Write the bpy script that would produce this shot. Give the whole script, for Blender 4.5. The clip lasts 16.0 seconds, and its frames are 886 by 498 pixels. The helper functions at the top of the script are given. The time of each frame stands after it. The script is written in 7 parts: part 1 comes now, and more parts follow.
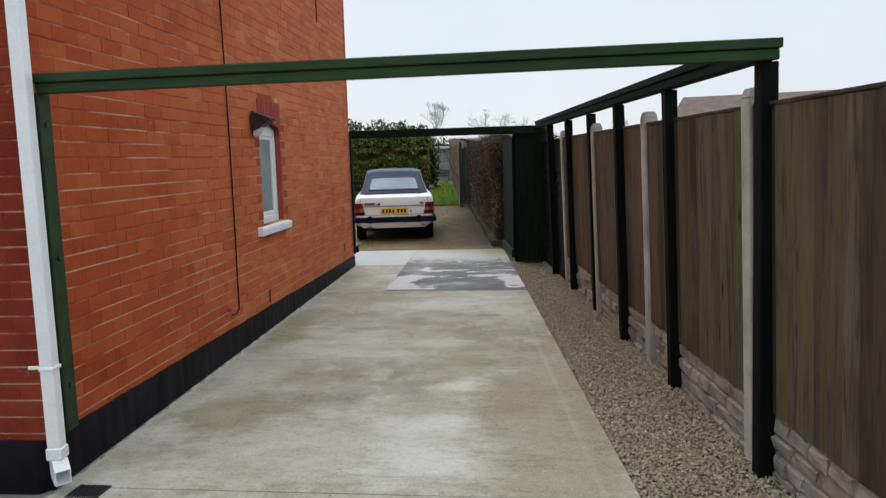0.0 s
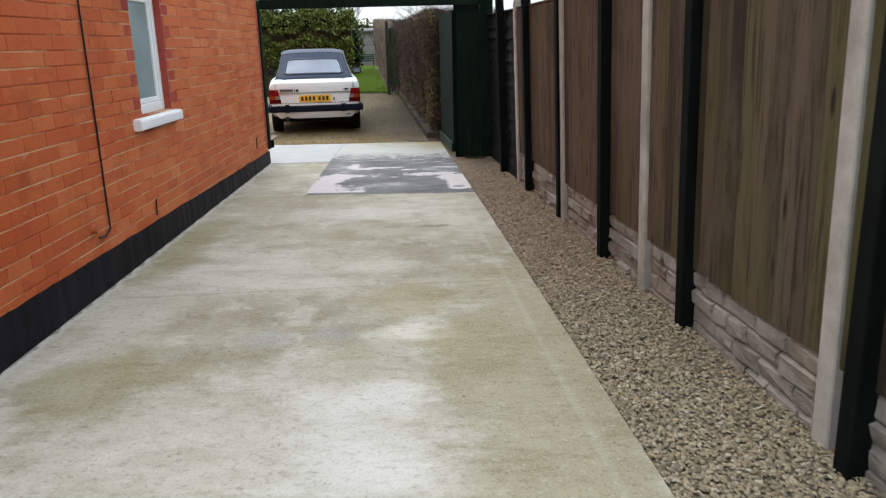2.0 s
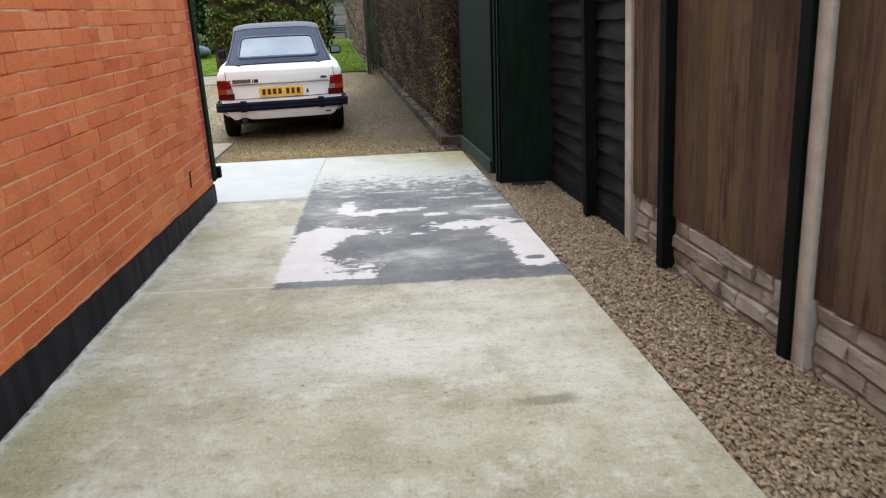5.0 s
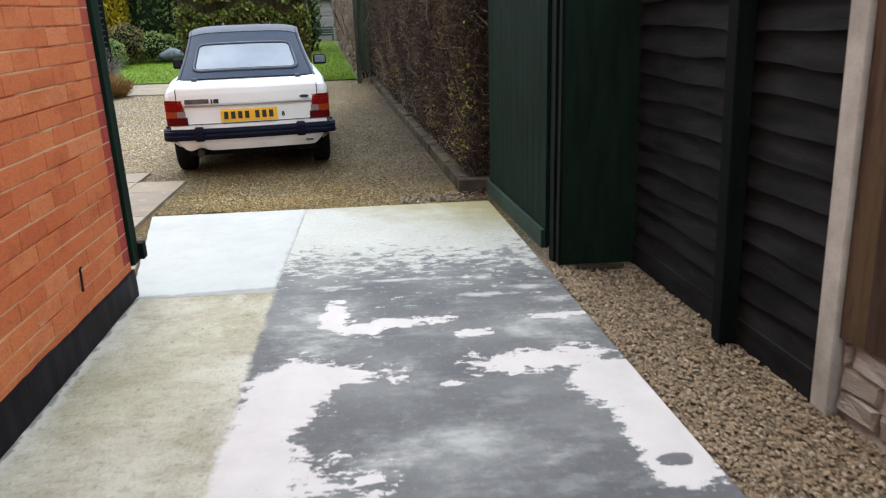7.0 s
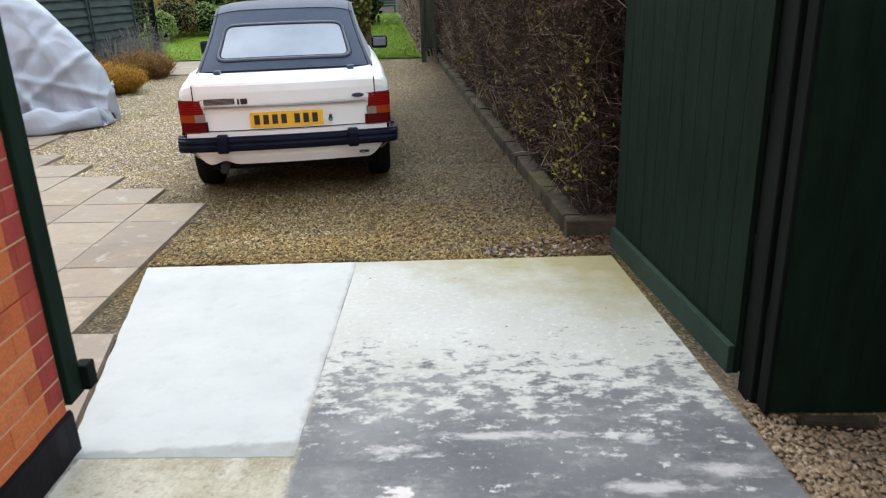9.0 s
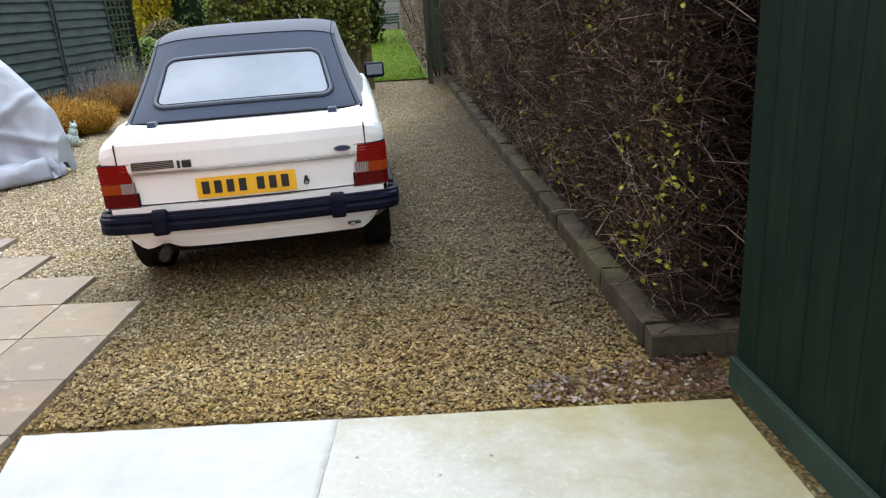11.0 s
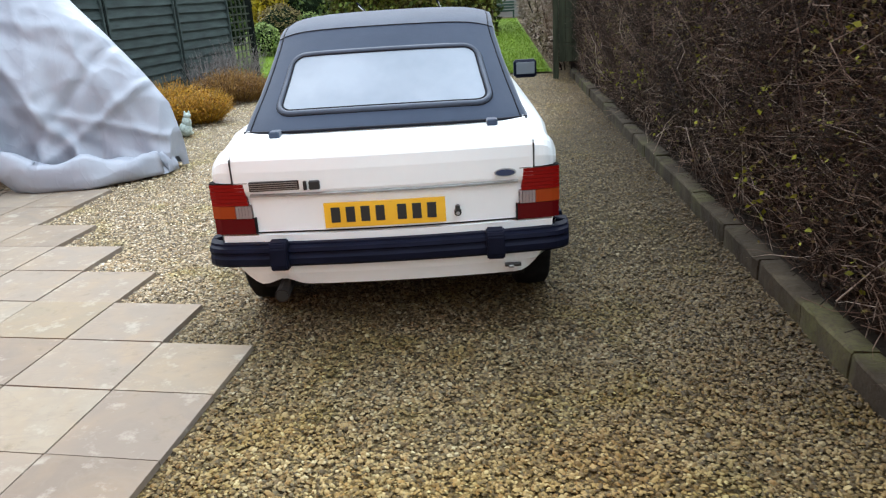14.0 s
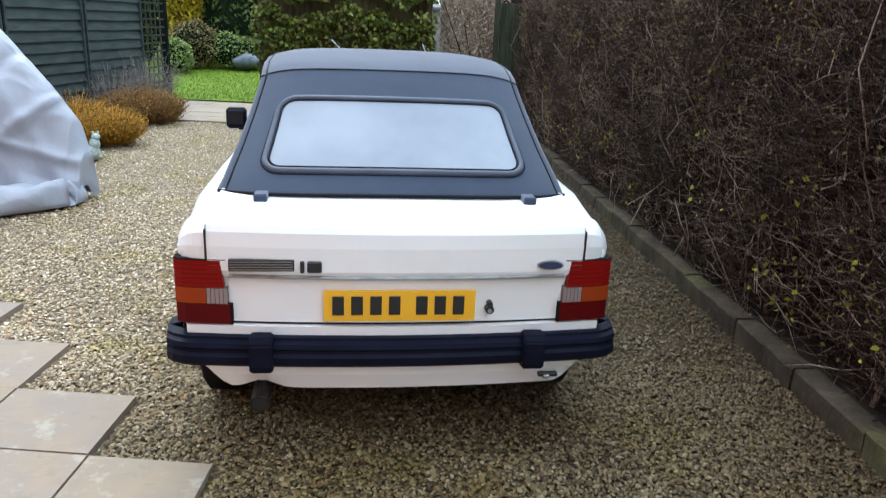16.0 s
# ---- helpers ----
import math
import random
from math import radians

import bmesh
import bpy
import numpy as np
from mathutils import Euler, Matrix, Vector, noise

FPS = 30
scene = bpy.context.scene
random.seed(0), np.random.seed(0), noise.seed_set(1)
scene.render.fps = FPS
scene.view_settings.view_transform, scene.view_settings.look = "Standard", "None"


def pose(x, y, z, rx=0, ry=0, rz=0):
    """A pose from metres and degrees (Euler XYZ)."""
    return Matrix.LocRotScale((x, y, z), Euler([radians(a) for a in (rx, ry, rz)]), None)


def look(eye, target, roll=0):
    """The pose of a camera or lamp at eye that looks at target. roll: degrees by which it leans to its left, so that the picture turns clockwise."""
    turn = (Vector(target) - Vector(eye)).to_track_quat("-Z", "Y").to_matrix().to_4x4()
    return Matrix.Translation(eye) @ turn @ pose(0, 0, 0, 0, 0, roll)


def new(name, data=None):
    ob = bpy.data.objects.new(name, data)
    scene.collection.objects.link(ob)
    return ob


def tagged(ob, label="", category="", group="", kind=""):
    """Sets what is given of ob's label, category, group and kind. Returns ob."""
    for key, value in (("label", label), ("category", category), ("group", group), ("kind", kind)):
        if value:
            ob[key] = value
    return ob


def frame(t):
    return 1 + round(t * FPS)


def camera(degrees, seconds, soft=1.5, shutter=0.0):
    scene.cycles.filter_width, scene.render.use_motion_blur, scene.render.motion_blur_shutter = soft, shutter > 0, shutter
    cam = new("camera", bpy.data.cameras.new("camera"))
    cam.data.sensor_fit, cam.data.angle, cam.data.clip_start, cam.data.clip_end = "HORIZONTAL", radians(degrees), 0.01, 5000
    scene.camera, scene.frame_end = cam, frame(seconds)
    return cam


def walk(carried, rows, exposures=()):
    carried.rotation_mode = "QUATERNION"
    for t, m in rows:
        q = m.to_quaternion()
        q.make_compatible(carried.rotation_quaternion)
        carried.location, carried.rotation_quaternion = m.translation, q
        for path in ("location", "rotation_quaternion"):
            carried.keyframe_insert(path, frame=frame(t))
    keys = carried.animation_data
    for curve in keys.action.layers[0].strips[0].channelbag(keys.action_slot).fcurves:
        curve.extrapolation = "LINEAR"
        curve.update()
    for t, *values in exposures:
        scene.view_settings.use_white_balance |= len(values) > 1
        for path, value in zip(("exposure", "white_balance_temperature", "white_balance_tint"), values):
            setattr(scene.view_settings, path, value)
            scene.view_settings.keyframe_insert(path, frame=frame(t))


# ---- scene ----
cam = camera(61.8, 16.0, 1.2, 0.3)
PATH = [
    (0, (0.059, 0.478, 1.585), (-0.172, 2.45, 1.342), -1.6),
    (0.5, (-0.049, 0.578, 1.541), (-0.264, 2.538, 1.206), -0.6),
    (1, (-0.034, 0.903, 1.547), (-0.251, 2.859, 1.191), -1.6),
    (1.5, (-0.109, 1.342, 1.477), (-0.299, 3.286, 1.048), -1.8),
    (2, (-0.169, 1.826, 1.472), (-0.205, 3.752, 0.934), -1.3),
    (2.5, (-0.224, 2.385, 1.499), (-0.308, 4.301, 0.93), -1.4),
    (3, (-0.372, 2.941, 1.506), (-0.339, 4.847, 0.9), -1.7),
    (3.5, (-0.466, 3.535, 1.47), (-0.407, 5.435, 0.848), -3.2),
    (3.7, (-0.541, 3.781, 1.498), (-0.516, 5.68, 0.871), -3.3),
    (5.8, (-0.846, 6.092, 1.483), (-0.815, 8.003, 0.895), -2.1),
    (6, (-0.88, 6.315, 1.505), (-0.891, 8.233, 0.938), -1.8),
    (6.5, (-0.959, 6.891, 1.48), (-0.926, 8.8, 0.883), -1.0),
    (7, (-0.983, 7.414, 1.489), (-0.913, 9.316, 0.875), -1.9),
    (7.5, (-1.021, 7.92, 1.506), (-0.978, 9.819, 0.879), -1.9),
    (8, (-1.068, 8.369, 1.542), (-0.959, 10.257, 0.89), -1.5),
    (8.5, (-1.105, 8.83, 1.553), (-1.154, 10.716, 0.89), -3.3),
    (9, (-1.175, 9.244, 1.514), (-1.258, 11.122, 0.833), -1.9),
    (9.2, (-1.162, 9.408, 1.512), (-1.2, 11.296, 0.855), -2.1),
    (11.3, (-1.296, 10.966, 1.482), (-1.458, 12.853, 0.839), -5.3),
    (11.5, (-1.327, 11.06, 1.488), (-1.634, 12.923, 0.83), -5.1),
    (12, (-1.452, 11.322, 1.487), (-1.601, 13.208, 0.837), -1.6),
    (12.5, (-1.466, 11.424, 1.512), (-1.708, 13.314, 0.905), -1.9),
    (13, (-1.42, 11.486, 1.504), (-1.845, 13.346, 0.906), -3.1),
    (13.5, (-1.496, 11.56, 1.486), (-1.982, 13.396, 0.859), -3.3),
    (14, (-1.694, 11.655, 1.494), (-2.059, 13.508, 0.835), -3.6),
    (14.5, (-1.825, 11.813, 1.479), (-2.218, 13.657, 0.813), -4.3),
    (15, (-1.949, 12.067, 1.5), (-2.377, 13.895, 0.809), -4.8),
    (15.5, (-2.165, 12.224, 1.514), (-2.346, 14.098, 0.837), -1.7),
    (16, (-2.291, 12.249, 1.54), (-2.371, 14.162, 0.96), 2.4),
]
walk(cam, [(t, look(eye, target, roll)) for t, eye, target, roll in PATH], [(0, 0.08, 6500, 10), (1.0, 0.33, 6500, 10), (1.5, 0.42, 6500, 10), (2.5, 0.58, 6500, 10), (3.5, 0.66, 6500, 10), (6, 0.86, 6450, 8), (9, 0.79, 6450, 8), (11.3, 0.95, 6450, 8), (12, 1.0, 6450, 8), (12.5, 1.15, 6450, 7), (13, 1.08, 6400, 7), (13.5, 1.0, 6350, 7), (14.5, 1.0, 6250, 6), (15.5, 0.86, 6050, 6), (16, 0.90, 6000, 6)])


# ---- sky and light: an overcast day ----
SUN_EL, SUN_AZ = 50.0, 335.0
world = bpy.data.worlds.new("overcast_sky")
scene.world = world
world.use_nodes = True
wn, wl = world.node_tree.nodes, world.node_tree.links
sky = wn.new("ShaderNodeTexSky")
sky.sky_type, sky.sun_disc = "NISHITA", False
sky.sun_elevation, sky.sun_rotation = radians(SUN_EL), radians(SUN_AZ)
sky_dim = wn.new("ShaderNodeMixRGB")
sky_dim.blend_type = "MULTIPLY"
sky_dim.inputs[0].default_value = 1.0
sky_dim.inputs[2].default_value = (0.09, 0.09, 0.09, 1)
cloud = wn.new("ShaderNodeTexNoise")
cloud.inputs["Scale"].default_value = 1.6
cloud.inputs["Detail"].default_value = 5.0
cloud_ramp = wn.new("ShaderNodeValToRGB")
cloud_ramp.color_ramp.elements[0].position, cloud_ramp.color_ramp.elements[0].color = 0.3, (0.66, 0.74, 0.84, 1)
cloud_ramp.color_ramp.elements[1].position, cloud_ramp.color_ramp.elements[1].color = 0.7, (0.86, 0.90, 0.95, 1)
sky_mix = wn.new("ShaderNodeMixRGB")
sky_mix.inputs[0].default_value = 0.88
background = wn["Background"]
background.inputs["Strength"].default_value = 1.0
sky_pos = wn.new("ShaderNodeTexCoord")
wl.new(sky_pos.outputs["Generated"], cloud.inputs["Vector"])
wl.new(sky.outputs[0], sky_dim.inputs[1])
wl.new(cloud.outputs[0], cloud_ramp.inputs[0])
wl.new(sky_dim.outputs[0], sky_mix.inputs[1])
wl.new(cloud_ramp.outputs[0], sky_mix.inputs[2])
# an overcast sky is brighter overhead than at its rim
sky_xyz = wn.new("ShaderNodeSeparateXYZ")
sky_rise = wn.new("ShaderNodeMapRange")
sky_rise.inputs["From Min"].default_value, sky_rise.inputs["From Max"].default_value = 0.25, 1.0
sky_rise.inputs["To Min"].default_value, sky_rise.inputs["To Max"].default_value = 1.0, 2.6
sky_gain = wn.new("ShaderNodeVectorMath")
sky_gain.operation = "SCALE"
wl.new(sky_pos.outputs["Generated"], sky_xyz.inputs[0])
wl.new(sky_xyz.outputs[2], sky_rise.inputs["Value"])
wl.new(sky_mix.outputs[0], sky_gain.inputs[0])
wl.new(sky_rise.outputs[0], sky_gain.inputs["Scale"])
wl.new(sky_gain.outputs[0], background.inputs[0])
sun_data = bpy.data.lights.new("sun", "SUN")
sun_data.energy, sun_data.angle, sun_data.color = 1.2, radians(40), (1.0, 0.97, 0.93)
sun = new("sun", sun_data)
sun_way = Vector((math.sin(radians(SUN_AZ)) * math.cos(radians(SUN_EL)), math.cos(radians(SUN_AZ)) * math.cos(radians(SUN_EL)), math.sin(radians(SUN_EL))))
sun.matrix_world = look(sun_way * 60, (0, 0, 0))

# ---- materials ----


class Mat:
    """A small builder of node materials."""

    def __init__(self, name, rough=0.7, metal=0.0):
        self.m = bpy.data.materials.new(name)
        self.m.use_nodes = True
        self.n, self.l = self.m.node_tree.nodes, self.m.node_tree.links
        self.b = self.n["Principled BSDF"]
        self.b.inputs["Roughness"].default_value, self.b.inputs["Metallic"].default_value = rough, metal
        self.b.inputs["Specular IOR Level"].default_value = 0.5 if rough < 0.5 or metal > 0.5 else 0.18

    def pos(self):
        return self.n.new("ShaderNodeNewGeometry").outputs["Position"]

    def noise(self, scale, detail=4.0, vec=None, rough=0.55, stretch=None, distort=0.0):
        t = self.n.new("ShaderNodeTexNoise")
        t.inputs["Scale"].default_value, t.inputs["Detail"].default_value = scale, detail
        t.inputs["Roughness"].default_value, t.inputs["Distortion"].default_value = rough, distort
        v = vec or self.pos()
        if stretch:
            mp = self.n.new("ShaderNodeMapping")
            mp.inputs["Scale"].default_value = stretch
            self.l.new(v, mp.inputs["Vector"])
            v = mp.outputs[0]
        self.l.new(v, t.inputs["Vector"])
        return t.outputs[0]

    def voronoi(self, scale, vec=None, feature="F1", out="Distance"):
        t = self.n.new("ShaderNodeTexVoronoi")
        t.feature = feature
        t.inputs["Scale"].default_value = scale
        self.l.new(vec or self.pos(), t.inputs["Vector"])
        return t.outputs[out]

    def ramp(self, fac, stops):
        r = self.n.new("ShaderNodeValToRGB")
        e = r.color_ramp.elements
        while len(e) < len(stops):
            e.new(0.5)
        for el, (p, c) in zip(e, stops):
            el.position = p
            el.color = (c, c, c, 1) if isinstance(c, (int, float)) else (*c, 1)
        self.l.new(fac, r.inputs[0])
        return r.outputs[0]

    def mix(self, fac, a, b, mode="MIX"):
        x = self.n.new("ShaderNodeMixRGB")
        x.blend_type = mode
        for i, v in ((0, fac), (1, a), (2, b)):
            if isinstance(v, (int, float)):
                x.inputs[i].default_value = v if i == 0 else (v, v, v, 1)
            elif isinstance(v, tuple):
                x.inputs[i].default_value = (*v, 1)
            else:
                self.l.new(v, x.inputs[i])
        return x.outputs[0]

    def math(self, op, a, b=0.0, c=0.0):
        x = self.n.new("ShaderNodeMath")
        x.operation = op
        for i, v in ((0, a), (1, b), (2, c)):
            if isinstance(v, (int, float)):
                x.inputs[i].default_value = v
            else:
                self.l.new(v, x.inputs[i])
        return x.outputs[0]

    def rand(self):
        """Differs from piece to piece, whether it is an object or an island of one."""
        a = self.n.new("ShaderNodeObjectInfo").outputs["Random"]
        g = self.n.new("ShaderNodeNewGeometry").outputs["Random Per Island"]
        return self.math("FRACT", self.math("ADD", a, self.math("MULTIPLY", g, 7.31)))

    def split(self, vec):
        x = self.n.new("ShaderNodeSeparateXYZ")
        self.l.new(vec, x.inputs[0])
        return x.outputs

    def color(self, v):
        if isinstance(v, tuple):
            self.b.inputs["Base Color"].default_value = (*v, 1)
        else:
            self.l.new(v, self.b.inputs["Base Color"])
        return self

    def rough(self, v):
        self.l.new(v, self.b.inputs["Roughness"])
        return self

    def bump(self, h, strength=0.3, dist=0.005):
        x = self.n.new("ShaderNodeBump")
        x.inputs["Strength"].default_value, x.inputs["Distance"].default_value = strength, dist
        self.l.new(h, x.inputs["Height"])
        if self.b.inputs["Normal"].is_linked:
            self.l.new(self.b.inputs["Normal"].links[0].from_socket, x.inputs["Normal"])
        self.l.new(x.outputs[0], self.b.inputs["Normal"])
        return self


def plain(name, base, rough=0.6, metal=0.0, var=0.15, scale=6.0, bump=0.15, bscale=60.0, stretch=None):
    """A surface of one colour with soft stains and a fine grain."""
    m = Mat(name, rough, metal)
    dark = tuple(c * (1 - var) for c in base)
    lite = tuple(min(1.0, c * (1 + var)) for c in base)
    big = m.ramp(m.noise(scale, 5, stretch=stretch), [(0.3, dark), (0.7, lite)])
    fine = m.noise(bscale, 3, stretch=stretch)
    m.color(m.mix(0.25, big, m.mix(1.0, big, m.ramp(fine, [(0.3, 0.7), (0.7, 1.0)]), "MULTIPLY")))
    if max(base) < 0.02 and metal == 0:
        m.b.inputs["Specular IOR Level"].default_value = 0.06
    if bump:
        m.bump(fine, bump, 0.004)
    return m.m


def brick_paint(name, a, b):
    m = Mat(name, 0.75)
    m.b.inputs["Specular IOR Level"].default_value = 0.12
    r = m.rand()
    base = m.ramp(r, [(0.0, tuple(v * 0.92 for v in a)), (0.12, a), (0.55, tuple((x + y) / 2 for x, y in zip(a, b))), (0.88, b), (1.0, (b[0] * 1.06, b[1] * 1.22, b[2] * 1.5))])
    cloudy = m.noise(1.3, 5)
    base = m.mix(m.ramp(cloudy, [(0.4, 0.0), (0.75, 0.45)]), base, (0.42, 0.10, 0.028))
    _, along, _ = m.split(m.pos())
    # colour grows paler and less red further along the wall
    paler_far = m.ramp(m.math("MULTIPLY", m.math("ADD", m.math("SUBTRACT", along, 5.0), m.math("MULTIPLY", m.noise(0.9, 5), 2.0)), 0.2), [(0.1, 0.0), (0.8, 1.0)])
    base = m.mix(paler_far, base, m.mix(1.0, base, (1.36, 1.95, 2.7), "MULTIPLY"))
    grit = m.noise(90, 4)
    base = m.mix(m.ramp(grit, [(0.35, 0.35), (0.6, 0.0)]), base, (0.22, 0.045, 0.03))
    stain = m.noise(3.1, 7, rough=0.7, stretch=(1, 0.8, 1.5))
    base = m.mix(m.ramp(stain, [(0.34, 0.6), (0.48, 0.0)]), base, m.mix(1.0, base, (0.62, 0.55, 0.55), "MULTIPLY"))
    scuff = m.noise(7, 7, rough=0.75, stretch=(1, 0.7, 2.2))
    base = m.mix(m.ramp(scuff, [(0.645, 0.0), (0.71, 0.6)]), base, (0.50, 0.36, 0.28))
    base = m.mix(m.ramp(scuff, [(0.30, 0.55), (0.38, 0.0)]), base, (0.17, 0.030, 0.014))
    m.color(base)
    m.bump(grit, 0.35, 0.003).bump(m.noise(14, 3), 0.3, 0.006)
    return m.m


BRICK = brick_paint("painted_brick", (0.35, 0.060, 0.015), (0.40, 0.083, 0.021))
BRICK_RED = brick_paint("red_painted_brick", (0.20, 0.018, 0.013), (0.24, 0.025, 0.018))
# the red paint again, darkened because the front wall faces away from the light
BRICK_FRONT = brick_paint("shaded_red_painted_brick", (0.135, 0.012, 0.008), (0.165, 0.018, 0.011))


def mortar_mat():
    m = Mat("mortar", 0.9)
    n = m.noise(3.2, 6, stretch=(1, 0.5, 1.8))
    red = m.mix(m.noise(40, 3), (0.16, 0.030, 0.012), (0.36, 0.072, 0.022))
    _, _, up = m.split(m.pos())
    low = m.math("ADD", n, m.math("MULTIPLY", m.math("SUBTRACT", 1.5, up), 0.06))
    m.color(m.mix(m.ramp(low, [(0.44, 0.0), (0.56, 0.85)]), red, m.mix(m.noise(15, 4), (0.36, 0.20, 0.10), (0.62, 0.46, 0.28))))
    m.bump(m.noise(70, 3), 0.4, 0.004)
    return m.m


MORTAR = mortar_mat()
PLINTH = plain("black_bitumen_paint", (0.0105, 0.009, 0.012), 0.5, var=0.4, scale=4, bump=0.4, bscale=30)
GREEN = plain("dark_green_stain", (0.0068, 0.0150, 0.0098), 0.75, var=0.3, scale=5, bump=0.3, bscale=40, stretch=(3, 3, 0.6))
GREEN_BEAM = plain("green_stained_beam", (0.022, 0.045, 0.016), 0.6, var=0.35, scale=3, bump=0.35, bscale=30, stretch=(0.6, 3, 3))
GREEN_RAIL = plain("pale_green_rail", (0.035, 0.065, 0.048), 0.6, var=0.25, scale=5)
GREEN_DARK = plain("blackish_green_stain", (0.0048, 0.0068, 0.0058), 0.75, var=0.45, scale=4, bump=0.3, bscale=40, stretch=(3, 3, 0.5))
UPVC = plain("white_upvc", (0.80, 0.81, 0.82), 0.3, var=0.04, bump=0.0)
CPOST = plain("weathered_concrete_post", (0.40, 0.37, 0.325), 0.9, var=0.25, scale=5, bump=0.5, bscale=80)


def wood_fence():
    m = Mat("weathered_brown_fence", 0.85)
    r = m.rand()
    base = m.ramp(r, [(0.0, (0.034, 0.024, 0.017)), (0.3, (0.056, 0.042, 0.029)), (0.55, (0.080, 0.060, 0.041)), (0.80, (0.115, 0.086, 0.058)), (1.0, (0.096, 0.082, 0.034))])
    shift = m.n.new("ShaderNodeVectorMath")
    shift.operation = "ADD"
    m.l.new(m.pos(), shift.inputs[0])
    m.l.new(m.math("MULTIPLY", r, 37.0), shift.inputs[1])
    own = shift.outputs[0]
    grain = m.noise(9, 7, own, 0.65, stretch=(4, 4, 0.22), distort=0.6)
    base = m.mix(m.ramp(grain, [(0.36, 0.75), (0.52, 0.0)]), base, (0.026, 0.016, 0.011))
    base = m.mix(m.ramp(grain, [(0.56, 0.0), (0.74, 0.4)]), base, (0.110, 0.080, 0.048))
    mp = m.n.new("ShaderNodeMapping")
    mp.inputs["Scale"].default_value = (9, 9, 1.9)
    m.l.new(own, mp.inputs["Vector"])
    knot = m.voronoi(1.0, mp.outputs[0])
    base = m.mix(m.ramp(knot, [(0.06, 0.9), (0.13, 0.0)]), base, (0.014, 0.008, 0.006))
    alg = m.noise(1.3, 4, own, stretch=(1.6, 1.6, 0.25))
    base = m.mix(m.ramp(alg, [(0.52, 0.0), (0.64, 0.65)]), base, (0.095, 0.086, 0.030))
    blotch = m.noise(2.2, 6, rough=0.7, stretch=(1.2, 1.2, 0.5))
    base = m.mix(m.ramp(blotch, [(0.54, 0.0), (0.66, 0.45)]), base, (0.125, 0.105, 0.080))
    base = m.mix(m.ramp(blotch, [(0.34, 0.55), (0.46, 0.0)]), base, (0.032, 0.024, 0.018))
    _, along, _ = m.split(m.pos())
    base = m.mix(m.ramp(m.math("MULTIPLY", m.math("SUBTRACT", along, 4.9), 0.3), [(0.0, 0.0), (1.0, 1.0)]), base, m.mix(1.0, base, (1.10, 0.89, 0.89), "MULTIPLY"))
    m.color(base).bump(grain, 0.6, 0.004)
    return m.m


FENCE = wood_fence()
FENCE_BLACK = plain("black_stained_lap_fence", (0.0138, 0.0134, 0.0136), 0.7, var=0.5, scale=5, bump=0.5, bscale=35, stretch=(3, 0.5, 3))
FENCE_GREEN = plain("dark_green_lap_fence", (0.036, 0.050, 0.048), 0.75, var=0.35, scale=4, bump=0.4, bscale=30, stretch=(0.6, 0.6, 3))


def rock_face():
    m = Mat("stone_faced_concrete", 0.9)
    n = m.noise(7, 5)
    base = m.ramp(n, [(0.25, (0.17, 0.145, 0.125)), (0.5, (0.29, 0.255, 0.22)), (0.75, (0.37, 0.335, 0.295))])
    m.color(m.mix(m.ramp(m.noise(1.5, 3), [(0.45, 0.0), (0.75, 0.5)]), base, (0.30, 0.20, 0.13)))
    m.bump(m.noise(18, 6, rough=0.7, stretch=(1, 0.6, 1.6)), 1.0, 0.025)
    return m.m


ROCK = rock_face()


def spot(m, x, y, cx, cy, rx, ry):
    """Distance from an oval's middle, 1 at its rim."""
    dx = m.math("DIVIDE", m.math("SUBTRACT", x, cx), rx)
    dy = m.math("DIVIDE", m.math("SUBTRACT", y, cy), ry)
    return m.math("SQRT", m.math("ADD", m.math("MULTIPLY", dx, dx), m.math("MULTIPLY", dy, dy)))


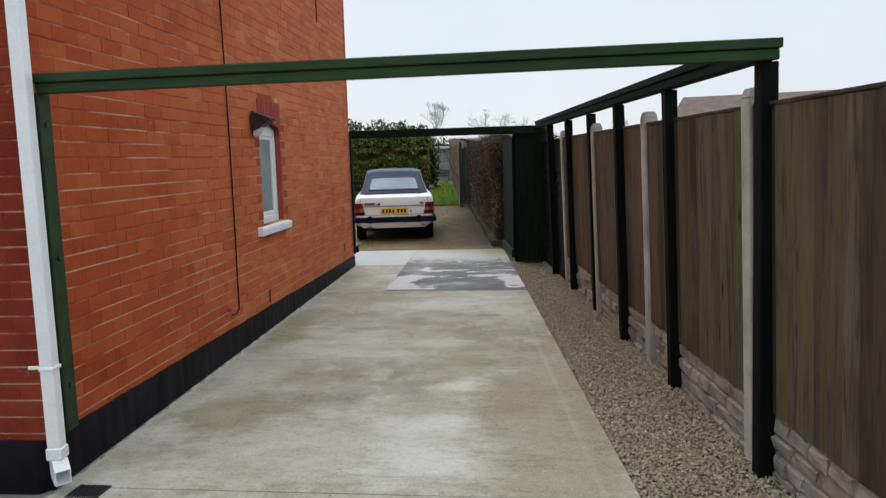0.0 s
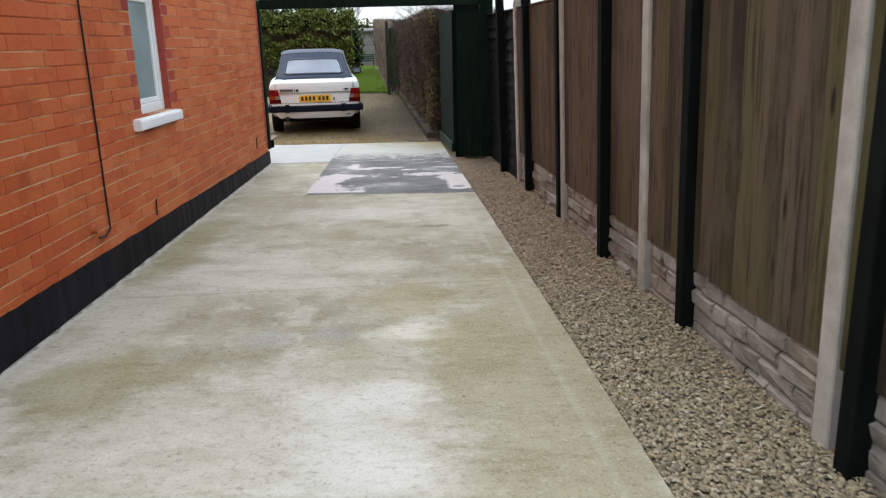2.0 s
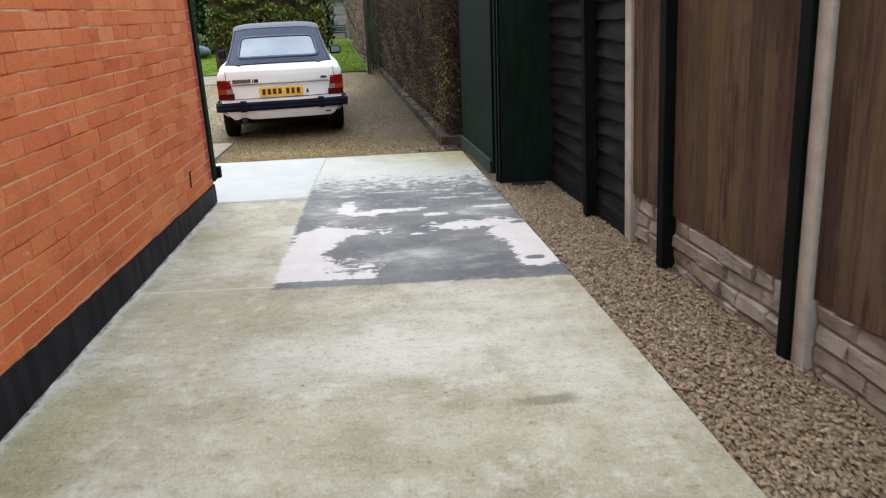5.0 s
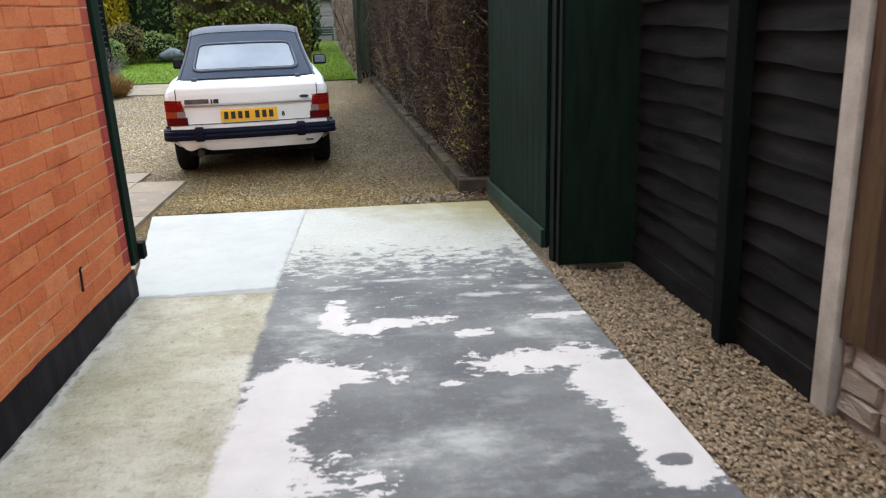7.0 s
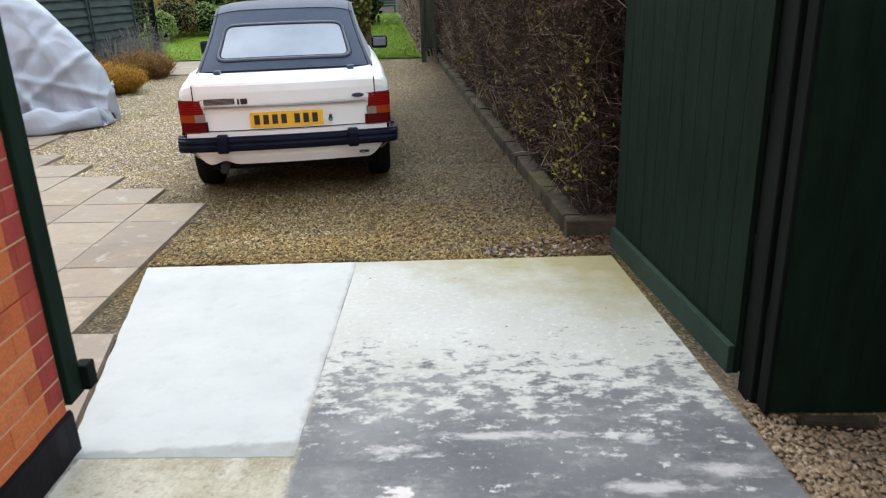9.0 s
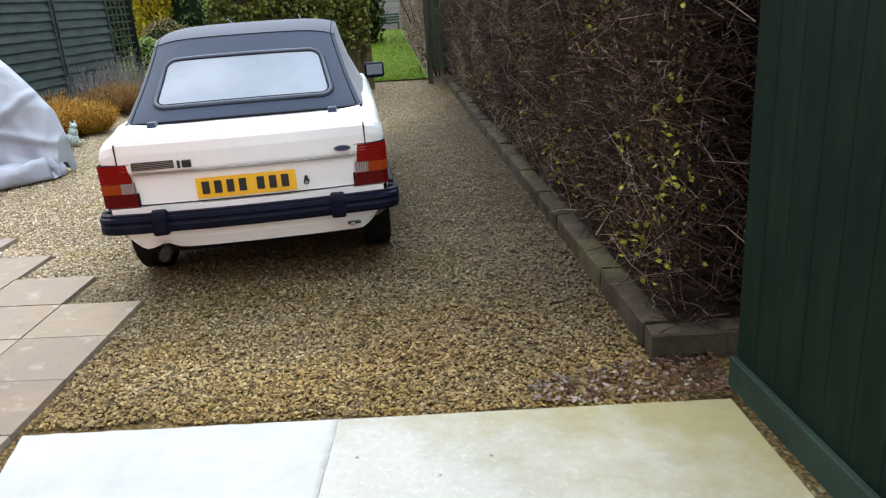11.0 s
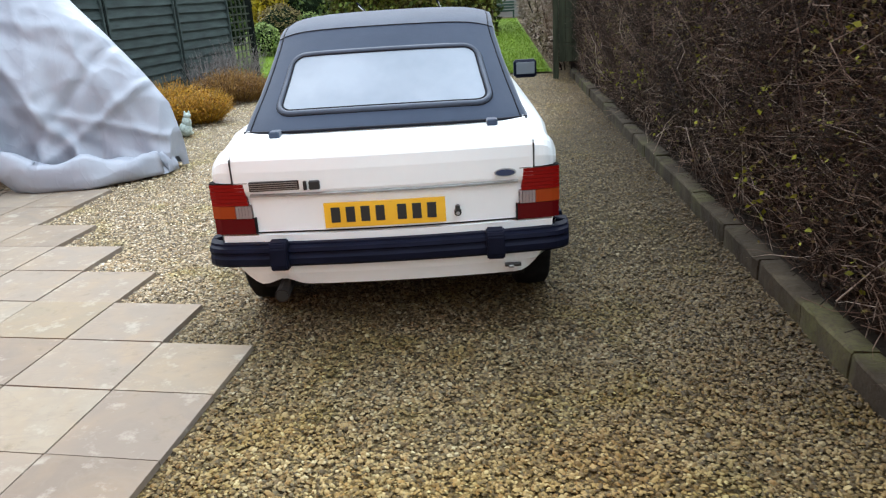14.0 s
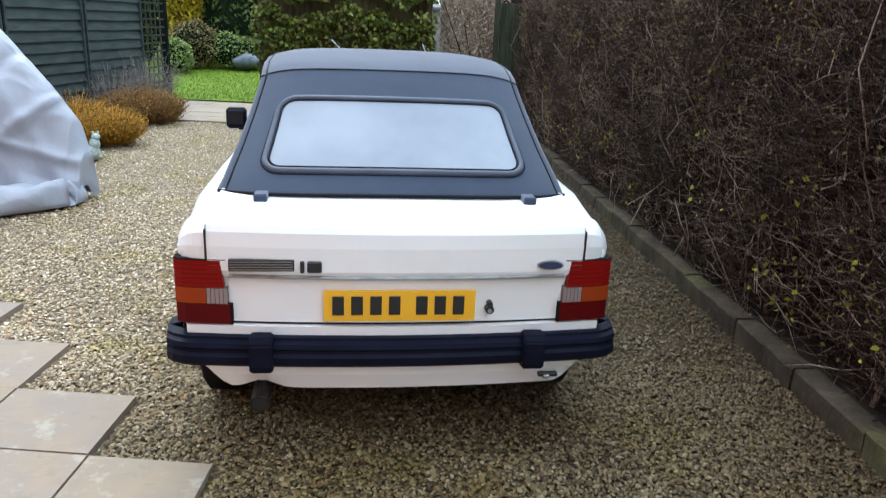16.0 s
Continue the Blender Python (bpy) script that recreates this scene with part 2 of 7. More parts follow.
def screed(m, p, x, y):
    """Dark screed with pale flaked coats left along its sides, worn to pale concrete towards the gate."""
    warp = m.math("SUBTRACT", m.noise(4.5, 6, p, 0.65), 0.5)
    speck = m.math("SUBTRACT", m.noise(17, 6, p, 0.72, stretch=(0.6, 1.5, 1)), 0.5)
    rag = m.math("ADD", m.math("MULTIPLY", warp, 1.5), m.math("MULTIPLY", speck, 1.25))
    fleck = m.noise(34, 5, p, 0.75)
    chip = m.noise(13, 7, p, 0.72, stretch=(0.8, 1.35, 1))
    grey = m.ramp(m.noise(1.9, 6, p, stretch=(0.8, 1.1, 1)), [(0.3, (0.088, 0.090, 0.097)), (0.52, (0.125, 0.127, 0.132)), (0.72, (0.19, 0.193, 0.19))])
    smear = m.noise(5.0, 7, p, 0.7, stretch=(0.7, 1.3, 1))
    grey = m.mix(m.ramp(smear, [(0.52, 0.0), (0.70, 0.55)]), grey, (0.27, 0.275, 0.265))
    for cx, cy, rx, ry in ((-0.93, 9.70, 0.42, 0.22), (-1.45, 10.85, 0.30, 0.45), (-0.35, 10.75, 0.30, 0.25)):
        near = m.ramp(m.math("ADD", spot(m, x, y, cx, cy, rx, ry), rag), [(0.35, 0.85), (1.1, 0.0)])
        grey = m.mix(m.math("MULTIPLY", near, m.ramp(smear, [(0.42, 0.15), (0.62, 1.0)])), grey, (0.37, 0.375, 0.36))
    grey = m.mix(m.ramp(fleck, [(0.56, 0.0), (0.74, 0.35)]), grey, (0.36, 0.36, 0.345))
    grey = m.mix(m.ramp(fleck, [(0.28, 0.5), (0.42, 0.0)]), grey, (0.065, 0.066, 0.07))
    pale = m.mix(m.noise(7, 6, p), (0.43, 0.40, 0.39), (0.57, 0.545, 0.535))
    pale = m.mix(m.ramp(fleck, [(0.28, 0.55), (0.38, 0.0)]), pale, (0.27, 0.25, 0.245))
    # what is left of the pale coat
    d = None
    for o in ((-1.62, 9.60, 0.22, 0.42), (-1.44, 9.40, 0.27, 0.16), (-1.56, 10.12, 0.20, 0.36), (-1.36, 10.31, 0.22, 0.085), (-0.36, 10.37, 0.28, 0.085), (-0.17, 10.15, 0.20, 0.26), (-0.10, 9.74, 0.16, 0.40), (-1.43, 10.98, 0.055, 0.17), (-1.30, 10.79, 0.11, 0.07), (-1.05, 10.86, 0.18, 0.05), (-0.714, 10.69, 0.08, 0.03), (-1.18, 9.55, 0.04, 0.035), (-0.86, 10.20, 0.035, 0.02), (-0.30, 10.86, 0.12, 0.03)):
        e = spot(m, x, y, *o)
        if o[3] < 0.18:
            e = m.math("ADD", m.math("MULTIPLY", e, 0.8), m.math("ADD", m.math("MULTIPLY", speck, 2.0), m.math("MULTIPLY", warp, 2.0)))
        d = e if d is None else m.math("MINIMUM", d, e)
    d = m.math("MAXIMUM", m.math("ADD", d, rag), m.math("SUBTRACT", 2.05, m.math("ADD", spot(m, x, y, -0.136, 9.57, 0.058, 0.030), m.math("MULTIPLY", rag, 1.5))))
    d = m.math("MAXIMUM", d, m.math("ADD", m.math("MULTIPLY", m.math("SUBTRACT", 9.33, y), 12.0), m.math("ADD", 1.0, m.math("MULTIPLY", rag, 0.8))))
    col = m.mix(m.ramp(m.math("MULTIPLY", d, 0.5), [(0.47, 1.0), (0.51, 0.0)]), grey, pale)
    # thin scrapes of coat near the gate
    thin = None
    for o in ((-1.04, 11.48, 0.20, 0.020), (-0.60, 11.46, 0.07, 0.035), (-0.64, 11.19, 0.13, 0.025), (-0.36, 11.28, 0.11, 0.03), (-0.25, 11.08, 0.10, 0.04), (-1.45, 11.39, 0.09, 0.04)):
        e = spot(m, x, y, *o)
        thin = e if thin is None else m.math("MINIMUM", thin, e)
    thin = m.math("ADD", m.math("MULTIPLY", thin, 0.55), m.math("ADD", m.math("MULTIPLY", speck, 2.6), m.math("MULTIPLY", warp, 1.6)))
    col = m.mix(m.ramp(thin, [(0.15, 0.75), (0.75, 0.0)]), col, (0.43, 0.415, 0.405))
    # chips that thicken towards the gate
    chips = m.math("ADD", chip, m.math("MULTIPLY", m.math("SUBTRACT", y, 10.6), 0.055))
    col = m.mix(m.ramp(chips, [(0.645, 0.0), (0.67, 0.8)]), col, m.mix(0.5, pale, (0.36, 0.37, 0.36)))
    wear = m.math("ADD", m.math("SUBTRACT", y, 11.66), m.math("ADD", m.math("MULTIPLY", warp, 1.5), m.math("MULTIPLY", m.math("SUBTRACT", chip, 0.5), 3.2)))
    worn = m.ramp(m.noise(1.4, 5, p), [(0.3, (0.335, 0.335, 0.30)), (0.7, (0.42, 0.425, 0.40))])
    worn = m.mix(m.ramp(fleck, [(0.32, 0.6), (0.46, 0.0)]), worn, (0.30, 0.305, 0.285))
    worn = m.mix(m.ramp(chip, [(0.30, 0.7), (0.38, 0.0)]), worn, (0.21, 0.215, 0.21))
    worn = m.mix(m.ramp(fleck, [(0.55, 0.0), (0.7, 0.6)]), worn, (0.56, 0.57, 0.555))
    pits = m.voronoi(7.0, p)
    worn = m.mix(m.ramp(pits, [(0.03, 0.9), (0.06, 0.0)]), worn, (0.09, 0.09, 0.085))
    moss = m.math("ADD", m.math("MULTIPLY", m.math("SUBTRACT", y, 12.5), 0.9), m.math("MULTIPLY", m.math("SUBTRACT", x, -0.9), 0.6))
    worn = m.mix(m.ramp(m.math("ADD", moss, m.math("MULTIPLY", warp, 1.2)), [(0.0, 0.0), (0.75, 0.9)]), worn, m.mix(smear, (0.16, 0.135, 0.052), (0.31, 0.28, 0.135)))
    return m.mix(m.ramp(wear, [(0.0, 0.0), (0.32, 1.0)]), col, worn)


def concrete_mat():
    m = Mat("worn_concrete", 0.75)
    p = m.pos()
    x, y, _ = m.split(p)
    warp = m.math("ADD", m.math("MULTIPLY", m.math("SUBTRACT", m.noise(1.8, 6, p, 0.65), 0.5), 1.2), m.math("MULTIPLY", m.math("SUBTRACT", m.noise(9, 6, p, 0.72, stretch=(0.6, 1.6, 1)), 0.5), 1.1))
    big = m.noise(0.8, 6, p, 0.62)
    base = m.ramp(big, [(0.34, (0.25, 0.228, 0.165)), (0.46, (0.325, 0.303, 0.235)), (0.62, (0.425, 0.408, 0.355))])
    mottle = m.noise(3.6, 8, p, 0.74)
    base = m.mix(m.ramp(mottle, [(0.36, 0.6), (0.49, 0.0)]), base, (0.235, 0.215, 0.155))
    base = m.mix(m.ramp(mottle, [(0.53, 0.0), (0.64, 0.55)]), base, (0.49, 0.475, 0.43))
    for cx, cy, rx, ry, top, c in ((-0.45, 4.45, 0.62, 0.75, 0.85, (0.52, 0.51, 0.475)), (-1.15, 4.35, 0.55, 0.45, 0.6, (0.45, 0.435, 0.38)), (-0.37, 5.47, 0.30, 0.15, 0.95, (0.53, 0.505, 0.44)), (-0.45, 6.02, 0.42, 0.36, 0.7, (0.285, 0.25, 0.15)), (-0.10, 5.2, 0.35, 0.55, 0.6, (0.285, 0.25, 0.15)), (-0.70, 5.05, 0.22, 0.35, 0.5, (0.30, 0.27, 0.18)), (-1.05, 5.75, 0.10, 0.22, 0.5, (0.50, 0.49, 0.45)), (-1.15, 5.40, 0.22, 0.14, 0.7, (0.30, 0.295, 0.27)), (-0.83, 5.48, 0.16, 0.16, 0.7, (0.28, 0.275, 0.255)), (-1.6, 6.5, 0.65, 0.45, 0.75, (0.46, 0.45, 0.405)), (-2.25, 7.4, 0.30, 1.2, 0.7, (0.235, 0.215, 0.12)), (-1.85, 4.85, 0.35, 0.5, 0.7, (0.235, 0.21, 0.115)), (-1.45, 5.0, 0.25, 0.2, 0.5, (0.27, 0.24, 0.15)), (-0.75, 6.7, 0.40, 0.22, 0.6, (0.45, 0.43, 0.375)), (-0.34, 7.82, 0.16, 0.05, 0.85, (0.16, 0.145, 0.115)), (-0.9, 7.6, 1.1, 0.35, 0.45, (0.30, 0.275, 0.19)), (-1.2, 8.35, 0.7, 0.35, 0.7, (0.46, 0.45, 0.41)), (-0.45, 8.6, 0.5, 0.5, 0.5, (0.42, 0.40, 0.35)), (-2.1, 10.4, 0.35, 0.8, 0.5, (0.40, 0.385, 0.295)), (-1.95, 9.0, 0.5, 0.35, 0.4, (0.36, 0.345, 0.26)), (0.15, 4.8, 0.5, 2.6, 0.75, (0.265, 0.235, 0.15)), (-2.05, 5.9, 0.35, 0.8, 0.6, (0.45, 0.44, 0.39)), (-1.95, 3.2, 0.7, 0.5, 0.6, (0.25, 0.23, 0.145)), (-0.12, 3.62, 0.16, 0.07, 0.8, (0.15, 0.145, 0.12)), (-0.6, 3.1, 0.8, 0.3, 0.5, (0.47, 0.455, 0.40))):
        d = m.math("ADD", spot(m, x, y, cx, cy, rx, ry), warp)
        base = m.mix(m.ramp(d, [(0.5, top), (1.05, 0.0)]), base, c)
    # tamping ridges across the drive, laitance worn off between them
    brush = m.noise(2.6, 8, p, 0.7, stretch=(0.65, 1.5, 1))
    base = m.mix(0.7, base, m.mix(1.0, base, m.ramp(brush, [(0.32, (0.74, 0.71, 0.62)), (0.50, (1.0, 1.0, 1.0)), (0.68, (1.14, 1.15, 1.16))]), "MULTIPLY"))
    ridge = m.noise(15, 7, p, 0.74, stretch=(0.75, 1.25, 1))
    base = m.mix(m.ramp(ridge, [(0.33, 0.48), (0.45, 0.0)]), base, m.mix(1.0, base, (0.55, 0.52, 0.46), "MULTIPLY"))
    base = m.mix(m.ramp(ridge, [(0.57, 0.0), (0.68, 0.38)]), base, (0.53, 0.52, 0.485))
    fine = m.noise(26, 7, p, 0.74, stretch=(0.8, 1.2, 1))
    base = m.mix(m.ramp(fine, [(0.35, 0.65), (0.46, 0.0)]), base, m.mix(1.0, base, (0.57, 0.55, 0.50), "MULTIPLY"))
    crisp = m.noise(75, 4, p, 0.75)
    base = m.mix(m.ramp(crisp, [(0.33, 0.6), (0.45, 0.0)]), base, m.mix(1.0, base, (0.50, 0.47, 0.42), "MULTIPLY"))
    base = m.mix(m.ramp(crisp, [(0.55, 0.0), (0.68, 0.4)]), base, (0.58, 0.57, 0.54))
    pits = m.voronoi(6.0, p)
    base = m.mix(m.ramp(pits, [(0.025, 0.85), (0.06, 0.0)]), base, (0.10, 0.09, 0.07))
    # dark grit, and the smeared edge along the plinth
    grit = m.voronoi(38.0, p)
    base = m.mix(m.ramp(m.math("ADD", grit, m.math("MULTIPLY", m.noise(3.0, 4, p), 0.4)), [(0.25, 0.7), (0.31, 0.0)]), base, (0.12, 0.11, 0.09))
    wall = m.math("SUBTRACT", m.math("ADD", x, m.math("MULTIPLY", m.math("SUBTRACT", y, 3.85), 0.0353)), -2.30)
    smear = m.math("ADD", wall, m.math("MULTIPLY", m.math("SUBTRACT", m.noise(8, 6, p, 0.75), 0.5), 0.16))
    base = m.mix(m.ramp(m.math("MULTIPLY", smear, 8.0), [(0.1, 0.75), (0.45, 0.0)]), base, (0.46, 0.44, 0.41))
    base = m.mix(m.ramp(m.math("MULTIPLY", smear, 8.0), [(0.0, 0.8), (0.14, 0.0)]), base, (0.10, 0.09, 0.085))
    # hairline crack and the old day joint across the slab, and the trowelled margin
    wob = m.math("MULTIPLY", m.math("SUBTRACT", m.noise(1.5, 5, p), 0.5), 0.10)
    crack = m.math("ABSOLUTE", m.math("ADD", m.math("SUBTRACT", m.math("SUBTRACT", y, m.math("MULTIPLY", x, 0.11)), 6.34), wob))
    base = m.mix(m.ramp(m.math("MULTIPLY", crack, 40.0), [(0.1, 0.45), (0.5, 0.0)]), base, (0.20, 0.185, 0.15))
    joint = m.math("ABSOLUTE", m.math("SUBTRACT", y, 9.265))
    base = m.mix(m.ramp(m.math("MULTIPLY", joint, 30.0), [(0.2, 0.5), (0.6, 0.0)]), base, (0.47, 0.455, 0.41))
    margin = m.math("ABSOLUTE", m.math("SUBTRACT", m.math("ADD", x, m.math("MULTIPLY", m.math("SUBTRACT", y, 3.8), 0.0978)), 0.40))
    base = m.mix(m.ramp(m.math("MULTIPLY", margin, 25.0), [(0.2, 0.16), (0.6, 0.0)]), base, (0.45, 0.44, 0.40))
    base = m.mix(1.0, base, (0.99, 0.985, 0.955), "MULTIPLY")
    left = m.math("ADD", x, m.math("ADD", m.math("MULTIPLY", m.math("SUBTRACT", y, 9.22), 0.0455), 1.70))
    dist = m.math("MINIMUM", left, m.math("SUBTRACT", y, 9.215))
    rag = m.math("ADD", m.math("MULTIPLY", m.math("SUBTRACT", m.noise(5, 6, p, 0.7), 0.5), 0.10), m.math("MULTIPLY", m.math("SUBTRACT", m.noise(28, 4, p, 0.7), 0.5), 0.05))
    base = m.mix(m.ramp(m.math("ADD", m.math("MULTIPLY", m.math("ADD", dist, rag), 8.0), 0.5), [(0.38, 0.0), (0.62, 1.0)]), base, screed(m, p, x, y))
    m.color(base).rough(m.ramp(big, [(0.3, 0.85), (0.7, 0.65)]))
    m.bump(ridge, 0.35, 0.006).bump(fine, 0.35, 0.004).bump(m.noise(160, 2, p), 0.25, 0.002)
    return m.m


CONCRETE = concrete_mat()


def slab_white_mat():
    m = Mat("new_white_concrete", 0.8)
    p = m.pos()
    n = m.noise(2.2, 7, p, 0.65)
    base = m.ramp(n, [(0.3, (0.345, 0.355, 0.350)), (0.7, (0.42, 0.43, 0.42))])
    base = m.mix(m.ramp(m.noise(9, 7, p, 0.7), [(0.34, 0.35), (0.46, 0.0)]), base, (0.31, 0.315, 0.30))
    # smeared grey along the day joint and gritty along the old screed
    x, y, _ = m.split(p)
    rag = m.math("MULTIPLY", m.math("SUBTRACT", m.noise(7, 7, p, 0.72), 0.5), 0.10)
    front = m.math("ADD", m.math("SUBTRACT", y, m.math("ADD", 11.415, m.math("MULTIPLY", m.math("ADD", x, 2.2), 0.09))), rag)
    base = m.mix(m.ramp(m.math("ADD", m.math("MULTIPLY", front, 8.0), 0.5), [(0.42, 0.85), (0.60, 0.0)]), base, m.mix(m.noise(16, 5, p), (0.17, 0.175, 0.165), (0.30, 0.305, 0.29)))
    side = m.math("ADD", m.math("ADD", m.math("ADD", x, 1.80), m.math("MULTIPLY", m.math("SUBTRACT", y, 11.36), 0.027)), rag)
    base = m.mix(m.ramp(m.math("ADD", m.math("MULTIPLY", side, 8.0), 0.5), [(0.30, 0.0), (0.52, 0.75)]), base, m.mix(m.noise(22, 5, p), (0.13, 0.13, 0.12), (0.33, 0.33, 0.31)))
    m.color(base).bump(m.noise(60, 4, p), 0.15, 0.003).bump(m.noise(6, 4, p), 0.15, 0.01)
    return m.m


WHITE_SLAB = slab_white_mat()


def gravel_zones(m, base):
    """Grey then brown beside the drive; golden and mossy before the car, pale along the paving; the hedge's shade and
    the wet are put into the colour towards the kerb.
    """
    x, y, _ = m.split(m.pos())
    w = m.math("MULTIPLY", m.math("SUBTRACT", m.noise(1.5, 6, rough=0.65), 0.5), 2.4)
    gold = m.math("MULTIPLY", m.ramp(m.math("ADD", m.math("MULTIPLY", m.math("SUBTRACT", 14.7, y), 0.7), w), [(0.0, 0.0), (1.0, 0.9)]), m.ramp(m.math("SUBTRACT", y, 12.6), [(0.0, 0.0), (0.3, 1.0)]))
    base = m.mix(gold, base, m.mix(1.0, base, (1.18, 1.0, 0.56), "MULTIPLY"))
    pale = m.ramp(m.math("ADD", m.math("ADD", m.math("SUBTRACT", -3.25, x), m.math("MULTIPLY", m.math("SUBTRACT", y, 15.2), 0.35)), m.math("MULTIPLY", w, 0.5)), [(0.0, 0.0), (1.0, 0.85)])
    base = m.mix(pale, base, m.mix(1.0, base, (2.25, 2.25, 2.18), "MULTIPLY"))
    # damp and the hedge's shade, both put into the gravel's colour
    damp_shade = m.ramp(m.math("ADD", m.math("ADD", m.math("SUBTRACT", x, -2.35), m.math("MULTIPLY", m.math("SUBTRACT", y, 14.3), 0.22)), m.math("MULTIPLY", w, 0.5)), [(0.0, 0.0), (0.8, 0.9)])
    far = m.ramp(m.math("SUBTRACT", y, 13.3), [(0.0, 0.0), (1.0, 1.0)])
    base = m.mix(m.math("MULTIPLY", damp_shade, far), base, m.mix(1.0, base, (0.62, 0.59, 0.52), "MULTIPLY"))
    # a darker strip at the kerb paints the wet and the shade below the hedge
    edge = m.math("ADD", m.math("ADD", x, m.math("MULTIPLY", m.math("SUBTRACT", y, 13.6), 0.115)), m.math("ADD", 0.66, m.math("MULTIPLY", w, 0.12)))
    wet_shade = m.math("MULTIPLY", m.ramp(m.math("ADD", edge, 0.75), [(0.0, 0.0), (0.75, 0.95)]), far)
    base = m.mix(wet_shade, base, m.mix(1.0, base, (0.52, 0.46, 0.38), "MULTIPLY"))
    # the dark olive spot paints wet and shade behind the car's bumper
    for cx, cy, rx, ry, top, c in ((-2.35, 13.62, 0.75, 0.30, 0.8, (1.35, 1.42, 1.62)), (-2.55, 14.45, 0.75, 0.28, 0.7, (0.78, 0.72, 0.55)), (-2.05, 14.55, 0.25, 0.4, 0.5, (1.25, 1.3, 1.4)), (-1.6, 13.75, 0.35, 0.3, 0.6, (1.15, 1.0, 0.75))):
        d = m.math("ADD", spot(m, x, y, cx, cy, rx, ry), m.math("MULTIPLY", w, 0.4))
        base = m.mix(m.ramp(d, [(0.3, top), (1.1, 0.0)]), base, m.mix(1.0, base, c, "MULTIPLY"))
    strip = m.ramp(m.math("SUBTRACT", 12.2, y), [(0.0, 0.0), (0.4, 1.0)])
    base = m.mix(m.math("MAXIMUM", strip, pale), m.mix(1.0, base, (0.93, 0.91, 0.73), "MULTIPLY"), base)
    grey = m.ramp(m.math("ADD", m.math("MULTIPLY", m.math("SUBTRACT", 7.6, y), 0.35), m.math("MULTIPLY", w, 0.7)), [(0.0, 0.0), (1.0, 1.0)])
    base = m.mix(m.math("MULTIPLY", strip, 0.4), base, (0.185, 0.166, 0.133))
    base = m.mix(strip, base, m.mix(1.0, base, m.mix(grey, (1.24, 1.07, 0.92), (1.42, 1.40, 1.24)), "MULTIPLY"))
    green = m.ramp(m.noise(2.3, 5), [(0.52, 0.0), (0.66, 0.55)])
    return m.mix(m.math("MULTIPLY", green, m.math("SUBTRACT", 1.0, strip)), base, m.mix(1.0, base, (0.86, 0.86, 0.40), "MULTIPLY"))


STONES = [(0.044, 0.036, 0.028), (0.110, 0.083, 0.052), (0.19, 0.147, 0.092), (0.255, 0.213, 0.152), (0.072, 0.063, 0.054), (0.185, 0.125, 0.064), (0.345, 0.325, 0.285)]


def stones_mat(name, cols):
    m = Mat(name, 0.58)
    m.b.inputs["Specular IOR Level"].default_value = 0.22
    r = m.rand()
    n = len(cols)
    base = m.ramp(r, [(i / (n - 1), c) for i, c in enumerate(cols)])
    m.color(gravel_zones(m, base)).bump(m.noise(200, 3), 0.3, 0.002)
    return m.m


def gravel_bed():
    m = Mat("gravel_bed", 0.8)
    cell = m.voronoi(75.0, out="Color")
    base = m.ramp(m.split(cell)[0], [(i / 6, tuple(v * 0.7 for v in c)) for i, c in enumerate(STONES)])
    edge = m.voronoi(75.0)
    base = m.mix(m.ramp(edge, [(0.35, 0.0), (0.75, 0.7)]), base, (0.028, 0.022, 0.016))
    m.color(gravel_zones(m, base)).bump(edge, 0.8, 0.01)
    return m.m


GRAVEL = stones_mat("gravel_stones", STONES)
GRAVEL_BED = gravel_bed()


def paver_mat():
    m = Mat("sandstone_paver", 0.75)
    r = m.rand()
    base = m.ramp(r, [(0.0, (0.185, 0.150, 0.120)), (0.3, (0.225, 0.190, 0.158)), (0.6, (0.255, 0.215, 0.172)), (0.8, (0.235, 0.195, 0.140)), (1.0, (0.275, 0.245, 0.20))])
    vein = m.noise(2.5, 5, distort=1.5)
    base = m.mix(m.ramp(vein, [(0.4, 0.0), (0.7, 0.4)]), base, (0.33, 0.24, 0.145))
    streak = m.noise(1.6, 7, distort=2.2, stretch=(1.0, 2.2, 1))
    base = m.mix(m.ramp(streak, [(0.46, 0.0), (0.5, 0.35), (0.54, 0.0)]), base, (0.22, 0.185, 0.15))
    base = m.mix(m.ramp(m.noise(12, 5), [(0.35, 0.3), (0.6, 0.0)]), base, (0.22, 0.18, 0.14))
    lichen = m.noise(5.5, 7, rough=0.72)
    base = m.mix(m.ramp(lichen, [(0.55, 0.0), (0.66, 0.5)]), base, (0.40, 0.375, 0.31))
    base = m.mix(m.ramp(lichen, [(0.30, 0.55), (0.42, 0.0)]), base, (0.145, 0.12, 0.085))
    m.color(base).bump(m.noise(10, 5), 0.3, 0.006).bump(m.noise(70, 3), 0.2, 0.003)
    return m.m


PAVER = paver_mat()
KERB = Mat("grey_brown_kerb_stone", 0.9)
_c = KERB.ramp(KERB.noise(5, 6, rough=0.65), [(0.3, (0.017, 0.012, 0.008)), (0.5, (0.034, 0.026, 0.017)), (0.7, (0.066, 0.052, 0.034))])
_c = KERB.mix(KERB.ramp(KERB.noise(2.2, 4), [(0.5, 0.0), (0.65, 0.5)]), _c, (0.085, 0.085, 0.030))
KERB.color(KERB.mix(KERB.ramp(KERB.noise(60, 4), [(0.38, 0.6), (0.5, 0.0)]), _c, (0.04, 0.032, 0.024))).bump(KERB.noise(30, 5), 0.7, 0.008)
KERB = KERB.m
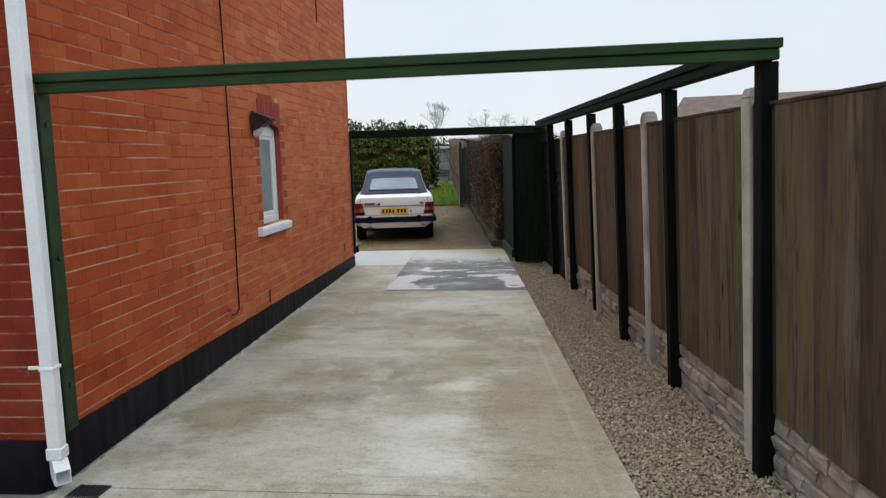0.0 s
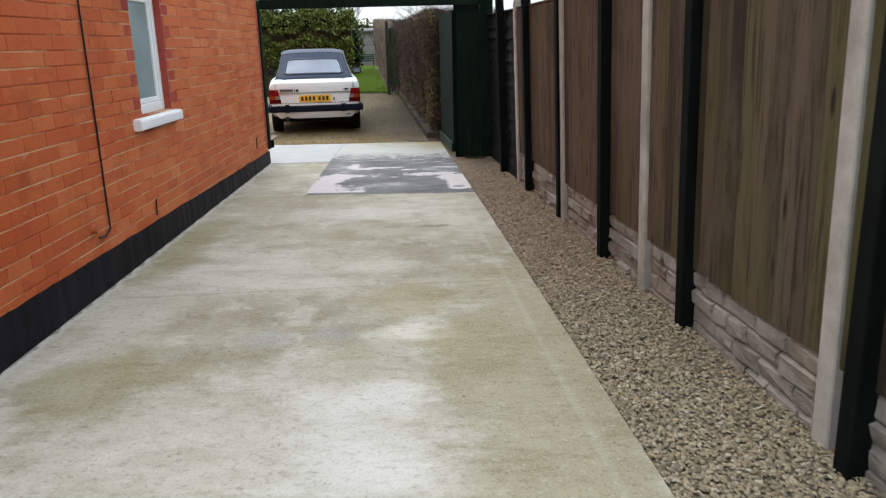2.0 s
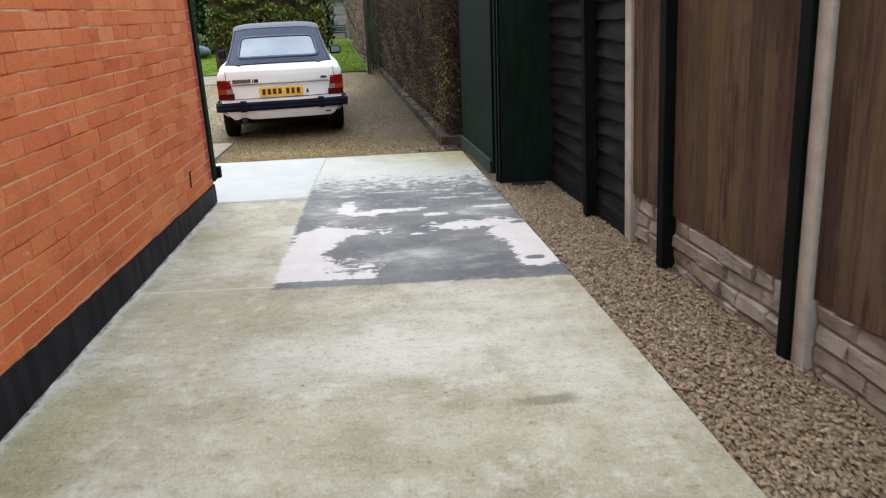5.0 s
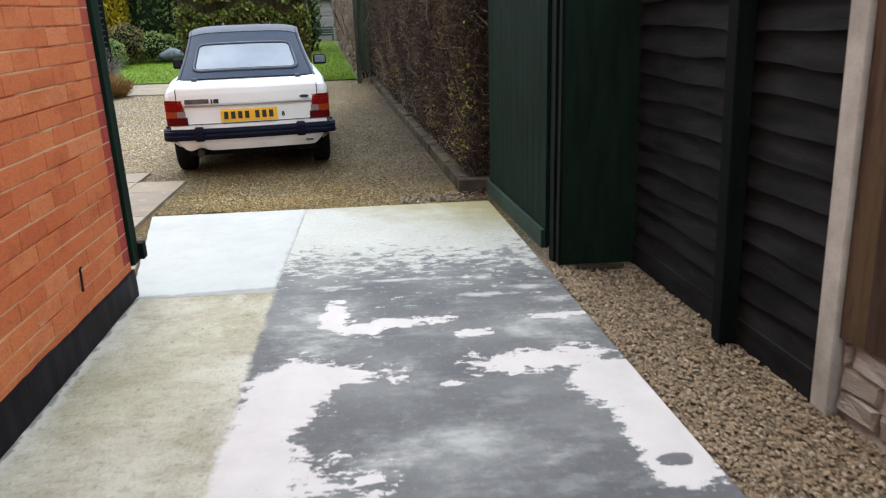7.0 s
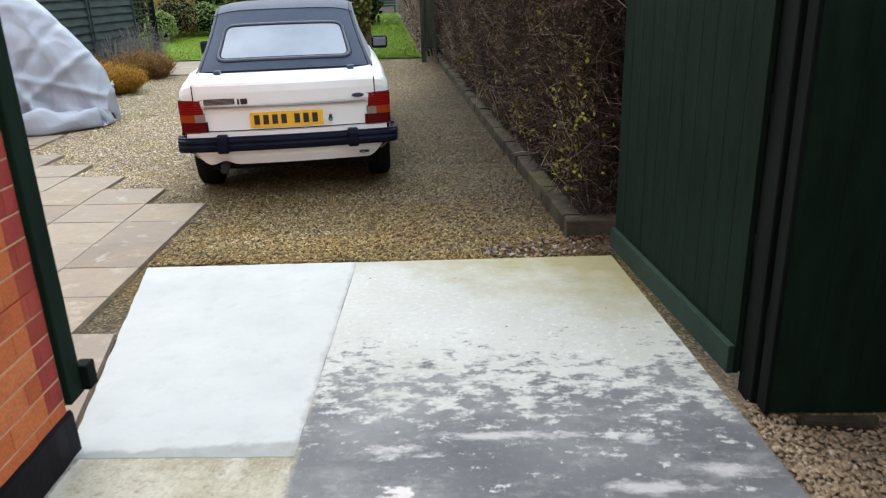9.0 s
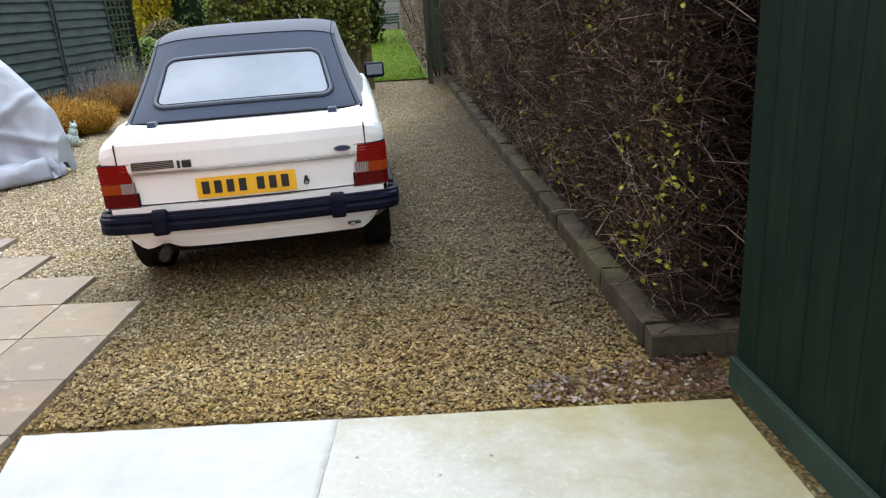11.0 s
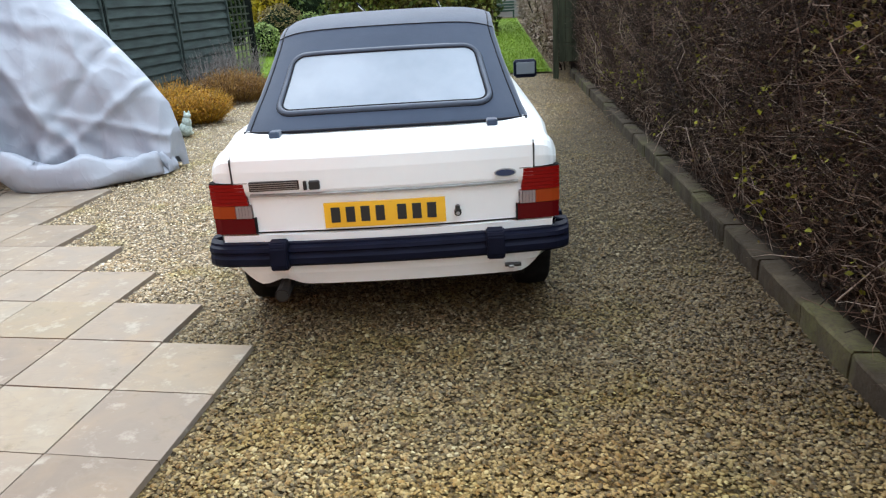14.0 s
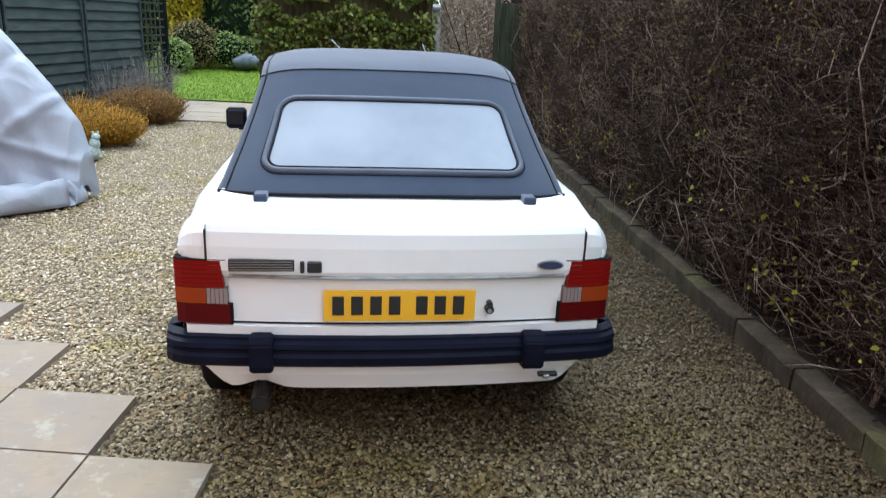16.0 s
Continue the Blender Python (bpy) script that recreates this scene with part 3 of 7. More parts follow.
SOIL = plain("dark_soil", (0.020, 0.014, 0.010), 0.95, var=0.4, scale=9, bump=0.8, bscale=60)
GRASS_BED = plain("lawn_sod", (0.095, 0.155, 0.010), 0.9, var=0.35, scale=5, bump=0.6, bscale=80)

# ---- mesh helpers ----
rng = random.Random(7)
nrng = np.random.default_rng(11)


def obj(name, verts, faces, material, parent=None, label="", smooth=False):
    me = bpy.data.meshes.new(name)
    me.from_pydata([tuple(v) for v in verts], [], [tuple(f) for f in faces])
    me.materials.append(material)
    if smooth:
        me.polygons.foreach_set("use_smooth", [True] * len(me.polygons))
    me.update()
    ob = new(name, me)
    if parent is not None:
        ob.parent = parent
    if label:
        tagged(ob, label)
    return ob


def part(name, bm, material, parent=None, label="", smooth=False):
    """Links a bmesh as one mesh object, under a thing or a part."""
    me = bpy.data.meshes.new(name)
    bmesh.ops.recalc_face_normals(bm, faces=bm.faces)
    bm.to_mesh(me)
    bm.free()
    me.materials.append(material)
    if smooth:
        me.polygons.foreach_set("use_smooth", [True] * len(me.polygons))
    ob = new(name, me)
    if parent is not None:
        ob.parent = parent
    if label:
        tagged(ob, label)
    return ob


def thing(name, label, category, m=None, group="", kind=""):
    ob = new(name)
    ob.empty_display_size = 0.1
    if m is not None:
        ob.matrix_basis = m
    return tagged(ob, label, category, group, kind)


def add_box(bm, lo, hi, bevel=0.0, m=None):
    c = [(a + b) / 2 for a, b in zip(lo, hi)]
    d = [max(1e-4, b - a) for a, b in zip(lo, hi)]
    mat = Matrix.Translation(c) @ Matrix.Diagonal((*d, 1))
    r = bmesh.ops.create_cube(bm, size=1.0, matrix=(m @ mat) if m else mat)
    if bevel:
        es = {e for v in r["verts"] for e in v.link_edges}
        bmesh.ops.bevel(bm, geom=list(es), offset=bevel, segments=1, affect="EDGES")
    return bm


def box(lo, hi, bevel=0.0, m=None):
    return add_box(bmesh.new(), lo, hi, bevel, m)


def add_tube(bm, p, q, r, seg=10, r2=None, caps=True):
    p, q = Vector(p), Vector(q)
    d = q - p
    m = Matrix.Translation((p + q) / 2) @ d.to_track_quat("Z", "Y").to_matrix().to_4x4()
    bmesh.ops.create_cone(bm, cap_ends=caps, segments=seg, radius1=r, radius2=r if r2 is None else r2, depth=d.length, matrix=m)
    return bm


def tube(p, q, r, seg=10, r2=None):
    return add_tube(bmesh.new(), p, q, r, seg, r2)


def poly_prism(points, axis, a, b, bevel=0.0):
    """A closed outline drawn out along an axis from a to b; points are the two other coordinates, in x, y, z order."""
    bm = bmesh.new()
    mk = {"x": lambda u, v, w: (w, u, v), "y": lambda u, v, w: (u, w, v), "z": lambda u, v, w: (u, v, w)}[axis]
    lo = [bm.verts.new(mk(u, v, a)) for u, v in points]
    hi = [bm.verts.new(mk(u, v, b)) for u, v in points]
    n = len(points)
    bm.faces.new(lo)
    bm.faces.new(hi[::-1])
    for i in range(n):
        bm.faces.new((lo[i], hi[i], hi[(i + 1) % n], lo[(i + 1) % n]))
    if bevel:
        bmesh.ops.recalc_face_normals(bm, faces=bm.faces)
        bmesh.ops.bevel(bm, geom=list(bm.edges), offset=bevel, segments=2, affect="EDGES", clamp_overlap=True)
    return bm


def rounded(w, h, r, seg=5):
    """Outline of a rounded rectangle round (0, 0)."""
    pts = []
    for cx, cy, a0 in ((w / 2 - r, h / 2 - r, 0), (-w / 2 + r, h / 2 - r, 90), (-w / 2 + r, -h / 2 + r, 180), (w / 2 - r, -h / 2 + r, 270)):
        for i in range(seg + 1):
            a = radians(a0 + 90 * i / seg)
            pts.append((cx + r * math.cos(a), cy + r * math.sin(a)))
    return pts


def cloud_mesh(name, shape_v, shape_f, mats, material, parent=None, label="", smooth=False):
    """Many copies of one small shape joined in one mesh. mats: array (n, 3, 4)."""
    sv = np.c_[np.asarray(shape_v, float), np.ones(len(shape_v))]
    v = np.einsum("nij,kj->nki", mats, sv).reshape(-1, 3)
    k = len(shape_v)
    sizes = [len(f) for f in shape_f]
    flat = np.concatenate([np.asarray(f) for f in shape_f])
    n = len(mats)
    loops = (flat[None, :] + (np.arange(n) * k)[:, None]).ravel()
    me = bpy.data.meshes.new(name)
    me.vertices.add(len(v))
    me.vertices.foreach_set("co", v.ravel())
    me.loops.add(len(loops))
    me.loops.foreach_set("vertex_index", loops.astype(np.int32))
    tot = np.tile(sizes, n)
    me.polygons.add(len(tot))
    me.polygons.foreach_set("loop_start", np.r_[0, np.cumsum(tot)[:-1]].astype(np.int32))
    me.polygons.foreach_set("loop_total", tot.astype(np.int32))
    if smooth:
        me.polygons.foreach_set("use_smooth", np.ones(len(tot), bool))
    me.update(calc_edges=True)
    me.validate()
    me.materials.append(material)
    ob = new(name, me)
    if parent is not None:
        ob.parent = parent
    if n > 300:
        tagged(ob, kind="stuff")
    if label:
        tagged(ob, label)
    return ob


def loft(rings, closed=False):
    """Surface through rows of points."""
    bm = bmesh.new()
    vs = [[bm.verts.new(p) for p in r] for r in rings]
    for a, b in zip(vs, vs[1:]):
        n = len(a)
        for i in range(n if closed else n - 1):
            bm.faces.new((a[i], a[(i + 1) % n], b[(i + 1) % n], b[i]))
    return bm


def frames(p, d, w, sx, sy, sz):
    """Poses for cloud_mesh: places p, long axis d (local z), side hint w, scales."""
    d = d / np.linalg.norm(d, axis=1, keepdims=True)
    x = np.cross(w, d)
    x /= np.linalg.norm(x, axis=1, keepdims=True) + 1e-9
    y = np.cross(d, x)
    m = np.zeros((len(p), 3, 4))
    m[:, :, 0], m[:, :, 1], m[:, :, 2], m[:, :, 3] = x * np.reshape(sx, (-1, 1)), y * np.reshape(sy, (-1, 1)), d * np.reshape(sz, (-1, 1)), p
    return m


def rand_dirs(n):
    v = nrng.normal(size=(n, 3))
    return v / np.linalg.norm(v, axis=1, keepdims=True)


# ---- the plan ----
def rise(y):
    """The ground: level along the drive, the lawn rising gently behind it."""
    return np.where(y < 25.5, 0.0, 0.035 * (y - 25.5))


def conc_edge(y):
    return 0.56 - 0.0978 * (y - 3.8)


def fence_x(y):
    return 1.01 - 0.1183 * (y - 6.19)


def kerb_x(y):
    return -0.60 - 0.115 * (y - 13.6)


HOUSE = pose(-2.32, 3.85, 0, 0, 0, 2.02)
HOUSE_LEN = 7.56
HOUSE_S = -0.10
FENCE_TURN = math.degrees(math.atan(0.1183))
LEAN = -1.8  # the old fence and the carport lean towards the drive

# ---- ground ----
ys = [-60, -6, 0, 3, 13.24, 16] + [16 + 2 * i for i in range(1, 20)] + [80, 200, 1500]
gv, gf = [], []
for yy in ys:
    zz = float(rise(np.array(float(min(yy, 40))))) - 0.02
    for xx in (-1500, -60, -12, -3, 0, 3, 12, 60, 1500):
        gv.append((xx, yy, zz))
for j in range(len(ys) - 1):
    for i in range(8):
        a = j * 9 + i
        gf.append((a, a + 1, a + 10, a + 9))
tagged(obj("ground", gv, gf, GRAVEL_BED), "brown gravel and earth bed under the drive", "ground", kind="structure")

# concrete drive
Y0, Y1 = -6.0, 9.22
def wavy(pts, step=0.05, amp=0.003):
    """The outline with a worn, uneven edge."""
    out = []
    for (a, b), (c, d) in zip(pts, pts[1:] + pts[:1]):
        n = max(1, int(math.hypot(c - a, d - b) / step))
        for i in range(n):
            j = 0.0 if i == 0 else rng.uniform(-amp, amp)
            k = 0.0 if i == 0 else rng.uniform(-amp, amp)
            out.append((a + (c - a) * i / n + j, b + (d - b) * i / n + k))
    return out


drive = poly_prism([(-2.7, 3.788), (conc_edge(3.788), 3.788), (conc_edge(Y1), Y1), (-1.703, Y1), (-2.7, Y1)], "z", -0.12, 0.0)
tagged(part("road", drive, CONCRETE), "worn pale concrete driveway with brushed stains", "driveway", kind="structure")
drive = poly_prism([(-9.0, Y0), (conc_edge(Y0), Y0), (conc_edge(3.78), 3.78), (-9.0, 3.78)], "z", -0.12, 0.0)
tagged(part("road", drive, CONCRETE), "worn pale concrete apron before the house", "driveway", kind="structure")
drive = poly_prism([(-2.7, Y1), (-1.703, Y1), (-1.800, 11.365), (-2.7, 11.365)], "z", -0.12, 0.0)
tagged(part("road", drive, CONCRETE), "greenish worn concrete strip along the house wall", "driveway", kind="structure")
patch = poly_prism([(-1.703, Y1), (conc_edge(Y1), Y1), (-0.385, 13.26), (-1.0, 13.245), (-1.850, 13.22), (-1.800, 11.365)], "z", -0.12, 0.0)
tagged(part("road_patch", patch, CONCRETE), "dark grey screed patch with flaking pale coating", "driveway", kind="structure")
white = poly_prism(wavy([(-2.60, 11.36), (-1.80, 11.36), (-1.850, 13.22), (-3.07, 13.19)]), "z", -0.12, 0.0015)
tagged(part("road_slab", white, WHITE_SLAB), "fresh white concrete slab beside the gravel", "slab", kind="structure")

# ---- house ----
def opening_cells(s0, s1, z0, z1, hole):
    """Four boxes of a wall round a rectangular hole, as (s0, s1, z0, z1)."""
    a, b, c, d = hole
    return [(s0, a, z0, z1), (b, s1, z0, z1), (a, b, z0, c), (a, b, d, z1)]


WIN = (3.405, 4.06, 1.00, 1.97)
WALL_TOP = 5.4
bm = bmesh.new()
for a, b, c, d in opening_cells(HOUSE_S, HOUSE_LEN, -0.1, WALL_TOP, WIN):
    add_box(bm, (-0.25, a, c), (0.0, b, d))
wall_east = tagged(part("wall_east", bm, MORTAR), "orange-red painted brick side wall with worn mortar", "wall", kind="structure")
wall_east.matrix_basis = HOUSE
bm = box((-6.0, HOUSE_S, -0.1), (-0.252, 0.25, WALL_TOP))
wall_south = tagged(part("wall_south", bm, BRICK_FRONT), "red painted brick front wall, its shade mixed into the colour", "wall", kind="structure")
wall_south.matrix_basis = HOUSE
bm = box((-6.0, HOUSE_LEN - 0.25, -0.1), (-0.252, HOUSE_LEN, WALL_TOP))
wall_north = tagged(part("wall_north", bm, BRICK), "painted brick rear wall of the house", "wall", kind="structure")
wall_north.matrix_basis = HOUSE
bm = box((-6.25, 0.0, -0.1), (-6.002, HOUSE_LEN, WALL_TOP))
wall_west = tagged(part("wall_west", bm, BRICK), "painted brick far side wall of the house", "wall", kind="structure")
wall_west.matrix_basis = HOUSE
TILE = plain("brown_roof_tiles", (0.09, 0.06, 0.045), 0.85, var=0.3, scale=4)
bm = poly_prism([(-6.5, WALL_TOP + 0.002), (0.25, WALL_TOP + 0.002), (-3.1, WALL_TOP + 2.6)], "y", -0.2, HOUSE_LEN + 0.2)
house_roof = tagged(part("roof", bm, TILE), "brown tiled pitched roof of the house", "roof", kind="structure")
house_roof.matrix_basis = HOUSE

# ---- near carport frame ----
def timber_post(x, y, z0, z1, lean=LEAN, w=0.082):
    ob = thing("carport_post", "dark green stained square timber post in gravel", "post", pose(x, y, 0, 0, lean, FENCE_TURN), "carport posts")
    part("shaft", box((-w / 2, -w / 2, z0), (w / 2, w / 2, z1), 0.005), GREEN_DARK, ob)
    return ob


POSTS = ((1.195, 4.13), (1.042, 5.54), (0.874, 6.87), (0.750, 8.09), (0.592, 9.29), (0.415, 10.49))
for xx, yy in POSTS:
    timber_post(xx, yy, -0.12, 1.985, -1.0 if yy < 5 else LEAN)

beam_a, beam_b = Vector((-2.275, 3.855, 1.992)), Vector((1.195, 4.075, 2.036))
beam_len = (beam_b - beam_a).length
front_beam = thing("front_beam", "green stained double timber beam over the drive", "beam", pose(*beam_a, 0, -math.degrees(math.asin((beam_b - beam_a).z / beam_len)), math.degrees(math.atan2((beam_b - beam_a).y, (beam_b - beam_a).x))))
part("beam", box((0.0, -0.022, -0.048), (beam_len, 0.026, 0.0), 0.004), GREEN_BEAM, front_beam)
part("capping", box((-0.012, -0.036, 0.003), (beam_len + 0.01, 0.026, 0.047), 0.004), GREEN_BEAM, front_beam)
wall_post = thing("wall_post", "green stained timber post bolted to the brick wall", "post", pose(-2.320, 3.872, 0, 0, 0, 2.02))
part("shaft", box((0.012, -0.05, 0.27), (0.062, 0.05, 1.948), 0.004), GREEN_BEAM, wall_post)
a, b = Vector((1.135, 4.13, 0)), Vector((0.220, 11.62, 0))
side_len = (b - a).length
side_beam = thing("side_beam", "weathered dark green double timber side beam", "beam", pose(a.x, a.y, 0, 0, 0, math.degrees(math.atan2(-(b - a).x, (b - a).y))))
part("beam", box((-0.045, -0.03, 1.988), (0.045, side_len, 2.04), 0.004), GREEN, side_beam)
part("capping", box((-0.055, -0.03, 2.042), (0.035, side_len, 2.09), 0.004), GREEN, side_beam)
far_beam = thing("rear_beam", "dark green timber beam above the gateway", "beam")
part("beam", box((-2.60, 11.50, 1.915), (0.22, 11.55, 2.03), 0.004), GREEN, far_beam)

# ---- right-hand fence ----
def concrete_post(y):
    ob = thing("concrete_post", "weathered grey concrete fence post with chamfered top", "post", pose(fence_x(y), y, 0, 0, LEAN, FENCE_TURN), "concrete fence posts")
    bm = box((-0.055, -0.05, -0.2), (0.05, 0.05, 1.84), 0.006)
    part("shaft", bm, CPOST, ob)
    bm = bmesh.new()
    lo = [(-0.055, -0.05, 1.842), (0.05, -0.05, 1.842), (0.05, 0.05, 1.842), (-0.055, 0.05, 1.842)]
    hi = [(-0.035, -0.045, 1.885), (0.03, -0.045, 1.885), (0.03, 0.045, 1.885), (-0.035, 0.045, 1.885)]
    v = [bm.verts.new(p) for p in lo + hi]
    for f in ((0, 1, 2, 3), (7, 6, 5, 4), (0, 4, 5, 1), (1, 5, 6, 2), (2, 6, 7, 3), (3, 7, 4, 0)):
        bm.faces.new([v[i] for i in f])
    part("cap", bm, CPOST, ob)
    return ob


CP_Y = [4.33 + 1.845 * k for k in range(-5, 5)]
for yy in CP_Y:
    concrete_post(yy)


def board_panel(y0, y1):
    """Upright feather-edge boards in a frame over a stone-faced gravel board."""
    m = pose(fence_x((y0 + y1) / 2), (y0 + y1) / 2, 0, 0, LEAN, FENCE_TURN)
    half = (y1 - y0) / 2 / math.cos(radians(FENCE_TURN)) - 0.052
    ob = thing("board_fence", "weathered brown upright-board fence panel between posts", "fence", m, "fence panels")
    n = 15
    w = 2 * half / n
    for i in range(n):
        y = -half + i * w
        dz = rng.uniform(-0.006, 0.006)
        f = -0.028 + rng.uniform(-0.004, 0.004)
        g = f + rng.uniform(-0.003, 0.003)
        pts = [(-0.006, y + 0.003), (f + 0.010, y + 0.003), (f + 0.002, y + 0.004), (g - 0.009, y + w - 0.004), (g - 0.005, y + w - 0.0005), (-0.006, y + w - 0.0005)]
        part("board", poly_prism(pts, "z", 0.315 + dz, 1.785 + dz * 0.5), FENCE, ob)
    # added black sheet that darkens the board seams as shade would
    part("seam_shade", box((-0.005, -half, 0.32), (-0.001, half, 1.77)), FENCE_BLACK, ob)
    part("capping", box((-0.038, -half, 1.788), (0.02, half, 1.806), 0.003), FENCE, ob)
    part("rail", box((0.0, -half, 0.45), (0.03, half, 0.49)), FENCE, ob)
    part("rail", box((0.0, -half, 1.55), (0.03, half, 1.59)), FENCE, ob)
    gb = thing("gravel_board", "grey stone-faced concrete gravel board below the fence", "gravel board", m, "gravel boards")
    part("core", box((-0.006, -half, -0.15), (0.03, half, 0.31)), ROCK, gb)
    z = -0.06
    for row in range(4):
        h = 0.092
        y = -half + 0.003 - rng.uniform(0, 0.12)
        while y < half - 0.01:
            l = rng.uniform(0.14, 0.34)
            ya, yb = max(y, -half + 0.003), min(y + l, half - 0.003)
            if yb - ya > 0.03:
                d = rng.uniform(0.012, 0.026)
                v = []
                for (yy, zz) in ((ya, z), (yb - 0.006, z), (yb - 0.006, z + h - 0.006), (ya, z + h - 0.006)):
                    v.append((-0.006, yy, zz))
                for (yy, zz) in ((ya + 0.012, z + 0.012), (yb - 0.018, z + 0.012), (yb - 0.018, z + h - 0.018), (ya + 0.012, z + h - 0.018)):
                    v.append((-0.006 - d + rng.uniform(-0.010, 0.010), yy + rng.uniform(-0.012, 0.012), zz + rng.uniform(-0.010, 0.010)))
                obj("stone", v, ((4, 5, 6, 7), (0, 1, 5, 4), (1, 2, 6, 5), (2, 3, 7, 6), (3, 0, 4, 7)), ROCK, gb)
            y += l
        z += h
    return ob


for i in range(len(CP_Y) - 2):
    board_panel(CP_Y[i], CP_Y[i + 1])


def lap_panel(name, m, half, z0, z1, rows, material, label, thick=0.012, battens=(), wave=1.0, lip=0.046):
    """Overlapping horizontal waney boards."""
    ob = thing(name, label, "fence", m, "lap fence panels")
    h = (z1 - z0) / rows
    for r in range(rows):
        n = 12
        v = []
        za = z0 + r * h
        ph = rng.uniform(0, 6)
        for i in range(n + 1):
            y = -half + 2 * half * i / n
            wav = wave * (0.008 * math.sin(ph + y * 5) + rng.uniform(-0.006, 0.006))
            v += [(-lip, y, za - 0.025 + wav), (-lip + thick, y, za - 0.025 + wav), (-0.004, y, za + h), (-0.012, y, za + h)]
        f = []
        for i in range(n):
            a = i * 4
            for k in range(4):
                f.append((a + k, a + (k + 1) % 4, a + 4 + (k + 1) % 4, a + 4 + k))
        f += [(0, 3, 2, 1), (n * 4, n * 4 + 1, n * 4 + 2, n * 4 + 3)]
        obj("board", v, f, material, ob)
    for y in battens:
        part("batten", box((-lip - 0.02, y - 0.02, z0 - 0.05), (-0.042, y + 0.02, z1 + 0.02), 0.003), material, ob)
    part("capping", box((-0.04, -half, z1), (0.012, half, z1 + 0.02), 0.003), material, ob)
    return ob


ya, yb = CP_Y[-2], CP_Y[-1]
mid = (ya + yb) / 2
lap_panel("lap_fence", pose(fence_x(mid), mid, 0, 0, LEAN, FENCE_TURN), 0.87, 0.14, 1.78, 13, FENCE_BLACK, "black stained overlapping waney-board fence panel")
gb = thing("gravel_board", "dark timber gravel board under the black fence", "gravel board", pose(fence_x(mid), mid, 0, 0, LEAN, FENCE_TURN))
part("plank", box((-0.05, -0.87, -0.1), (-0.015, 0.87, 0.125), 0.004), FENCE_BLACK, gb)

# ---- gateway ----
gate_panel = thing("gate_side_panel", "blackish green boarded panel filling the gap by the fence", "panel")
x = -0.12
while x < 0.33:
    part("board", box((x, 11.60, 0.004), (min(x + 0.1455, 0.34), 11.63, 2.03)), GREEN, gate_panel)
    x += 0.147
part("edge_strip", box((-0.140, 11.585, 0.004), (-0.123, 11.665, 2.03), 0.003), GREEN_DARK, gate_panel)
part("rail", box((-0.14, 11.632, 0.3), (0.34, 11.67, 0.4)), GREEN_DARK, gate_panel)
part("rail", box((-0.14, 11.632, 1.6), (0.34, 11.67, 1.7)), GREEN_DARK, gate_panel)
gate_post = thing("gate_post", "dark green timber gate post by the fence panel", "post", pose(-0.085, 11.74, 0))
part("shaft", box((-0.07, -0.06, -0.1), (0.045, 0.075, 2.0), 0.004), GREEN_DARK, gate_post)

GREEN_LEAF = plain("green_gate_rail", (0.013, 0.028, 0.020), 0.75, var=0.25, scale=5)
p, q = Vector((-0.158, 11.82, 0)), Vector((-0.345, 13.29, 0))
glen = (q - p).length
gate = thing("open_gate", "dark green boarded timber gate leaf standing open", "gate", pose(p.x, p.y, 0, 0, 0, math.degrees(math.atan2(-(q - p).x, (q - p).y))))
y, n = 0.0, 11
for i in range(n):
    w = glen / n
    part("board", box((-0.02, i * w, 0.045), (0.0, (i + 1) * w - 0.0015, 1.87), 0.0012), GREEN, gate)
part("bottom_rail", box((-0.048, 0.0, 0.045), (-0.021, glen, 0.165), 0.004), GREEN_LEAF, gate, "paler green bottom rail")
part("stile", box((0.001, 0.0, 0.05), (0.04, 0.09, 1.86), 0.003), GREEN_DARK, gate)
part("stile", box((0.001, glen - 0.09, 0.05), (0.04, glen, 1.86), 0.003), GREEN_DARK, gate)
part("rail", box((0.001, 0.091, 0.9), (0.04, glen - 0.091, 1.0), 0.003), GREEN_DARK, gate)
STEEL = plain("galvanised_steel", (0.35, 0.36, 0.36), 0.4, 0.9, var=0.2, scale=20)
for z in (0.55, 1.05, 1.55):
    h = part("hinge", box((-0.002, -0.035, z), (0.03, -0.002, z + 0.07), 0.003), GREEN_DARK, gate, "dull painted butt hinge")
corner_post = thing("gate_post", "green timber gate post fixed to the house corner", "post", HOUSE)
part("shaft", box((-0.075, HOUSE_LEN + 0.004, 0.18), (0.022, HOUSE_LEN + 0.10, 2.0), 0.004), GREEN, corner_post)
part("gate_stop", box((0.0, HOUSE_LEN + 0.090, 0.19), (0.052, HOUSE_LEN + 0.15, 0.285), 0.004), GREEN_DARK, corner_post)

# ---- plinth ----
rows = []
for k in range(121):
    s = HOUSE_S - 0.012 + (HOUSE_LEN - HOUSE_S + 0.024) * k / 120
    top = 0.268 - 0.113 * k / 120 + rng.uniform(-0.003, 0.003) + 0.0015 * math.sin(k * 0.7)
    o = 0.012 + rng.uniform(-0.002, 0.003)
    rows.append([(0.0, s, -0.1), (o + 0.003, s, -0.1), (o + 0.002, s, top * 0.5), (o, s, top - 0.012), (o - 0.005, s, top), (0.0, s, top)])
bm = loft(rows, True)
bm.verts.ensure_lookup_table()
bm.faces.new(bm.verts[:6])
bm.faces.new(bm.verts[-6:])
plinth = tagged(part("baseboard", bm, PLINTH), "black bitumen-painted plinth along the brick wall", "plinth", kind="structure")
plinth.matrix_basis = HOUSE
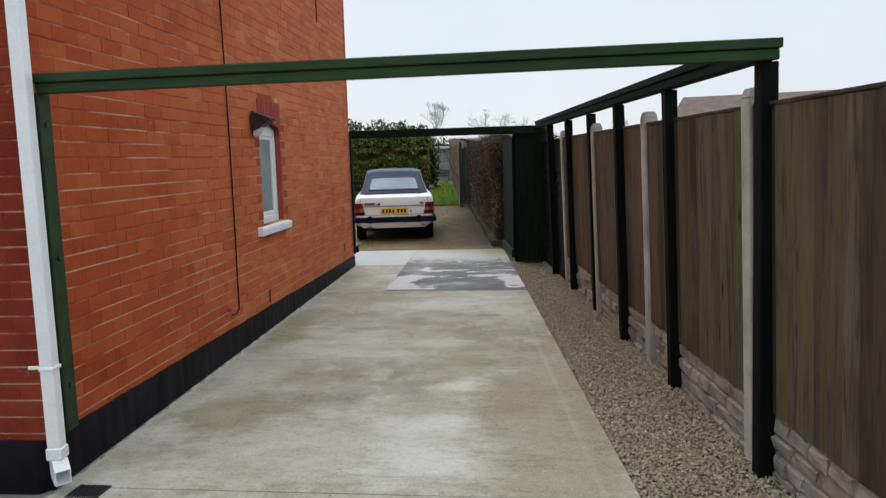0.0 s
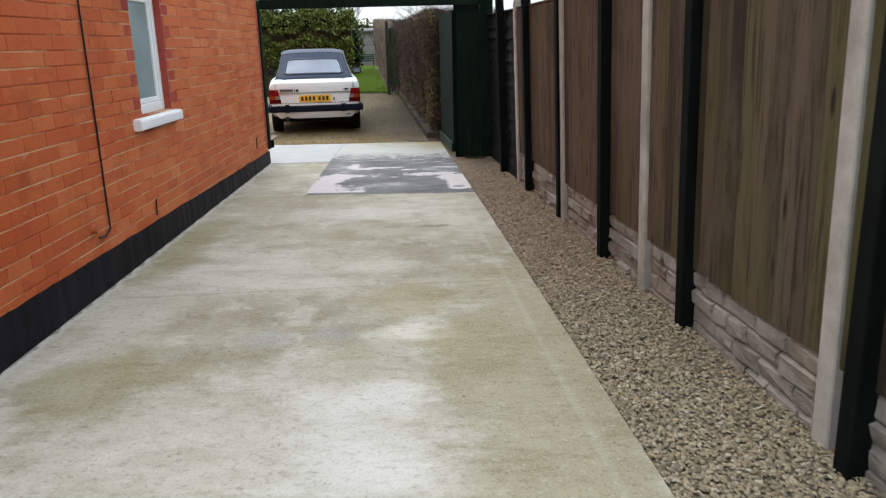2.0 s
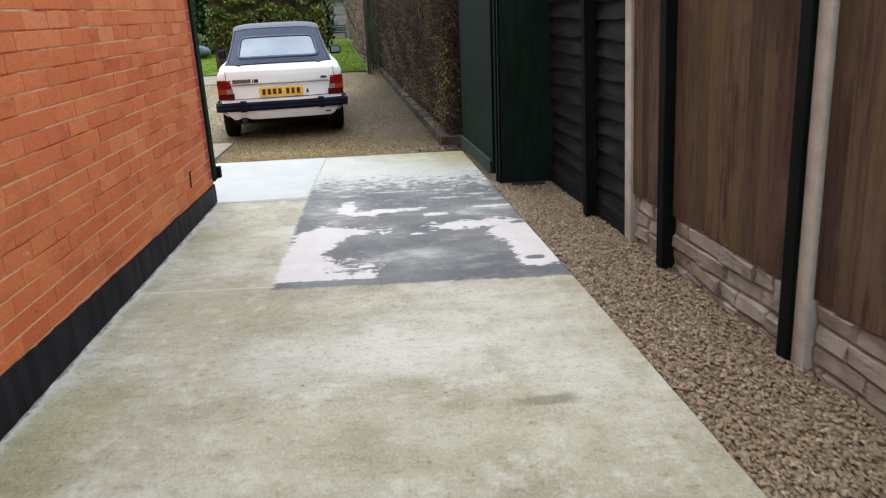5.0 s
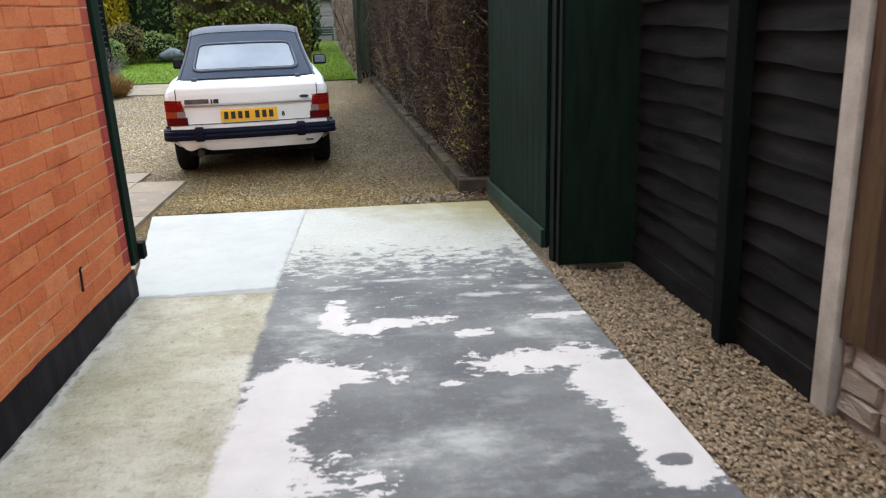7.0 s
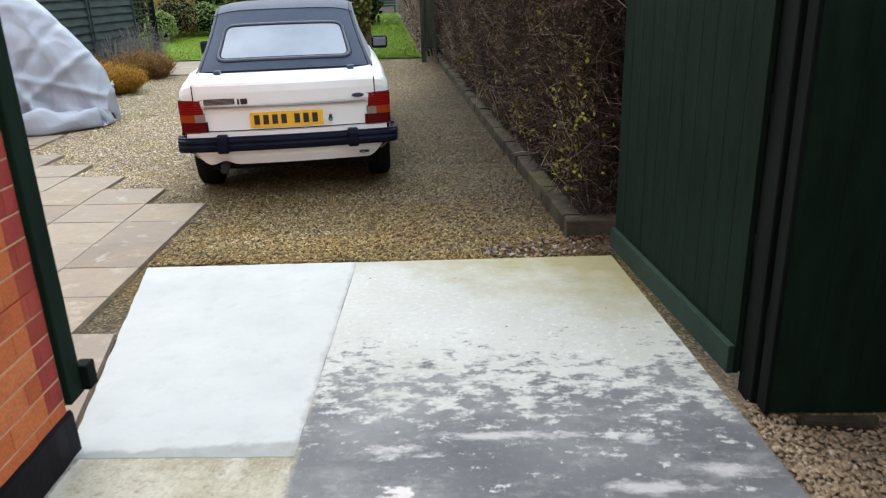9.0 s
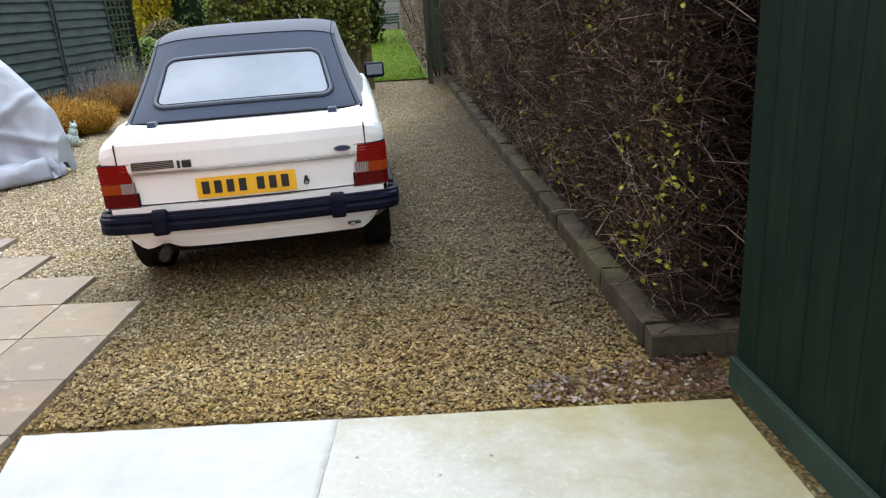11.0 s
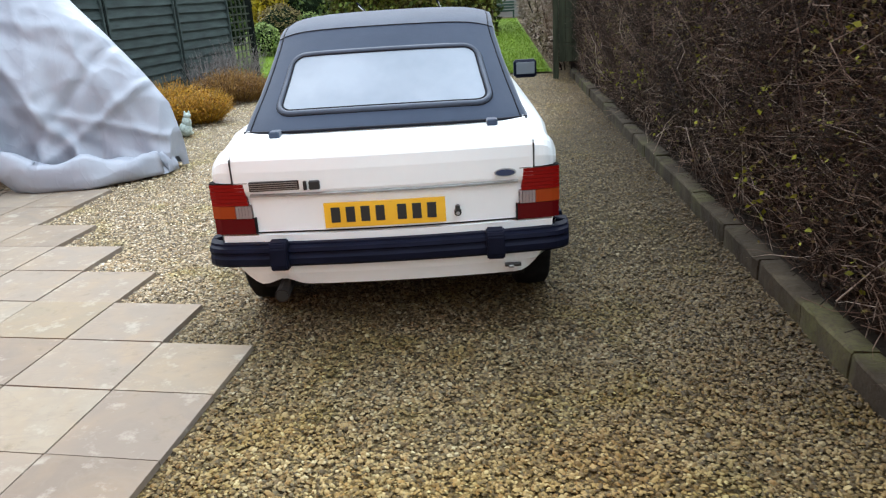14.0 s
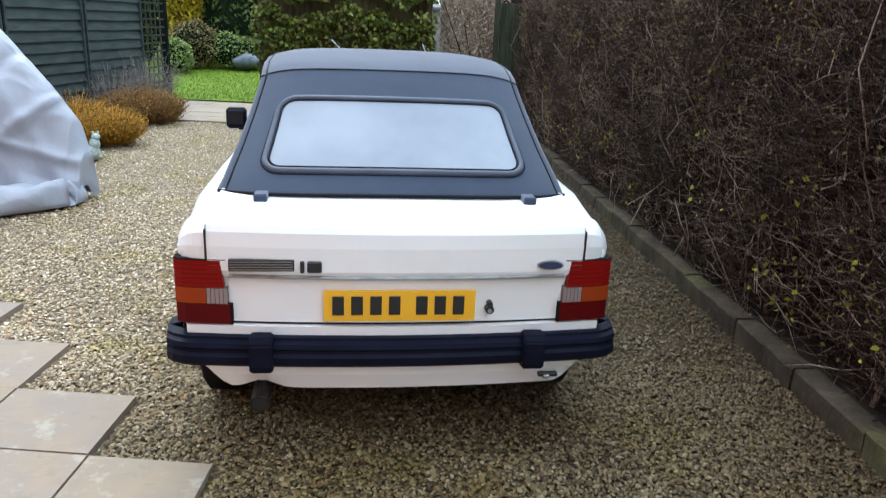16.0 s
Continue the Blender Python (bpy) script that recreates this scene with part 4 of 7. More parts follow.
bm = poly_prism([(-6.0, HOUSE_S - 0.06), (-0.035, HOUSE_S - 0.06), (0.0, HOUSE_S - 0.013), (0.0, HOUSE_S - 0.0005), (-6.0, HOUSE_S - 0.0005)], "z", -0.1, 0.258)
plinth2 = tagged(part("baseboard", bm, PLINTH), "black bitumen-painted plinth of the front wall", "plinth", kind="structure")
plinth2.matrix_basis = HOUSE

# ---- parked car ----
CAR = pose(-2.523, 14.602, 0, 0, 0, 9.9)


def car_paint():
    m = Mat("white_car_paint", 0.28)
    n = m.noise(3, 4)
    m.color(m.ramp(n, [(0.3, (0.80, 0.84, 0.845)), (0.7, (0.85, 0.885, 0.89))]))
    m.b.inputs["Coat Weight"].default_value = 0.4
    return m.m


WHITE_CAR = car_paint()
BUMPER = plain("navy_black_bumper", (0.0070, 0.0085, 0.0195), 0.5, var=0.25, scale=8, bump=0.12, bscale=150)
RUBBER = plain("black_rubber", (0.012, 0.012, 0.012), 0.8, var=0.3, scale=20)


def hood_mat():
    m = Mat("navy_canvas_hood", 0.85)
    n = m.noise(2.5, 5)
    weave = m.noise(420, 2)
    c = m.ramp(n, [(0.3, (0.027, 0.041, 0.070)), (0.7, (0.043, 0.060, 0.095))])
    m.color(c).bump(weave, 0.25, 0.001).bump(m.noise(6, 4), 0.25, 0.01)
    m.b.inputs["Sheen Weight"].default_value = 0.25
    return m.m


HOOD = hood_mat()
PIPING = plain("black_piping", (0.012, 0.013, 0.018), 0.5)
VINYL = Mat("milky_vinyl_window", 0.3)
VINYL.b.inputs["Specular IOR Level"].default_value = 0.3
VINYL.color(VINYL.ramp(VINYL.noise(2.0, 5), [(0.3, (0.17, 0.205, 0.25)), (0.7, (0.26, 0.30, 0.355))])).bump(VINYL.noise(5, 3), 0.08, 0.01)
VINYL = VINYL.m


def mirror_x(row):
    """A half row, from the middle outwards, as a full row from left to right."""
    return [(-x, y, z) for x, y, z in reversed(row[1:])] + list(row)


car = thing("parked_car", "white convertible car with closed navy canvas hood on gravel", "car", CAR)
# body shell: rows along the length, each from the deck's middle down the side to the sill
body_rows = []
for y, hw, zd, zsh, zb in ((0.135, 0.752, 0.865, 0.80, 0.33), (0.22, 0.765, 0.885, 0.835, 0.30), (0.42, 0.775, 0.905, 0.86, 0.28), (0.50, 0.78, 0.915, 0.87, 0.36), (1.0, 0.785, 0.92, 0.875, 0.36), (1.10, 0.785, 0.92, 0.875, 0.18), (2.0, 0.79, 0.92, 0.875, 0.18), (2.55, 0.79, 0.915, 0.86, 0.18), (3.4, 0.775, 0.84, 0.79, 0.2), (3.85, 0.75, 0.75, 0.70, 0.22), (3.98, 0.70, 0.70, 0.62, 0.3)):
    half = [(0, y, zd + 0.012), (hw * 0.5, y, zd + 0.010), (hw * 0.86, y, zd), (hw * 0.935, y, zd - 0.012), (hw * 0.968, y, zsh), (hw * 0.985, y, zsh - 0.07), (hw, y, 0.58), (hw, y, 0.46), (hw * 0.985, y, 0.36), (hw * 0.95, y, zb + 0.03), (hw * 0.90, y, zb)]
    body_rows.append(mirror_x(half))
bm = loft(body_rows)
bm.faces.new([v for v in bm.verts if abs(v.co.y - 3.98) < 1e-6])
part("body", bm, WHITE_CAR, car, smooth=True)


def across(profile, half, bow=0.04, seg=16, cap=True, corner=0.0):
    """A bar across the car: an outline (y, z) swept from side to side on a bow; its ends sweep forward by corner."""
    rings = []
    for i in range(seg + 1):
        t = -1 + 2 * i / seg
        x = half * t
        dy = bow * t * t + corner * max(0.0, abs(t) - 0.9) * 10
        rings.append([(x, y + dy, z) for y, z in profile])
    bm = loft(rings, True)
    if cap:
        bm.verts.ensure_lookup_table()
        n = len(profile)
        bm.faces.new(bm.verts[:n])
        bm.faces.new(bm.verts[-n:])
    return bm


# rear faces, all bowed alike
REAR = 0.06
part("rear_panel", across([(REAR + 0.022, 0.505), (REAR + 0.015, 0.78), (REAR + 0.055, 0.78), (REAR + 0.055, 0.505)], 0.742, 0.045), WHITE_CAR, car)
lid = across([(0.062, 0.695), (0.055, 0.715), (0.052, 0.80), (0.056, 0.850), (0.066, 0.872), (0.092, 0.884), (0.24, 0.904), (0.42, 0.922), (0.42, 0.88), (0.12, 0.80), (0.10, 0.695)], 0.652, 0.034)
boot_lid = part("boot_lid", lid, WHITE_CAR, car, smooth=False)
part("boot_lip", across([(0.056, 0.688), (0.046, 0.692), (0.046, 0.698), (0.056, 0.703), (0.07, 0.696)], 0.585, 0.03), STEEL, boot_lid, "pale trim strip")
part("boot_panel", across([(0.070, 0.526), (0.066, 0.686), (0.085, 0.686), (0.085, 0.526)], 0.585, 0.03), WHITE_CAR, car)
part("rear_sill", across([(0.062, 0.40), (0.056, 0.514), (0.095, 0.517), (0.095, 0.40)], 0.735, 0.045), WHITE_CAR, car)
part("panel_gap", across([(0.072, 0.519), (0.070, 0.5245), (0.085, 0.5245), (0.085, 0.519)], 0.585, 0.03), RUBBER, car)
for sx in (-1, 1):
    rings = []
    for k in range(6):
        t = k / 5
        x = 0.660 + 0.100 * t
        dy = 0.037 + 0.012 * t + 0.05 * t ** 3
        top = -0.055 * t ** 3
        rings.append([(sx * x, 0.056 + dy, 0.752), (sx * x, 0.052 + dy, 0.80 + top * 0.3), (sx * x, 0.058 + dy, 0.845 + top), (sx * x, 0.075 + dy, 0.868 + top), (sx * x, 0.15 + dy, 0.885 + top), (sx * x, 0.20 + dy, 0.80)])
    bm = loft(rings, True)
    bm.verts.ensure_lookup_table()
    bm.faces.new(bm.verts[:6])
    bm.faces.new(bm.verts[-6:])
    part("wing_corner", bm, WHITE_CAR, car)
rings = []
for k in range(49):
    t = -1 + k / 24
    a = abs(t)
    low = 0.262 + (0.0 if a < 0.78 else 0.16 * ((a - 0.78) / 0.22) ** 1.6)
    dy = 0.05 * t * t + 0.16 * max(0.0, a - 0.75) ** 1.2
    notch = 0.03 * math.exp(-((0.75 * t + 0.486) / 0.06) ** 2)
    low += notch
    rings.append([(0.75 * t, 0.052 + dy, 0.43), (0.75 * t, 0.056 + dy, max(0.33, low + 0.02)), (0.75 * t, 0.075 + dy, low + 0.008), (0.75 * t, 0.11 + dy, low), (0.75 * t, 0.16 + dy, low + 0.01), (0.75 * t, 0.16 + dy, 0.43)])
bm = loft(rings, True)
bm.verts.ensure_lookup_table()
bm.faces.new(bm.verts[:6])
bm.faces.new(bm.verts[-6:])
part("valance", bm, WHITE_CAR, car)
bp = [(0.045, 0.375), (0.016, 0.38), (0.002, 0.394), (0.0, 0.42), (0.01, 0.432), (0.012, 0.442), (0.004, 0.45), (0.01, 0.466), (0.034, 0.472), (0.036, 0.481), (0.08, 0.484), (0.1, 0.478), (0.1, 0.382)]
rings = []
for k in range(57):
    t = -1 + k / 28
    u = abs(t)
    x = 0.80 * min(1.0, u / 0.88) + (0.025 * math.sin((u - 0.88) / 0.12 * math.pi / 2) if u > 0.88 else 0.0)
    dy = 0.05 * min(1.0, u / 0.88) ** 2 + (0.20 * ((u - 0.88) / 0.12) ** 1.4 if u > 0.88 else 0.0) + 0.03 * max(0.0, (min(u, 0.88) - 0.78) / 0.10) ** 2
    rings.append([(math.copysign(x, t) * (1 - 0.10 * (yy > 0.03) * (u > 0.93)), yy + dy, zz) for yy, zz in bp])
bm = loft(rings, True)
bm.verts.ensure_lookup_table()
bm.faces.new(bm.verts[:len(bp)])
bm.faces.new(bm.verts[-len(bp):])
bumper = part("bumper", bm, BUMPER, car, "navy-black plastic rear bumper")
for sx in (-1, 1):
    ov = poly_prism([(-0.006, 0.372), (-0.014, 0.392), (-0.014, 0.478), (-0.002, 0.500), (0.05, 0.506), (0.05, 0.366)], "x", sx * 0.475 - 0.039, sx * 0.475 + 0.039, 0.006)
    part("overrider", ov, BUMPER, bumper)

LAMP_RED = Mat("red_lamp_lens", 0.3).color((0.19, 0.006, 0.005)).m
LAMP_DEEP = Mat("deep_red_lamp_lens", 0.2).color((0.085, 0.004, 0.005)).m
LAMP_AMBER = Mat("amber_lamp_lens", 0.3).color((0.27, 0.043, 0.009)).m
LAMP_CLEAR = Mat("clear_lamp_lens", 0.2).color((0.26, 0.21, 0.20)).m
for _m in (LAMP_RED, LAMP_DEEP, LAMP_AMBER, LAMP_CLEAR):
    _m.node_tree.nodes["Principled BSDF"].inputs["Specular IOR Level"].default_value = 0.08
for sx in (-1, 1):
    lamp = new("tail_lamp")
    lamp.parent = car
    tagged(lamp, "ribbed red, amber and clear tail lamp")

    def lens(name, xa, xb, za, zb, mat):
        """A ribbed lens plate that follows the rear's bow and wraps its corner."""
        n = 6
        rings = []
        for i in range(n + 1):
            xx = xa + (xb - xa) * i / n
            dy = 0.052 + 0.045 * (xx / 0.735) ** 2 + (0.35 * max(0.0, xx - 0.735))
            ring = [(sx * xx, dy, za), (sx * xx, dy, zb), (sx * xx, dy + 0.05, zb), (sx * xx, dy + 0.05, za)]
            rings.append(ring)
        bm = loft(rings, True)
        bm.verts.ensure_lookup_table()
        bm.faces.new(bm.verts[:4])
        bm.faces.new(bm.verts[-4:])
        part(name, bm, mat, lamp)

    for k in range(6):
        lens("red_rib", 0.600 + 0.002 * k, 0.768, 0.652 + k * 0.0163, 0.652 + k * 0.0163 + 0.0152, LAMP_RED)
    lens("amber_lens", 0.662, 0.768, 0.594, 0.650, LAMP_AMBER)
    for k in range(5):
        lens("clear_rib", 0.590 + 0.0143 * k, 0.590 + 0.0143 * k + 0.0125, 0.594, 0.650, LAMP_CLEAR)
    lens("red_lens", 0.582, 0.766, 0.522, 0.592, LAMP_DEEP)
    lens("gasket", 0.574, 0.5815, 0.520, 0.594, RUBBER)
    lens("gasket", 0.592, 0.768, 0.7505, 0.7535, RUBBER)

# number plate with plain bars for its characters
PLATE = Mat("yellow_plate", 0.35).color((0.82, 0.47, 0.014)).m
INK = Mat("black_print", 0.45).color((0.012, 0.012, 0.012)).m
plate = part("number_plate", across([(0.052, 0.539), (0.052, 0.650), (0.064, 0.650), (0.064, 0.539)], 0.265, 0.004, 8), PLATE, car, "yellow rear plate with black bars")
for px in (-0.215, -0.150, -0.085, -0.02, 0.075, 0.14, 0.205):
    part("bar", box((px - 0.02, 0.0485, 0.563), (px + 0.02, 0.0515, 0.632), 0.001), INK, plate)
# badges as plain shapes
badge = part("badge_strip", box((-0.58, 0.062, 0.718), (-0.362, 0.078, 0.760), 0.002), INK, boot_lid, "black badge strip")
for k in range(4):
    part("badge_line", box((-0.575, 0.0585, 0.724 + 0.009 * k), (-0.367, 0.0615, 0.7265 + 0.009 * k)), STEEL, badge)
part("badge_bar", box((-0.342, 0.05, 0.716), (-0.328, 0.066, 0.756), 0.002), INK, boot_lid)
part("badge_bar", box((-0.318, 0.05, 0.716), (-0.27, 0.066, 0.756), 0.004), INK, boot_lid)
OVAL_BLUE = Mat("blue_oval", 0.25).color((0.02, 0.03, 0.08)).m
bm = bmesh.new()
bmesh.ops.create_cone(bm, cap_ends=True, segments=24, radius1=1, radius2=1, depth=1, matrix=Matrix.Translation((0.53, 0.072, 0.740)) @ Matrix.Diagonal((0.048, 0.014, 0.017, 1)) @ Matrix.Rotation(radians(90), 4, "X"))
oval = part("oval_badge", bm, STEEL, boot_lid, "chrome-rimmed dark blue oval")
bm = bmesh.new()
bmesh.ops.create_cone(bm, cap_ends=True, segments=24, radius1=1, radius2=1, depth=1, matrix=Matrix.Translation((0.53, 0.0635, 0.740)) @ Matrix.Diagonal((0.042, 0.004, 0.0135, 1)) @ Matrix.Rotation(radians(90), 4, "X"))
part("oval_field", bm, OVAL_BLUE, oval)
lock = part("lock", tube((0.318, 0.05, 0.578), (0.318, 0.085, 0.578), 0.016, 14), INK, car, "black lock with steel core")
part("lock_core", tube((0.318, 0.047, 0.575), (0.318, 0.06, 0.575), 0.008, 10), STEEL, lock)
part("lock_top", tube((0.318, 0.052, 0.598), (0.318, 0.085, 0.598), 0.011, 10), INK, lock)
part("tow_slot", box((0.515, 0.052, 0.311), (0.588, 0.075, 0.326), 0.003), INK, car)
eye = part("tow_eye", box((0.532, 0.047, 0.306), (0.556, 0.075, 0.320), 0.003), STEEL, car, "small steel towing eye")
ex = bmesh.new()
add_tube(ex, (-0.486, 0.005, 0.25), (-0.486, 0.35, 0.27), 0.032, 14)
exhaust = part("exhaust_pipe", ex, plain("sooty_steel", (0.022, 0.020, 0.019), 0.6, 0.3, var=0.4, scale=30), car)
part("exhaust_bore", tube((-0.486, 0.0035, 0.25), (-0.486, 0.015, 0.2505), 0.026, 14), INK, exhaust)
part("underbody", box((-0.62, 0.25, 0.20), (0.62, 3.8, 0.30)), RUBBER, car)

# wheels
for wx, wy in ((-0.68, 0.68), (0.68, 0.68), (-0.68, 3.17), (0.68, 3.17)):
    bm = bmesh.new()
    prof = [(0.16, -0.078), (0.26, -0.088), (0.285, -0.07), (0.29, 0.0), (0.285, 0.07), (0.26, 0.088), (0.16, 0.078)]
    rings = []
    for i in range(28):
        a = 2 * math.pi * i / 28
        rings.append([(wx + o, wy + r * math.cos(a), 0.285 + r * math.sin(a)) for r, o in prof])
    rings.append(rings[0])
    bm = loft(rings)
    bmesh.ops.remove_doubles(bm, verts=bm.verts, dist=1e-5)
    wheel = part("wheel", bm, RUBBER, car, smooth=True)
    part("rim", tube((wx - 0.06, wy, 0.285), (wx + 0.06, wy, 0.285), 0.165, 20), STEEL, wheel)

# hood: stations (height, y in the middle, half width, y at the side, half width at the belt)
BACK = ((0.918, 0.335, 0.668, 0.440, 0.69), (0.945, 0.364, 0.660, 0.462, 0.69), (1.00, 0.431, 0.645, 0.515, 0.69), (1.10, 0.552, 0.615, 0.628, 0.69), (1.205, 0.678, 0.585, 0.752, 0.69), (1.30, 0.793, 0.56, 0.865, 0.69), (1.345, 0.848, 0.55, 0.915, 0.69))
ROOF = ((1.345, 0.848, 0.55, 0.915, 0.69), (1.365, 0.905, 0.552, 0.965, 0.69), (1.392, 1.06, 0.556, 1.10, 0.70), (1.408, 1.32, 0.56, 1.34, 0.71), (1.402, 1.70, 0.56, 1.71, 0.72), (1.36, 2.0, 0.55, 2.0, 0.73))


def hood_point(st, t):
    """A point of the hood's skin at station st, t from 0 in the middle to 1 at the side."""
    z, yc, h, ye, _ = st
    k = min(1.0, max(0.0, (z - 0.93) / 0.2))
    bend = 5.0 - 2.8 * k
    return (h * t, yc + (ye - yc) * t ** bend, z - 0.010 * (1 - k) * t ** 4 - k * (0.034 * t ** 7 + 0.012 * t * t))


def hood_skin(stations):
    rows = []
    for st in stations:
        z, yc, h, ye, belt = st
        half = [hood_point(st, t) for t in (0, 0.2, 0.4, 0.6, 0.75, 0.86, 0.94, 0.98, 1.0)]
        zb = half[-1][2]
        for t in (0.03, 0.2, 0.5, 1.0):
            half.append((h + (belt - h) * t ** 1.3, ye + 0.03 * t, zb + (0.895 - zb) * t))
        rows.append(mirror_x(half))
    return loft(rows)


hood = part("hood", hood_skin(ROOF), HOOD, car, "closed navy canvas folding hood", smooth=True)
part("hood_back", hood_skin(BACK), HOOD, hood, smooth=True)
# rear window and its piping on the sloping back
wup = Vector((0, 0.26, 0.215)).normalized()
wn_ = Vector((0, -wup.z, wup.y))
WIN_LOW, WIN_HIGH, WIN_R = 1.004, 1.226, 0.052
WIN_L = (WIN_HIGH - WIN_LOW) / wup.z


def on_back(u, v, d):
    """u across, v up the back from the window's middle, d out of it, on the hood's skin."""
    s = (WIN_LOW + WIN_HIGH) / 2 + v * wup.z
    i = 0
    while i < len(BACK) - 2 and BACK[i + 1][0] < s:
        i += 1
    f = (s - BACK[i][0]) / (BACK[i + 1][0] - BACK[i][0])
    st = tuple(a + (b - a) * f for a, b in zip(BACK[i], BACK[i + 1]))
    x, yy, zz = hood_point(st, abs(u) / st[2])
    q = Vector((u, yy, zz)) + wn_ * d
    return tuple(q)


def half_at(v):
    return 0.488 - 0.048 * (v / WIN_L + 0.5)


def back_outline(grow):
    pts = []
    for u, v in rounded(0.94 + 2 * grow, WIN_L + 2 * grow, WIN_R + grow, 8):
        pts.append((u * half_at(v) / 0.47, v))
    out = []
    for (a, b), (c, d) in zip(pts, pts[1:] + pts[:1]):
        n = max(1, int(math.hypot(c - a, d - b) / 0.05))
        out += [(a + (c - a) * i / n, b + (d - b) * i / n) for i in range(n)]
    return out


grid = []
for j in range(21):
    v = -WIN_L / 2 * math.cos(math.pi * j / 20)
    edge = WIN_L / 2 - abs(v)
    cut = WIN_R - math.sqrt(max(0.0, WIN_R ** 2 - max(0.0, WIN_R - edge) ** 2))
    half = (0.47 - cut) / 0.47 * half_at(v)
    grid.append([on_back(half * (-1 + i / 10), v, 0.006) for i in range(21)])
part("rear_window", loft(grid), VINYL, hood, "milky flexible vinyl rear window", smooth=True)


def piping(name, outline, d, r, material, parent):
    """A closed cord laid round the window."""
    rings = []
    pts = [Vector(on_back(u, v, d)) for u, v in outline]
    n = len(pts)
    for i in range(n + 1):
        i0 = i % n
        t = (pts[(i0 + 1) % n] - pts[i0 - 1]).normalized()
        a = t.cross(wn_).normalized()
        rings.append([tuple(pts[i0] + (a * math.cos(q) + wn_ * math.sin(q)) * r) for q in (0, 1.05, 2.1, 3.14, 4.2, 5.2)])
    return part(name, loft(rings, True), material, parent, smooth=True)


TRIM = plain("grey_navy_trim", (0.075, 0.092, 0.125), 0.5, var=0.15)
piping("window_trim", back_outline(0.016), 0.002, 0.014, TRIM, hood)
piping("window_piping", back_outline(0.001), 0.008, 0.0042, PIPING, hood)
piping("window_seam", back_outline(0.032), 0.0005, 0.0022, PIPING, hood)
# hem along the hood's lower edge, two straps, and the crease's seam
hem = []
seam = []
for k in range(33):
    t = -1 + k / 16
    x, yy, zz = hood_point(BACK[0], abs(t))
    hem.append([(math.copysign(x, t), yy - 0.004 + 0.009 * math.cos(a), zz + 0.006 + 0.007 * math.sin(a)) for a in (0, 1.05, 2.1, 3.14, 4.2, 5.2)])
    x, yy, zz = hood_point(BACK[-1], abs(t))
    seam.append([(math.copysign(x, t), yy + 0.004 * math.cos(a), zz + 0.001 + 0.003 * math.sin(a)) for a in (0, 1.57, 3.14, 4.71)])
part("hem", loft(hem, True), PIPING, hood, smooth=True)
part("seam", loft(seam, True), PIPING, hood, smooth=True)
for sx in (-1, 1):
    rings = []
    for st in BACK + ROOF[1:]:
        x, yy, zz = hood_point(st, 0.955)
        rings.append([(sx * x + 0.0035 * math.cos(a), yy - 0.003 + 0.003 * math.sin(a), zz + 0.003 * math.sin(a)) for a in (0, 1.57, 3.14, 4.71)])
    part("side_seam", loft(rings, True), PIPING, hood, smooth=True)
for sx in (-0.495, 0.495):
    part("strap", box((sx - 0.024, 0.285, 0.902), (sx + 0.024, 0.355, 0.934), 0.005), HOOD, hood)
# door mirrors, wing gap lines, fuel and key details
# reflections are painted: pale sky on the right glass, dark on the left
SIDE_GLASS_SKY = Mat("mirror_glass", 0.12, 0.0).color((0.16, 0.18, 0.20)).m
SIDE_GLASS_DARK = Mat("shaded_mirror_glass", 0.6, 0.0).color((0.012, 0.013, 0.016)).m
for sx in (-1, 1):
    mx, mz, mw = (0.815, 0.0, 0.075) if sx > 0 else (0.810, 0.015, 0.055)
    mir = part("door_mirror", box((sx * mx - mw, 1.92, 0.92 + mz), (sx * mx + mw, 1.99, 1.035 + mz), 0.015), BUMPER, car, "black door mirror")
    part("mirror_glass", box((sx * mx - mw + 0.015, 1.914, 0.945 + mz), (sx * mx + mw - 0.015, 1.9185, 1.02 + mz), 0.002), SIDE_GLASS_SKY if sx > 0 else SIDE_GLASS_DARK, mir)
    part("mirror_stalk", box((min(sx * 0.76, sx * (mx - 0.01)), 1.94, 0.925), (max(sx * 0.76, sx * (mx - 0.01)), 1.98, 0.96), 0.004), BUMPER, mir)
    part("gap_line", box((sx * 0.656 - 0.003, 0.084, 0.75), (sx * 0.656 + 0.003, 0.115, 0.858)), INK, car)
    part("side_moulding", box((min(sx * 0.775, sx * 0.80), 0.25, 0.46), (max(sx * 0.775, sx * 0.80), 3.7, 0.50), 0.004), BUMPER, car)
GLASS = Mat("car_glass", 0.02)
GLASS.b.inputs["Transmission Weight"].default_value = 1.0
GLASS.color((0.7, 0.75, 0.75))
part("windscreen", loft([mirror_x([(0, 2.02, 1.31), (0.3, 2.03, 1.305), (0.54, 2.06, 1.28)]), mirror_x([(0, 2.55, 0.94), (0.4, 2.57, 0.935), (0.68, 2.62, 0.92)])]), GLASS.m, car)
# wiper blades standing up in front of the hood
for base, tip in (((-0.05, 2.40, 1.18), (-0.304, 2.40, 1.446)), ((0.36, 2.40, 1.18), (0.255, 2.40, 1.44))):
    wiper = part("wiper", tube(base, tip, 0.007, 6), BUMPER, car)
    low = (base[0] + 0.02, 2.55, 0.93)
    part("wiper_arm", tube(low, (base[0] + 0.02, 2.415, 1.2), 0.006, 6), BUMPER, wiper)
    part("wiper_blade", tube((base[0] + 0.012, 2.385, 1.17), (tip[0] + 0.012, 2.385, tip[2] - 0.02), 0.004, 6), STEEL, wiper)

